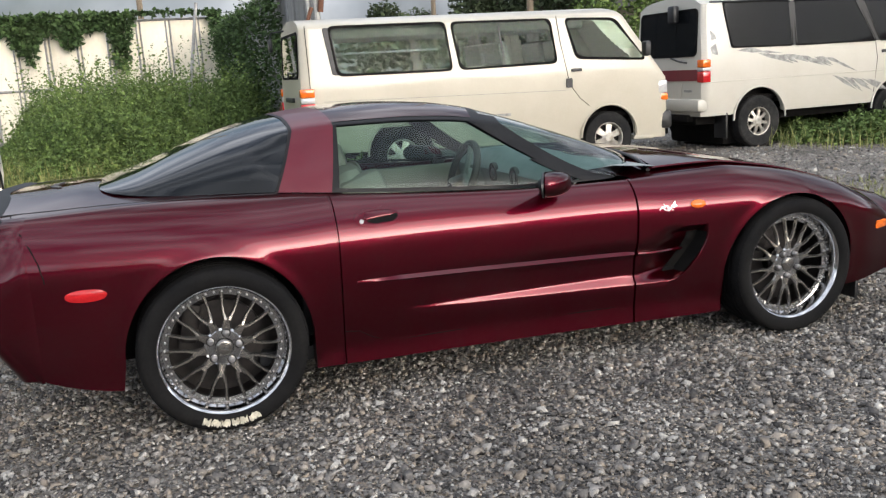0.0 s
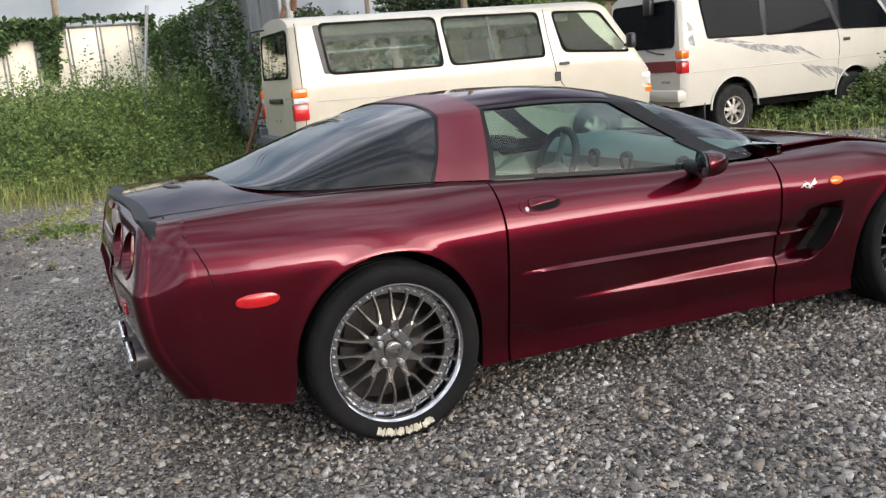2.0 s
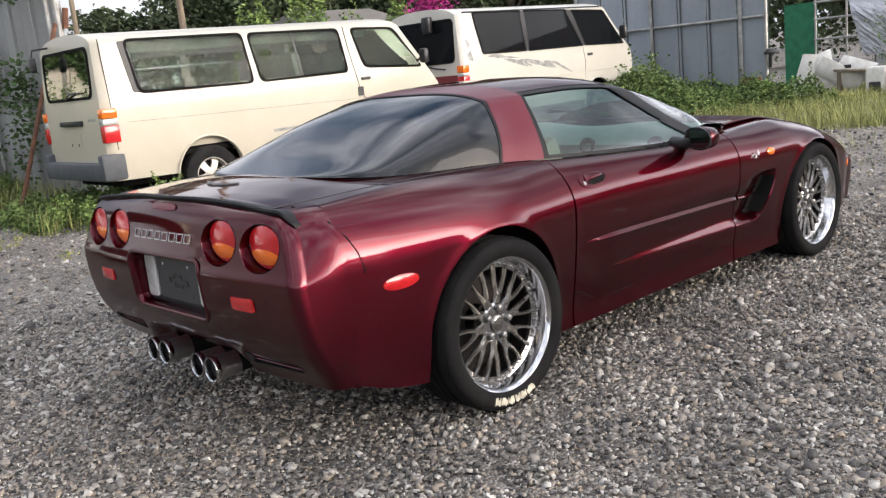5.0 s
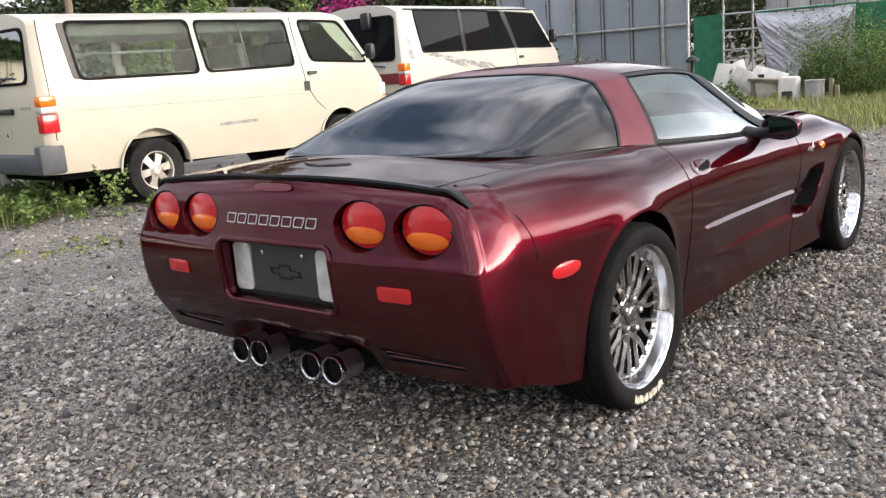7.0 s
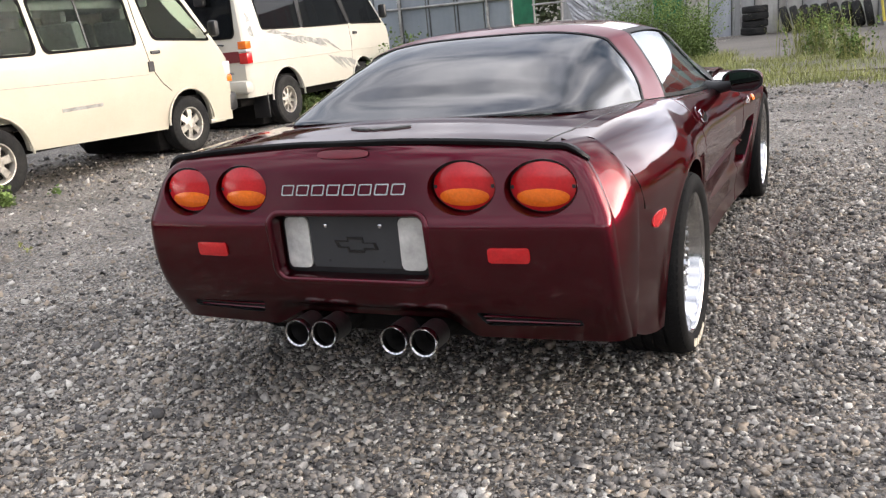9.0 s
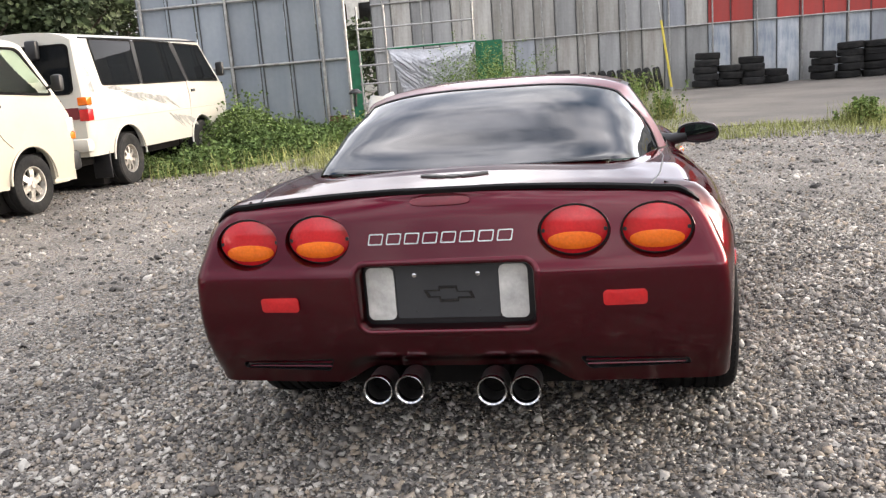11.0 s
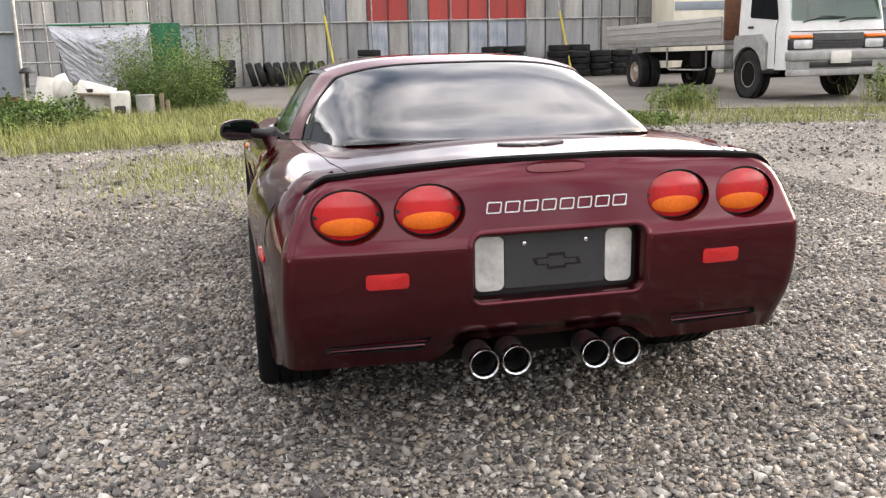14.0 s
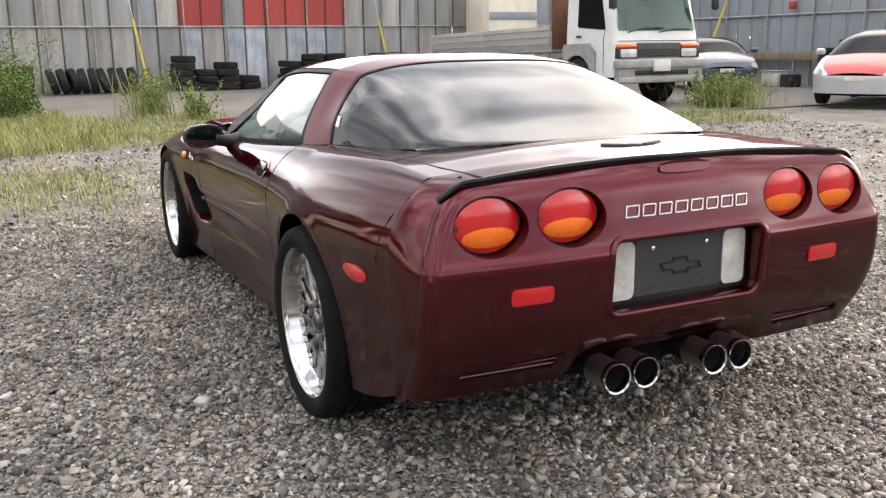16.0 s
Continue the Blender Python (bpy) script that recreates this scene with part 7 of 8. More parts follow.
    put = v.rear(round_rect(-0.62, 1.32, 0.62, 1.80, 0.09), M["sky_glass"], 0.028)
    plate("tailgate_handle", round_rect(-0.30, 1.02, 0.30, 1.075, 0.02), put, 0.03, M["black"], ob, "black tailgate handle", crown=0.006)
    plate("rear_badge", round_rect(-0.64, 1.06, -0.45, 1.085, 0.004), put, 0.004, M["decal_grey"], ob, "grey badge bar")
    plate("plate_mark", round_rect(-0.18, 0.78, 0.18, 0.94, 0.01), put, 0.004, M["cream"], ob, "empty number plate area")
    for y in (-0.09, 0.10):
        plate("plate_hole", round_rect(y - 0.012, 0.80, y + 0.012, 0.83, 0.005), put, 0.007, M["black"], ob)
    tube("rear_wiper", [(0.0, 0.1, 1.30), (-0.03, -0.15, 1.37), (-0.01, -0.38, 1.36)], 0.012, M["black"], ob, "black rear wiper", 6)
    tube("view_mirror_arm", [(0.08, 0.45, 1.90), (-0.12, 0.48, 1.88), (-0.14, 0.48, 1.80)], 0.012, M["black"], ob, "", 6)
    bm = bmesh.new()
    add_box(bm, (-0.14, 0.48, 1.72), (0.05, 0.15, 0.17), 0.03)
    part("view_mirror", bm, M["black"], ob, "black rear view mirror")
    bm = bmesh.new()
    add_box(bm, (-0.02, 0, 0.53), (0.16, 1.62, 0.19), 0.03)
    for sg in (-1, 1):
        add_box(bm, (0.04, sg * 0.79, 0.575), (0.26, 0.13, 0.28), 0.03)
    part("rear_bumper", bm, M["bumper_grey"], ob, "dark grey rear bumper")
    bm = bmesh.new()
    add_box(bm, (4.74, 0, 0.50), (0.20, 1.66, 0.24), 0.05)
    part("front_bumper", bm, M["black"], ob, "black front bumper")
    plate("windscreen", round_poly([(-0.70, 1.22), (0.70, 1.22), (0.62, 1.78), (-0.62, 1.78)], 0.08), lambda a, b, d: (4.76 - 0.06 - 0.72 * (b - 1.12) + 0.012 + d, a, b), 0.004, M["van_dark"], ob, "windscreen")
    v.cabin(0.1, 4.2, 0.62, (2.6, 3.45))
    for sg in (-1, 1):
        box("inner_panel", (1.9, sg * 0.755, 0.98), (3.3, 0.03, 0.62), M["cream"], ob, "cream inner panel", 0.01)
    # added box under the roof gives the windows their dark upper band
    box("headliner", (1.95, 0, 1.80), (3.4, 1.36, 0.16), M["seat_grey"], ob, "grey box added to darken the ceiling", 0.03)
    tube("grab_rail", [(0.4, -0.70, 1.55), (1.7, -0.70, 1.55)], 0.012, M["chrome"], ob, "chrome window rail", 6)
    box("underbody", (2.3, 0, 0.40), (4.2, 1.2, 0.14), M["under"], ob, "dark underbody", 0.03)
    box("side_step", (4.42, -0.74, 0.30), (0.30, 0.16, 0.06), M["cream"], ob, "", 0.02)
    for sg in (-1, 1):
        box("mud_flap", (4.20, sg * 0.70, 0.27), (0.02, 0.2, 0.22), M["black"], ob, "black mud flap")
    for x in (1.155, 3.90):
        for sg in (-1, 1):
            road_wheel(ob, (x, sg * 0.735, 0.325), 0.335, 0.205, 0.20, sg, 6, M["wheel_grey"], 0.085, 0.3 * x, "wheel", 1.35)


def build_van_white():
    ob = thing("camper_van", "white high-roof van with grey stripes and dark windows", "van", pose(5.62, 6.15 + 0.845, 0.0, 0, 0, 2.2))
    v = Van(ob, 4.56, 1.69, 2.09, 0.47, lambda z: float(np.clip(0.02 + 0.92 * (z - 1.22), 0, 0.78)), ((0.94, 0.43, 0.385), (3.38, 0.41, 0.385)), M["white"], 0.09, 1.0)
    panes = [[(0.49, 1.385), (1.50, 1.372), (1.47, 1.955), (0.37, 1.965)], [(1.575, 1.370), (3.02, 1.372), (2.66, 1.945), (1.56, 1.955)],
             [(3.11, 1.372), (4.26, 1.345), (3.72, 1.905), (2.80, 1.935)]]
    v.shell([h for p in panes for h in v.cut(p)], ())
    for p, lb in zip(panes, ("smoked side window", "smoked side window", "dark front door window")):
        v.side_window(round_poly(p, 0.05), M["van_dark"], 0.022, lb)
    for sg in (-1, 1):
        put = v.put(sg)
        for q in ([(1.492, 1.36), (1.585, 1.36), (1.568, 1.965), (1.462, 1.965)], [(3.010, 1.36), (3.12, 1.36), (2.81, 1.945), (2.65, 1.955)]):
            plate("window_pillar", q, put, 0.009, M["black"], ob, "black window pillar")
        shut = [(2.72, 1.98), (3.02, 1.36), (3.05, 1.10), (3.0, 0.62)]
        tube("door_shut_line", [(x, sg * (v.half(x, z) + 0.0005), z) for x, z in shut], 0.0045, M["under"], ob, "", 6)
        tube("rub_line", [(x, sg * (v.half(x, 0.93) + 0.003), 0.93) for x in np.linspace(0.1, 4.3, 12)], 0.008, M["white"], ob, "", 6)
        # broken stripe graphics
        g = random.Random(5)
        for k in range(15):
            x0, z0 = 0.55 + 0.118 * k + g.uniform(-0.04, 0.04), 1.325 - 0.013 * k + g.uniform(-0.015, 0.01)
            ln, th = g.uniform(0.26, 0.56), g.uniform(0.022, 0.055)
            dz = -ln * g.uniform(0.28, 0.42) if k > 2 else -ln * 0.08
            plate("stripe", [(x0, z0), (x0 + 0.45 * ln, z0 + 0.45 * dz + th), (x0 + ln, z0 + dz), (x0 + 0.5 * ln, z0 + 0.5 * dz - th * 0.4)], put, 0.0016 + 0.0002 * k, M["decal_grey"], ob, "grey stripe film")
        for k in range(9):
            x0, z0 = 2.20 + 0.09 * k + g.uniform(-0.03, 0.03), 0.905 - 0.012 * k
            ln, th = g.uniform(0.24, 0.44), g.uniform(0.028, 0.060)
            dz = -ln * g.uniform(0.45, 0.62)
            plate("stripe", [(x0, z0), (x0 + 0.45 * ln, z0 + 0.45 * dz + th), (x0 + ln, z0 + dz), (x0 + 0.5 * ln, z0 + 0.5 * dz - th * 0.6)], put, 0.0016 + 0.0002 * k, M["decal_grey"], ob, "grey stripe film")
        plate("stripe", [(0.12, 1.38), (0.22, 1.44), (0.25, 1.28), (0.16, 1.30)], put, 0.002, M["decal_grey"], ob, "grey stripe film")
        plate("stripe", [(0.13, 1.62), (0.21, 1.56), (0.23, 1.50), (0.15, 1.48)], put, 0.002, M["decal_grey"], ob, "grey stripe film")
        plate("door_handle", round_rect(3.13, 1.18, 3.26, 1.225, 0.012), put, 0.02, M["black"], ob, "black door handle", crown=0.004)
        for z0, z1, m, nm in ((1.13, 1.235, "lens_amber", "amber"), (1.085, 1.125, "lens_clear", "clear"), (0.93, 1.08, "lens_red", "red")):
            bm = bmesh.new()
            add_box(bm, (0.05, sg * (v.half(0.1, 1.0) - 0.055), (z0 + z1) / 2), (0.13, 0.135, z1 - z0), 0.012)
            part("tail_lamp", bm, M[m], ob, nm + " tail lamp")
        bm = bmesh.new()
        add_box(bm, (4.02, sg * 1.0, 1.52), (0.10, 0.14, 0.24), 0.04)
        mir = part("door_mirror", bm, M["black"], ob, "black door mirror with chrome frame")
        tube("mirror_arm", [(4.06, sg * 0.82, 1.41), (4.02, sg * 0.96, 1.42), (4.02, sg * 0.98, 1.64)], 0.012, M["chrome"], mir, "", 6)
        box("headlamp", (4.51, sg * 0.74, 1.00), (0.10, 0.16, 0.16), M["lens_clear"], ob, "clear headlamp", 0.02)
        box("mud_flap", (0.40, sg * 0.70, 0.33), (0.03, 0.26, 0.36), M["black"], ob, "black mud flap")
        tube("roof_gutter", [(x, sg * (v.half(x, 1.975) + 0.004), 1.985) for x in np.linspace(0.15, 3.65, 10)], 0.012, M["black"], ob, "dark roof gutter", 6)
    put = v.rear(round_rect(-0.66, 1.30, 0.66, 1.90, 0.08), M["van_dark"], 0.02)
    plate("tailgate_band", round_rect(-0.72, 0.955, 0.72, 1.105, 0.01), put, 0.014, M["maroon_trim"], ob, "maroon tailgate band")
    plate("plate_area", round_rect(-0.36, 0.70, 0.36, 0.92, 0.02), put, 0.006, M["white"], ob, "recessed number plate area")
    plate("badge", round_rect(-0.60, 0.80, -0.42, 0.83, 0.004), put, 0.005, M["decal_grey"], ob, "grey badge bar")
    tube("rear_wiper", [(0.0, -0.1, 1.27), (-0.04, -0.35, 1.22), (-0.02, -0.5, 1.20)], 0.012, M["black"], ob, "black rear wiper", 6)
    bm = bmesh.new()
    add_box(bm, (-0.06, -0.25, 1.86), (0.10, 0.16, 0.24), 0.03)
    part("view_mirror", bm, M["black"], ob, "black rear view mirror")
    bm = bmesh.new()
    add_box(bm, (0.02, 0, 0.62), (0.20, 1.66, 0.18), 0.05)
    part("rear_bumper", bm, M["white"], ob, "white rear bumper")
    box("tow_bar", (0.02, 0, 0.44), (0.16, 1.1, 0.10), M["under"], ob, "dark tow bar", 0.02)
    plate("windscreen", round_poly([(-0.70, 1.28), (0.70, 1.28), (0.64, 1.86), (-0.64, 1.86)], 0.08), lambda a, b, d: (4.56 - 0.02 - 0.92 * (b - 1.22) + 0.014 + d, a, b), 0.004, M["van_dark"], ob, "windscreen")
    v.cabin(0.1, 4.0, 0.68, (0.8, 1.9, 3.0))
    box("underbody", (2.2, 0, 0.42), (4.3, 1.2, 0.16), M["under"], ob, "dark underbody", 0.03)
    tube("front_guard", [(4.66, y, z) for y, z in ((-0.7, 0.62), (-0.72, 0.82), (-0.4, 0.86), (0.4, 0.86), (0.72, 0.82), (0.7, 0.62))], 0.025, M["chrome"], ob, "chrome front guard", 8)
    for x in (0.94, 3.38):
        for sg in (-1, 1):
            road_wheel(ob, (x, sg * 0.735, 0.345), 0.358, 0.20, 0.23, sg, 8, M["wheel_grey"], 0.08, 0.2 * x)


def small_car(name, label, m, L, W, H, mat, hood_mat, wheel_mat, nose=0.9, tail=0.45, band=None):
    """A compact car, front at +x: lower body, cabin, lamps and wheels."""
    ob = thing(name, label, "car", m)
    zb = curve((0, 0.80), (0.12, 0.92), (tail, 0.95), (L - nose - 0.3, 0.93), (L - nose, 0.90), (L - 0.35, 0.76), (L - 0.1, 0.66), (L, 0.56))
    hw = curve((0, 0.80), (0.15, 0.93), (0.6, 1.0), (L - 0.6, 1.0), (L - 0.2, 0.92), (L - 0.05, 0.78), (L, 0.62))
    arches = ((0.75, 0.33), (L - 0.78, 0.33))
    def low(x):
        z = 0.24
        for xc, r in arches:
            t = r * r - (x - xc) ** 2
            z = max(z, 0.30 + math.sqrt(t)) if t > 0 else z
        return z
    xs = sorted(set(np.linspace(0, L, 46)) | {xc + r * math.cos(radians(a)) for xc, r in arches for a in np.linspace(3, 177, 22)})
    def yside(x, z):
        t = float(np.clip((z - 0.55) / max(float(zb(x)) - 0.55, 0.05), 0, 1))
        return W / 2 * float(hw(x)) * (1 - 0.10 * t ** 2) - 0.03 * max(0.0, (0.45 - z) / 0.25)
    rows, ns, nt = [], 12, 8
    for x in xs:
        lo, b = low(x), float(zb(x))
        pts = [(x, yside(x, lo) - 0.06, lo + 0.01)]
        for k in range(ns):
            z = lo + (b - lo) * k / (ns - 1)
            pts.append((x, yside(x, z), z))
        for k in range(1, nt + 1):
            r = k / nt
            pts.append((x, yside(x, b) * (1 - r), b + 0.05 * (1 - (1 - r) ** 2)))
        rows.append(pts)
    nv, nu = len(rows[0]), len(xs)
    right = [(p[0], -p[1], p[2]) for r in rows for p in r]
    left = [p for r in rows for p in r]
    off = len(right)
    is_hood = lambda i, j: xs[i] > L - nose and j >= ns + 1
    for nm, keep, mm in (("body", lambda i, j: not is_hood(i, j), mat), ("bonnet", is_hood, hood_mat)):
        f = grid_faces(nu, nv, keep) + [tuple(off + q for q in g) for g in grid_faces(nu, nv, keep, True)]
        if nm == "body":
            for i in (0, nu - 1):
                for j in range(1, ns):
                    a, b = i * nv + j, i * nv + j + 1
                    f.append((a, b, off + b, off + a) if i == 0 else (b, a, off + a, off + b))
        v2, f2 = compact(right + left, f)
        me_join(nm, v2, f2, mm, ob, "")
    # cabin
    x0, x1 = tail * 0.45, L - nose + 0.05
    ztop = curve((x0, 0.94), (x0 + 0.35, H - 0.10), (x0 + 0.8, H), (x1 - 1.2, H), (x1 - 0.75, H - 0.08), (x1, 0.92))
    cols = list(np.linspace(x0, x1, 34))
    angs = list(np.linspace(0, 90, 17))
    def cab(x, a, d=0.0):
        c, s = max(math.cos(radians(a)), 0) ** 0.62, max(math.sin(radians(a)), 0) ** 0.62
        b = float(zb(x)) - 0.02
        return (x, (W / 2 * 0.88 + d) * c, b + (float(ztop(x)) - b + d) * s)
    def patch(nm, cc, aa, mm, lb, d):
        vs, fs = [], []
        for sg in (1, -1):
            o2 = len(vs)
            vs += [(p[0], sg * p[1], p[2]) for x in cc for p in [cab(x, a, d) for a in aa]]
            fs += [tuple(o2 + q for q in g) for g in grid_faces(len(cc), len(aa), None, sg > 0)]
        me_join(nm, vs, fs, mm, ob, lb, 40)
    patch("roof", [x for x in cols if x0 + 0.6 <= x <= x1 - 1.0], [a for a in angs if a >= 60], mat, "", 0.006)
    patch("glass", cols, angs, M["van_dark"], "dark windows", 0.0)
    for xa, xb in ((x0 + 0.02, x0 + 0.22), ((x0 + x1) / 2 - 0.2, (x0 + x1) / 2 - 0.1)):
        patch("pillar", list(np.linspace(xa, xb, 4)), angs[:13], mat, "", 0.006)
    for sg in (1, -1):
        plate("headlamp", ellipse(L - 0.17, 0.63, 0.13, 0.075, 24, 0.8), lambda a, b, d, sg=sg: (a, sg * (yside(a, b) + d), b), 0.006, M["lens_clear"], ob, "clear headlamp", crown=0.01)
        plate("tail_lamp", round_rect(0.02, 0.62, 0.16, 0.84, 0.03), lambda a, b, d, sg=sg: (a, sg * (yside(a, b) + d), b), 0.006, M["lens_red"], ob, "red tail lamp", crown=0.006)
        bm = bmesh.new()
        add_box(bm, (L - nose - 0.15, sg * (W / 2 + 0.06), 0.98), (0.10, 0.18, 0.12), 0.04)
        part("door_mirror", bm, mat, ob, "")
    plate("grille", round_rect(-0.42, 0.30, 0.42, 0.46, 0.05), lambda a, b, d: (L - 0.02 - 0.10 * (a / 0.42) ** 2 + d, a, b), 0.02, M["black"], ob, "black lower grille")
    plate("number_plate", round_rect(-0.17, 0.47, 0.17, 0.56, 0.008), lambda a, b, d: (L + 0.01 + d, a, b), 0.008, M["white_plastic"], ob, "blank white number plate")
    box("underbody", (L / 2, 0, 0.27), (L - 0.5, W - 0.5, 0.16), M["under"], ob, "", 0.03)
    for xc, r in arches:
        box("arch_liner", (xc, 0, 0.45), (2 * r, W - 0.46, 0.34), M["under"], ob, "", 0.04)
        for sg in (-1, 1):
            road_wheel(ob, (xc, sg * (W / 2 - 0.11), 0.30), 0.30, 0.195, 0.18, sg, 5, wheel_mat, 0.05, xc)
    return ob


def build_truck():
    ob = thing("flatbed_truck", "white cab flatbed truck with grey drop-side bed on the concrete", "truck", pose(9.98, -9.86, 0.06, 0, -1.0, 180) @ Matrix.Scale(1, 4))
    # local: front towards +x at x = 0, rear towards -x, right flank at -y (towards the gravel)
    H, W = 2.52, 2.08
    prof = curve((0.52, 0.0), (1.0, 0.0), (1.25, -0.03), (1.5, -0.08), (2.2, -0.30), (2.52, -0.46))
    bm = bmesh.new()
    zs = [0.52, 0.62, 0.8, 1.0, 1.2, 1.4, 1.6, 1.9, 2.2, 2.4, 2.5]
    rings = []
    for z in zs:
        xf = float(prof(z))
        k = 1 - 0.06 * max(0, (z - 1.3) / 1.2)
        loop = round_rect(-1.72, -W / 2 * k, xf, W / 2 * k, 0.12, 5)
        rings.append([bm.verts.new((a, b, z)) for a, b in loop])
    n = len(rings[0])
    for p, q in zip(rings, rings[1:]):
        for i in range(n):
            v0, v1, zm = p[i].co, p[(i + 1) % n].co, (p[i].co.z + q[i].co.z) / 2
            front = v0.x > -0.4 and v1.x > -0.4 and abs(v0.y - v1.y) > 0.5
            if not (front and 1.4 < zm < 2.2):
                bm.faces.new((p[i], p[(i + 1) % n], q[(i + 1) % n], q[i]))
    bm.faces.new(rings[-1])
    bm.faces.new(rings[0][::-1])
    part("cab", bm, M["truck_white"], ob, "white cab")
    plate("windscreen", round_poly([(-0.95, 1.385), (0.95, 1.385), (0.90, 2.24), (-0.90, 2.24)], 0.07), lambda a, b, d: (float(prof(b)) + 0.006 + d, a, b), 0.006, M["truck_glass"], ob, "greenish windscreen")
    for sg in (-1, 1):
        put = lambda a, b, d, sg=sg: (a, sg * (W / 2 * (1 - 0.06 * max(0, (b - 1.3) / 1.2)) + 0.004 + d), b)
        plate("door_window", round_poly([(-1.25, 1.50), (-0.30, 1.42), (-0.52, 2.22), (-1.25, 2.24)], 0.06), put, 0.004, M["van_dark"], ob, "dark door window")
        cut = [(-1.22 + 0.53 * math.cos(radians(q)), 0.43 + 0.53 * math.sin(radians(q))) for q in range(10, 171, 16)]
        plate("wheel_arch", [(-0.60, 0.52), (-0.60, 1.02), (-0.80, 1.18), (-1.66, 1.18), (-1.71, 1.10), (-1.71, 0.52)][::-1] + cut, put, 0.05, M["grey_plastic"], ob, "grey wheel arch")
        # the cab wall is uncut: a black disc stands for the shaded well
        plate("arch_shadow", ellipse(-1.22, 0.43, 0.52, 0.52, 40), put, 0.004, M["under"], ob, "black disc painting the shade of the wheel well")
        box("cab_step", (-0.62, sg * 0.98, 0.50), (0.5, 0.14, 0.10), M["black"], ob, "black cab step", 0.02)
        tube("door_seam", [(-0.36, sg * 1.046, 0.62), (-0.36, sg * 1.046, 1.30), (-0.30, sg * 1.043, 1.42)], 0.006, M["under"], ob, "", 6)
        plate("door_handle", round_rect(-1.28, 1.30, -1.12, 1.34, 0.01), put, 0.02, M["black"], ob, "black door handle")
        tube("mirror_arm", [(-0.10, sg * 1.0, 2.25), (0.18, sg * 1.22, 2.2), (0.2, sg * 1.24, 1.75)], 0.014, M["black"], ob, "", 6)
        bm = bmesh.new()
        add_box(bm, (0.18, sg * 1.24, 1.95), (0.08, 0.16, 0.34), 0.03)
        part("door_mirror", bm, M["black"], ob, "black door mirror")
        box("headlamp", (0.005, sg * 0.74, 0.97), (0.09, 0.40, 0.17), M["lens_clear"], ob, "clear headlamp", 0.03)
        box("lamp_surround", (-0.004, sg * 0.76, 0.97), (0.09, 0.50, 0.20), M["black"], ob, "black lamp surround", 0.02)
        box("indicator", (0.0, sg * 0.77, 1.105), (0.10, 0.46, 0.065), M["lens_amber"], ob, "amber indicator", 0.02)
    box("cab_dashboard", (-0.40, 0, 1.32), (0.40, 1.80, 0.16), M["dash"], ob, "grey cab dashboard", 0.04)
    for sg in (-1, 1):
        box("cab_seat", (-1.25, sg * 0.5, 1.55), (0.16, 0.6, 0.8), M["seat_grey"], ob, "grey cab seat", 0.05)
    tube("wiper", [(0.02, -0.75, 1.36), (0.0, -0.35, 1.46), (-0.03, 0.15, 1.44)], 0.014, M["black"], ob, "black wiper", 6)
    tube("wiper", [(0.02, 0.0, 1.36), (0.0, 0.35, 1.42), (-0.02, 0.8, 1.42)], 0.014, M["black"], ob, "black wiper", 6)
    box("grille", (0.01, 0, 1.02), (0.05, 1.04, 0.28), M["seam"], ob, "dark grey grille", 0.01)
    for z in (0.93, 0.98, 1.03):
        box("grille_slat", (0.04, 0, z), (0.02, 1.0, 0.018), M["black"], ob, "", 0.004)
    tube("top_seam", [(0.012, -0.98, 1.20), (0.012, 0.98, 1.20)], 0.008, M["under"], ob, "", 6)
    bm = bmesh.new()
    add_box(bm, (0.07, 0, 0.76), (0.22, 2.12, 0.16), 0.03)
    add_box(bm, (0.05, 0, 0.60), (0.16, 2.06, 0.18), 0.02)
    add_box(bm, (0.07, 0, 0.46), (0.20, 2.08, 0.12), 0.03)
    part("front_bumper", bm, M["grey_plastic"], ob, "dull grey steel bumper")
    box("bumper_slot", (0.135, 0, 0.60), (0.02, 1.3, 0.10), M["black"], ob, "black bumper slot")
    box("number_plate", (0.19, -0.05, 0.73), (0.02, 0.42, 0.22), M["white_plastic"], ob, "blank white number plate")
    for sg in (-1, 1):
        box("chassis_rail", (-4.4, sg * 0.42, 0.80), (5.6, 0.10, 0.22), M["under"], ob, "black chassis rail", 0.01)
    box("bed_floor", (-5.15, 0, 1.08), (5.9, 2.1, 0.10), M["grey_plastic"], ob, "grey bed floor", 0.01)
    for sg in (-1, 1):
        for x0, x1 in ((-8.1, -5.2), (-5.17, -2.25)):
            board = box("drop_side", ((x0 + x1) / 2, sg * 1.06, 1.36), (x1 - x0, 0.045, 0.44), M["bed_grey"], ob, "grey drop side board", 0.01)
            for z in (1.22, 1.36, 1.50):
                box("board_rib", ((x0 + x1) / 2, sg * 1.088, z), (x1 - x0 - 0.05, 0.014, 0.03), M["bed_grey"], board, "", 0.004)
    box("tail_board", (-8.1, 0, 1.36), (0.045, 2.1, 0.44), M["bed_grey"], ob, "grey tail board", 0.01)
    for y in (-1.0, -0.5, 0, 0.5, 1.0):
        tube("headboard_post", [(-2.22, y, 1.1), (-2.22, y, 2.35)], 0.03, M["rust"], ob, "rusty headboard post", 6)
    box("headboard", (-2.2, 0, 1.65), (0.05, 2.08, 1.1), M["rust"], ob, "rusty brown headboard", 0.01)
    bm = bmesh.new()
    add_box(bm, (-2.6, -0.75, 0.72), (0.55, 0.42, 0.40), 0.10)
    part("fuel_tank", bm, M["grey_plastic"], ob, "dented grey fuel tank")
    box("battery_box", (-3.5, -0.80, 0.72), (0.5, 0.3, 0.34), M["under"], ob, "black battery box", 0.03)
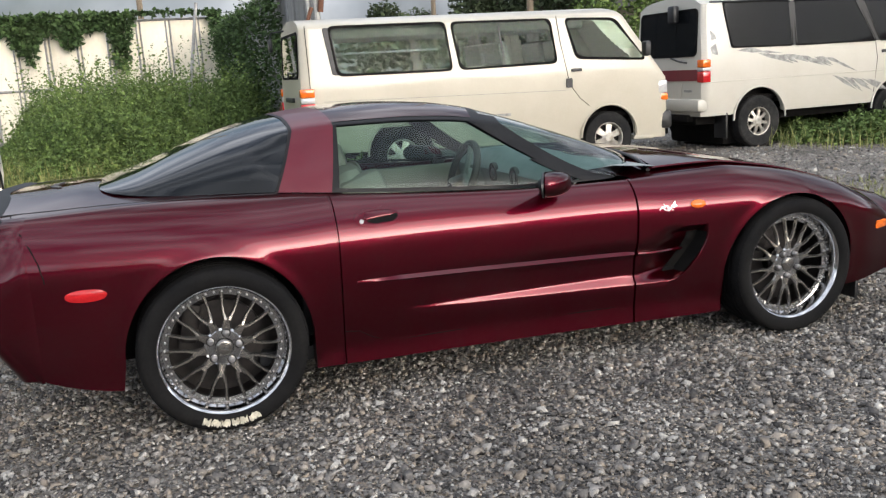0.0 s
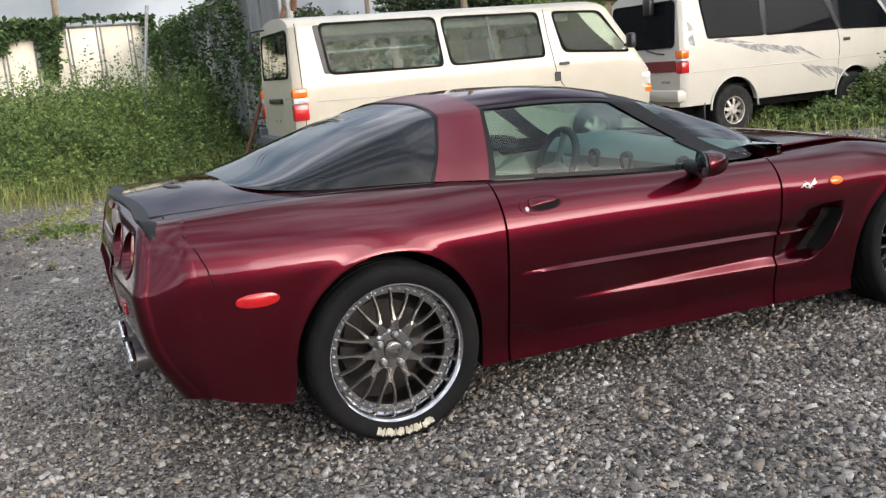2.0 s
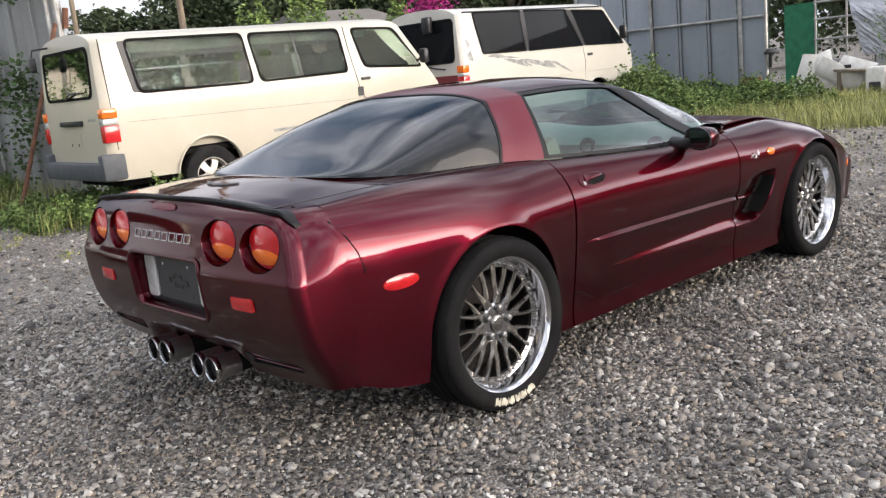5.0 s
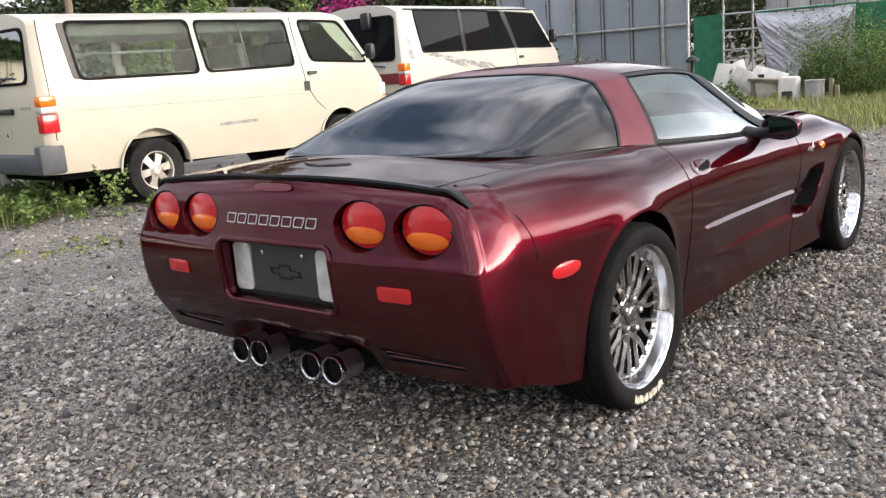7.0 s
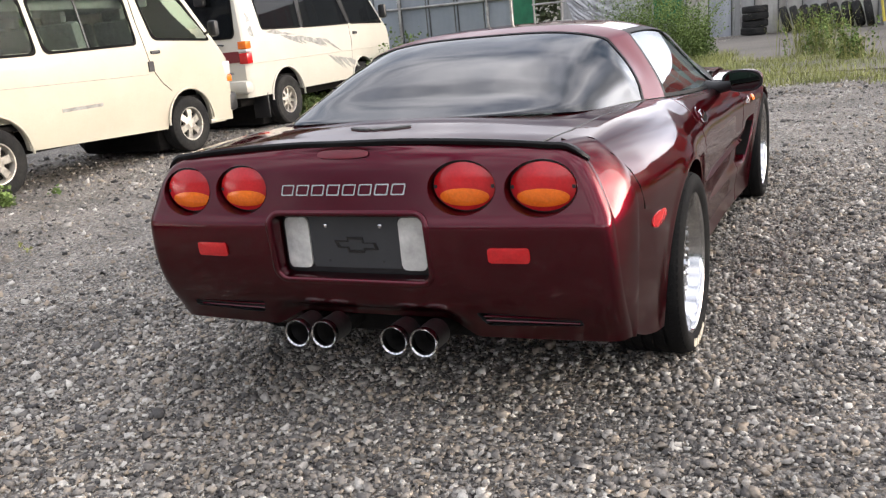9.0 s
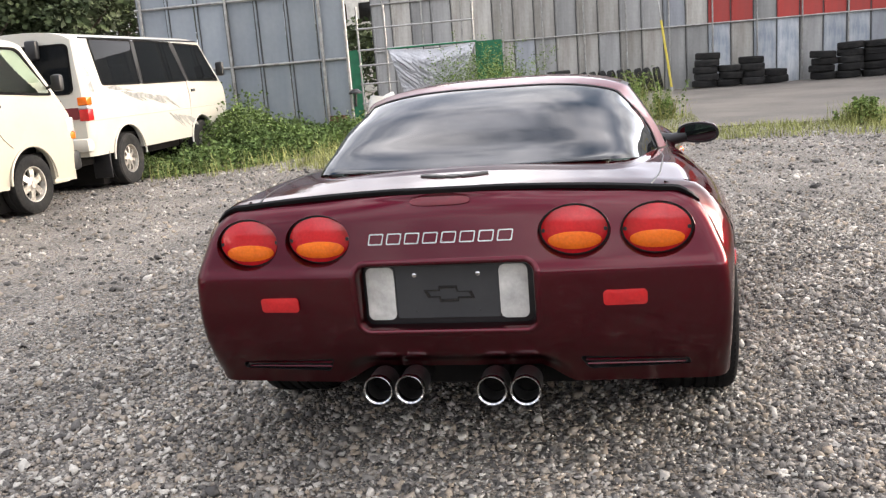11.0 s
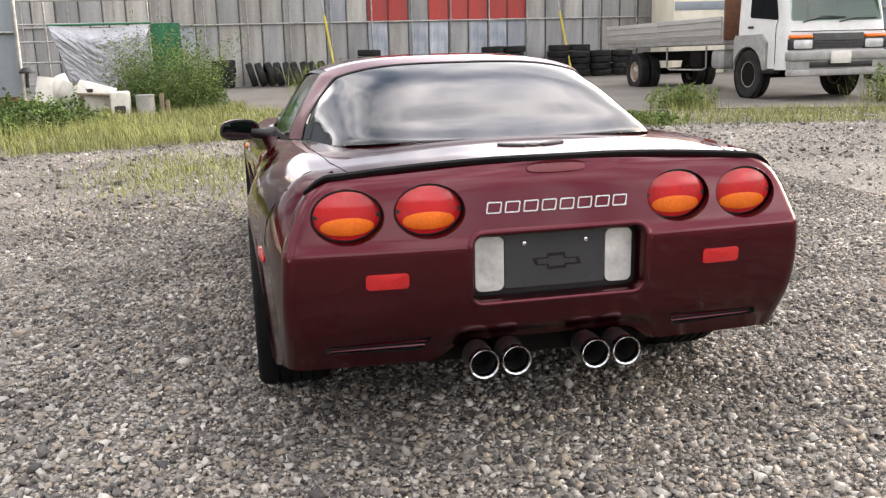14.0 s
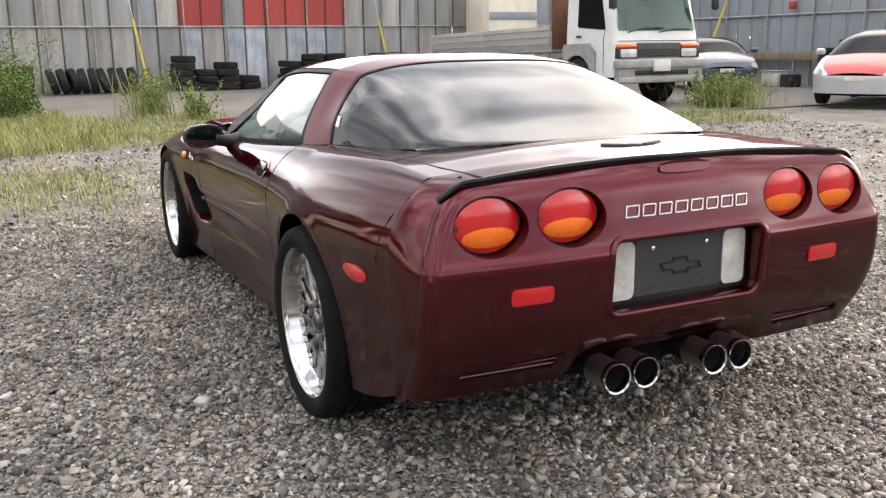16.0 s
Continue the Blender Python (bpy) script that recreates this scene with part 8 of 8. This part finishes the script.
    tube("side_guard", [(-2.95, -1.0, 1.0), (-2.95, -1.0, 0.55), (-3.1, -1.0, 0.5), (-4.6, -1.0, 0.5), (-4.75, -1.0, 0.55), (-4.75, -1.0, 1.0)], 0.022, M["pipe"], ob, "bent pipe side guard", 6)
    for x in (-1.22, -6.5):
        for sg in (-1, 1):
            road_wheel(ob, (x, sg * (0.95 if x > -5 else 0.90), 0.43), 0.46, 0.25, 0.24, sg, 8, M["truck_wheel"], 0.13, x, "wheel", 1.8)
            if x < -5:
                road_wheel(ob, (x, sg * 0.62, 0.43), 0.46, 0.25, 0.24, sg, 8, M["truck_wheel"], 0.13, x, "wheel", 1.8)
        tube("axle", [(x, -0.8, 0.43), (x, 0.8, 0.43)], 0.08, M["under"], ob, "", 8)
    plate("mud_flap", round_rect(-0.95, 0.30, -0.55, 0.75, 0.02), lambda a, b, d: (-7.1 + d, a, b), 0.015, M["black"], ob, "black mud flap")


M["truck_white"] = surf("scuffed_white_cab_paint", (0.74, 0.74, 0.72), (0.62, 0.62, 0.60), 2.5, 0.4, coat=0.3)
M["truck_glass"] = pane("greenish_windscreen", (0.70, 0.84, 0.76), 0.05, 0.02, 0.07, 4.0)
M["truck_wheel"] = surf("rusty_truck_wheel", (0.30, 0.20, 0.13), (0.42, 0.38, 0.33), 14, 0.7, 0.1)
M["bed_grey"] = surf("dull_grey_board", (0.40, 0.39, 0.36), (0.33, 0.32, 0.30), 4, 0.6, 0.2, stretch=(0.4, 1, 2))
M["car_white"] = surf("white_car_paint", (0.76, 0.76, 0.74), (0.68, 0.68, 0.66), 2, 0.3, coat=0.6, fine=0.04)
M["car_silver"] = surf("silver_car_paint", (0.50, 0.51, 0.53), (0.42, 0.43, 0.45), 2, 0.35, 0.3, coat=0.5, fine=0.05)
M["car_red"] = surf("faded_red_bonnet", (0.55, 0.06, 0.05), (0.46, 0.05, 0.045), 4, 0.4, coat=0.3)
M["car_blue"] = surf("dark_blue_car_paint", (0.03, 0.035, 0.07), (0.022, 0.026, 0.05), 3, 0.3, coat=0.6)


def build_tyres():
    """Stacks of old tyres along the far fence."""
    def one():
        return lathe("old_tyre", [(0.222, -0.085), (0.269, -0.10), (0.333, -0.098), (0.360, -0.075), (0.365, -0.02), (0.356, -0.015), (0.356, 0.0), (0.365, 0.005), (0.360, 0.075), (0.333, 0.098), (0.269, 0.10), (0.222, 0.085), (0.205, 0.0)],
                     M["old_rubber"], None, "", 28, "z")
    base = one()
    tagged(base, "worn black tyre in a stack by the fence", "tyre", "tyre stacks")
    first = True
    def put(m):
        nonlocal first
        if first:
            base.matrix_world = m
            first = False
        else:
            copy_thing(base, m)
    for y, n in ((1.30, 4), (-3.05, 5), (-3.75, 3), (-4.40, 4), (-5.05, 2), (-6.35, 4), (-7.1, 5), (-7.8, 5), (-8.6, 3), (-9.35, 5), (-10.05, 5), (-10.8, 4), (-11.5, 4)):
        for k in range(n):
            put(pose(23.35 + 0.03 * rng.normal(), y + 0.03 * rng.normal(), 0.135 + 0.202 * k, rng.normal() * 1.5, rng.normal() * 1.5, rng.uniform(0, 360)))
    for k in range(9):
        put(pose(23.45 + 0.02 * rng.normal(), 0.50 - 0.27 * k, 0.385, 90 - 14 + rng.normal() * 3, 0, rng.normal() * 5))
    for x, y, n in ((11.6, -17.3, 6), (12.4, -17.5, 5)):
        for k in range(n):
            put(pose(x, y, 0.135 + 0.202 * k, 0, 0, rng.uniform(0, 360)))


def build_junk():
    # scrap heap before the gate
    ob = thing("fender_scrap", "heap of white plastic body panels", "scrap", Matrix.Translation((12.9, 3.95, 0)))
    def shell(at, w, h, bend, rot, dish=0.05):
        """A bent plastic panel: a curved sheet with thickness and a rolled edge."""
        n, m, t = 13, 9, 0.012
        vs = []
        for lay in (0, 1):
            for i in range(n):
                for j in range(m):
                    u, v = i / (n - 1) - 0.5, j / (m - 1) - 0.5
                    wide = 1 - 0.35 * (v + 0.5) * (0.5 + u)
                    r = bend * u
                    d = dish * (1 - 4 * v * v) + (0.03 if abs(v) > 0.45 else 0.0)
                    vs.append(Vector(((w / max(abs(bend), 0.2)) * (1 - math.cos(r)) - d + t * lay, (w / max(abs(bend), 0.2)) * math.sin(r) * wide, h * v)))
        q = n * m
        fs = grid_faces(n, m) + [tuple(q + k for k in f) for f in grid_faces(n, m, None, True)]
        edge = [i * m for i in range(n)] + [(n - 1) * m + j for j in range(1, m)] + [i * m + m - 1 for i in range(n - 2, -1, -1)] + [j for j in range(m - 2, 0, -1)]
        fs += [(edge[k], edge[(k + 1) % len(edge)], q + edge[(k + 1) % len(edge)], q + edge[k]) for k in range(len(edge))]
        t4 = pose(*at, *rot)
        return me_join("panel", [t4 @ v for v in vs], fs, M["white_plastic"], ob, "bent white plastic panel", 40)
    shell((-0.05, 0.42, 0.40), 0.42, 0.78, 1.3, (8, 10, 12), 0.07)
    shell((0.0, 0.12, 0.50), 0.50, 0.62, 1.7, (-34, 18, -14), 0.10)
    shell((-0.10, -0.20, 0.36), 0.46, 0.80, 1.0, (-62, -12, 8), 0.09)
    shell((0.05, -0.45, 0.46), 0.40, 0.70, 1.4, (-74, 14, -10), 0.06)
    shell((-0.16, 0.30, 0.16), 0.34, 0.40, 1.6, (14, -24, 20), 0.05)
    box("dark_slot", (-0.16, 0.47, 0.22), (0.03, 0.15, 0.07), M["black"], ob, "dark slot in a panel", 0.01)
    box("dark_slot", (-0.14, -0.34, 0.52), (0.03, 0.20, 0.06), M["black"], ob, "dark slot in a panel", 0.01)
    b = thing("workbench", "weathered plank laid over scrap", "plank", Matrix.Translation((12.8, 3.35, 0)))
    box("board", (0, 0, 0.44), (0.35, 0.85, 0.03), M["wood"], b, "", 0.004, Matrix.Rotation(radians(4), 4, "X"))
    for y in (-0.35, 0.35):
        box("trestle", (0, y, 0.21), (0.25, 0.06, 0.42), M["wood"], b, "", 0.006)
    bucket = thing("plastic_can", "white plastic canister with a dark opening", "canister", Matrix.Translation((12.75, 3.05, 0)))
    bm = bmesh.new()
    add_box(bm, (0, 0, 0.25), (0.28, 0.34, 0.48), 0.05)
    part("shell", bm, M["white_plastic"], bucket, "")
    box("dark_base", (-0.13, 0.0, 0.13), (0.06, 0.2, 0.2), M["black"], bucket, "", 0.02)
    d = lathe("paint_drum", [(0, 0.0), (0.165, 0.0), (0.165, 0.38), (0.175, 0.385), (0.175, 0.405), (0.155, 0.41), (0, 0.40)], M["grey_plastic"], None, "", 28, "z", Matrix.Translation((12.8, 2.62, 0)))
    tagged(d, "dull grey round drum standing in the grass", "drum")
    for y, h in ((2.32, 0.42), (2.22, 0.30)):
        s = box("stake", (12.75, y, h / 2), (0.08, 0.07, h), M["wood"], None, "", 0.01)
        tagged(s, "short weathered wooden stake", "stake")
    s = box("rusty_sheet", (11.22, 4.62, 0.26), (0.03, 0.36, 0.52), M["rust"], None, "", 0.006, Matrix.Rotation(radians(8), 4, "Y"))
    tagged(s, "rusty brown steel offcut leaning on the fence", "sheet")
    m = thing("gate_lamp", "black lamp on the fence end", "lamp", Matrix.Translation((11.30, 4.28, 0.98)))
    lathe("shade", [(0, 0.0), (0.05, 0.0), (0.12, -0.06), (0.12, -0.09), (0, -0.08)], M["black"], m, "", 20, "z")
    tube("stem", [(0, 0, -0.08), (0.02, 0.02, -0.32)], 0.03, M["black"], m, "", 8)
    for y0, y1 in ((-2.05, -1.55), (-9.7, -9.15)):
        p = thing("brace_pole", "long pipe leaning on the fence with a yellow sleeve", "pole", Matrix.Translation((23.0, y0, 0)))
        tube("pipe", [(0, 0, 0), (1.0, y1 - y0, 4.2)], 0.026, M["pipe"], p, "", 8)
        tube("yellow_sleeve", [(0.03, 0.03 * (y1 - y0), 0.12), (0.50, 0.5 * (y1 - y0), 2.1)], 0.036, M["yellow"], p, "yellow sleeve", 8)
    p = thing("brace_pole", "long pipe leaning on the fence with a yellow sleeve", "pole", Matrix.Translation((17.2, -17.3, 0)))
    tube("pipe", [(0, 0, 0), (-0.5, -1.0, 3.4)], 0.026, M["pipe"], p, "", 8)
    tube("yellow_sleeve", [(-0.05, -0.1, 0.35), (-0.35, -0.7, 2.4)], 0.036, M["yellow"], p, "yellow sleeve", 8)
    s = box("timber_beam", (14.9, -18.15, 0.82), (3.6, 0.22, 0.24), M["wood"], None, "", 0.02)
    tagged(s, "weathered timber beam resting against the fence", "beam")
    for x in (13.4, 16.3):
        s = box("beam_block", (x, -18.15, 0.35), (0.25, 0.25, 0.70), M["concrete"], None, "", 0.02)
        tagged(s, "concrete block carrying a timber beam", "block")
    t = thing("plastic_crate", "white plastic crate on the concrete", "crate", Matrix.Translation((14.2, -17.4, 0.01)))
    box("crate_shell", (0, 0, 0.20), (0.60, 0.42, 0.40), M["white_plastic"], t, "", 0.03)
    box("crate_rim", (0, 0, 0.41), (0.64, 0.46, 0.04), M["grey_plastic"], t, "grey rim", 0.01)
    s = box("black_bin", (13.6, -17.35, 0.18), (0.42, 0.40, 0.36), M["black"], None, "", 0.05)
    tagged(s, "small black plastic bin beside the crate", "bin")
    s = box("red_box", (14.6, -18.30, 2.2), (0.2, 0.1, 0.2), M["sheet_red"], None, "", 0.01)
    tagged(s, "small red box fixed to the fence", "box")
    c = thing("cargo_container", "cream storage container behind the truck", "container", Matrix.Translation((22.85, -13.65, 0.03)))
    box("wall", (0, 0, 1.95), (1.6, 1.85, 3.9), M["sheet_cream"], c, "cream container wall", 0.02)
    box("band", (-0.805, 0, 2.13), (0.02, 1.8, 0.26), M["sheet_blue"], c, "pale blue band", 0.004)


# ---- the place ----
build_coupe()
build_van_cream()
build_van_white()
small_car("hatchback", "white compact hatchback parked on the gravel", pose(-3.98, 7.32, 0, 0, 0, 270), 4.25, 1.72, 1.55, M["car_white"], M["car_white"], M["gunmetal"])
small_car("rally_hatchback", "silver-white hatchback with a faded red bonnet", pose(8.95, -15.6, 0.03, 0, 0, 116), 3.95, 1.68, 1.38, M["car_silver"], M["car_red"], M["gunmetal"])
small_car("blue_saloon", "dark blue car parked behind the truck", pose(16.2, -16.2, 0.03, 0, 0, 150), 4.2, 1.68, 1.32, M["car_blue"], M["car_blue"], M["gunmetal"])
build_truck()
build_ground()
build_fences()
build_tyres()
build_junk()
build_plants()
build_far()
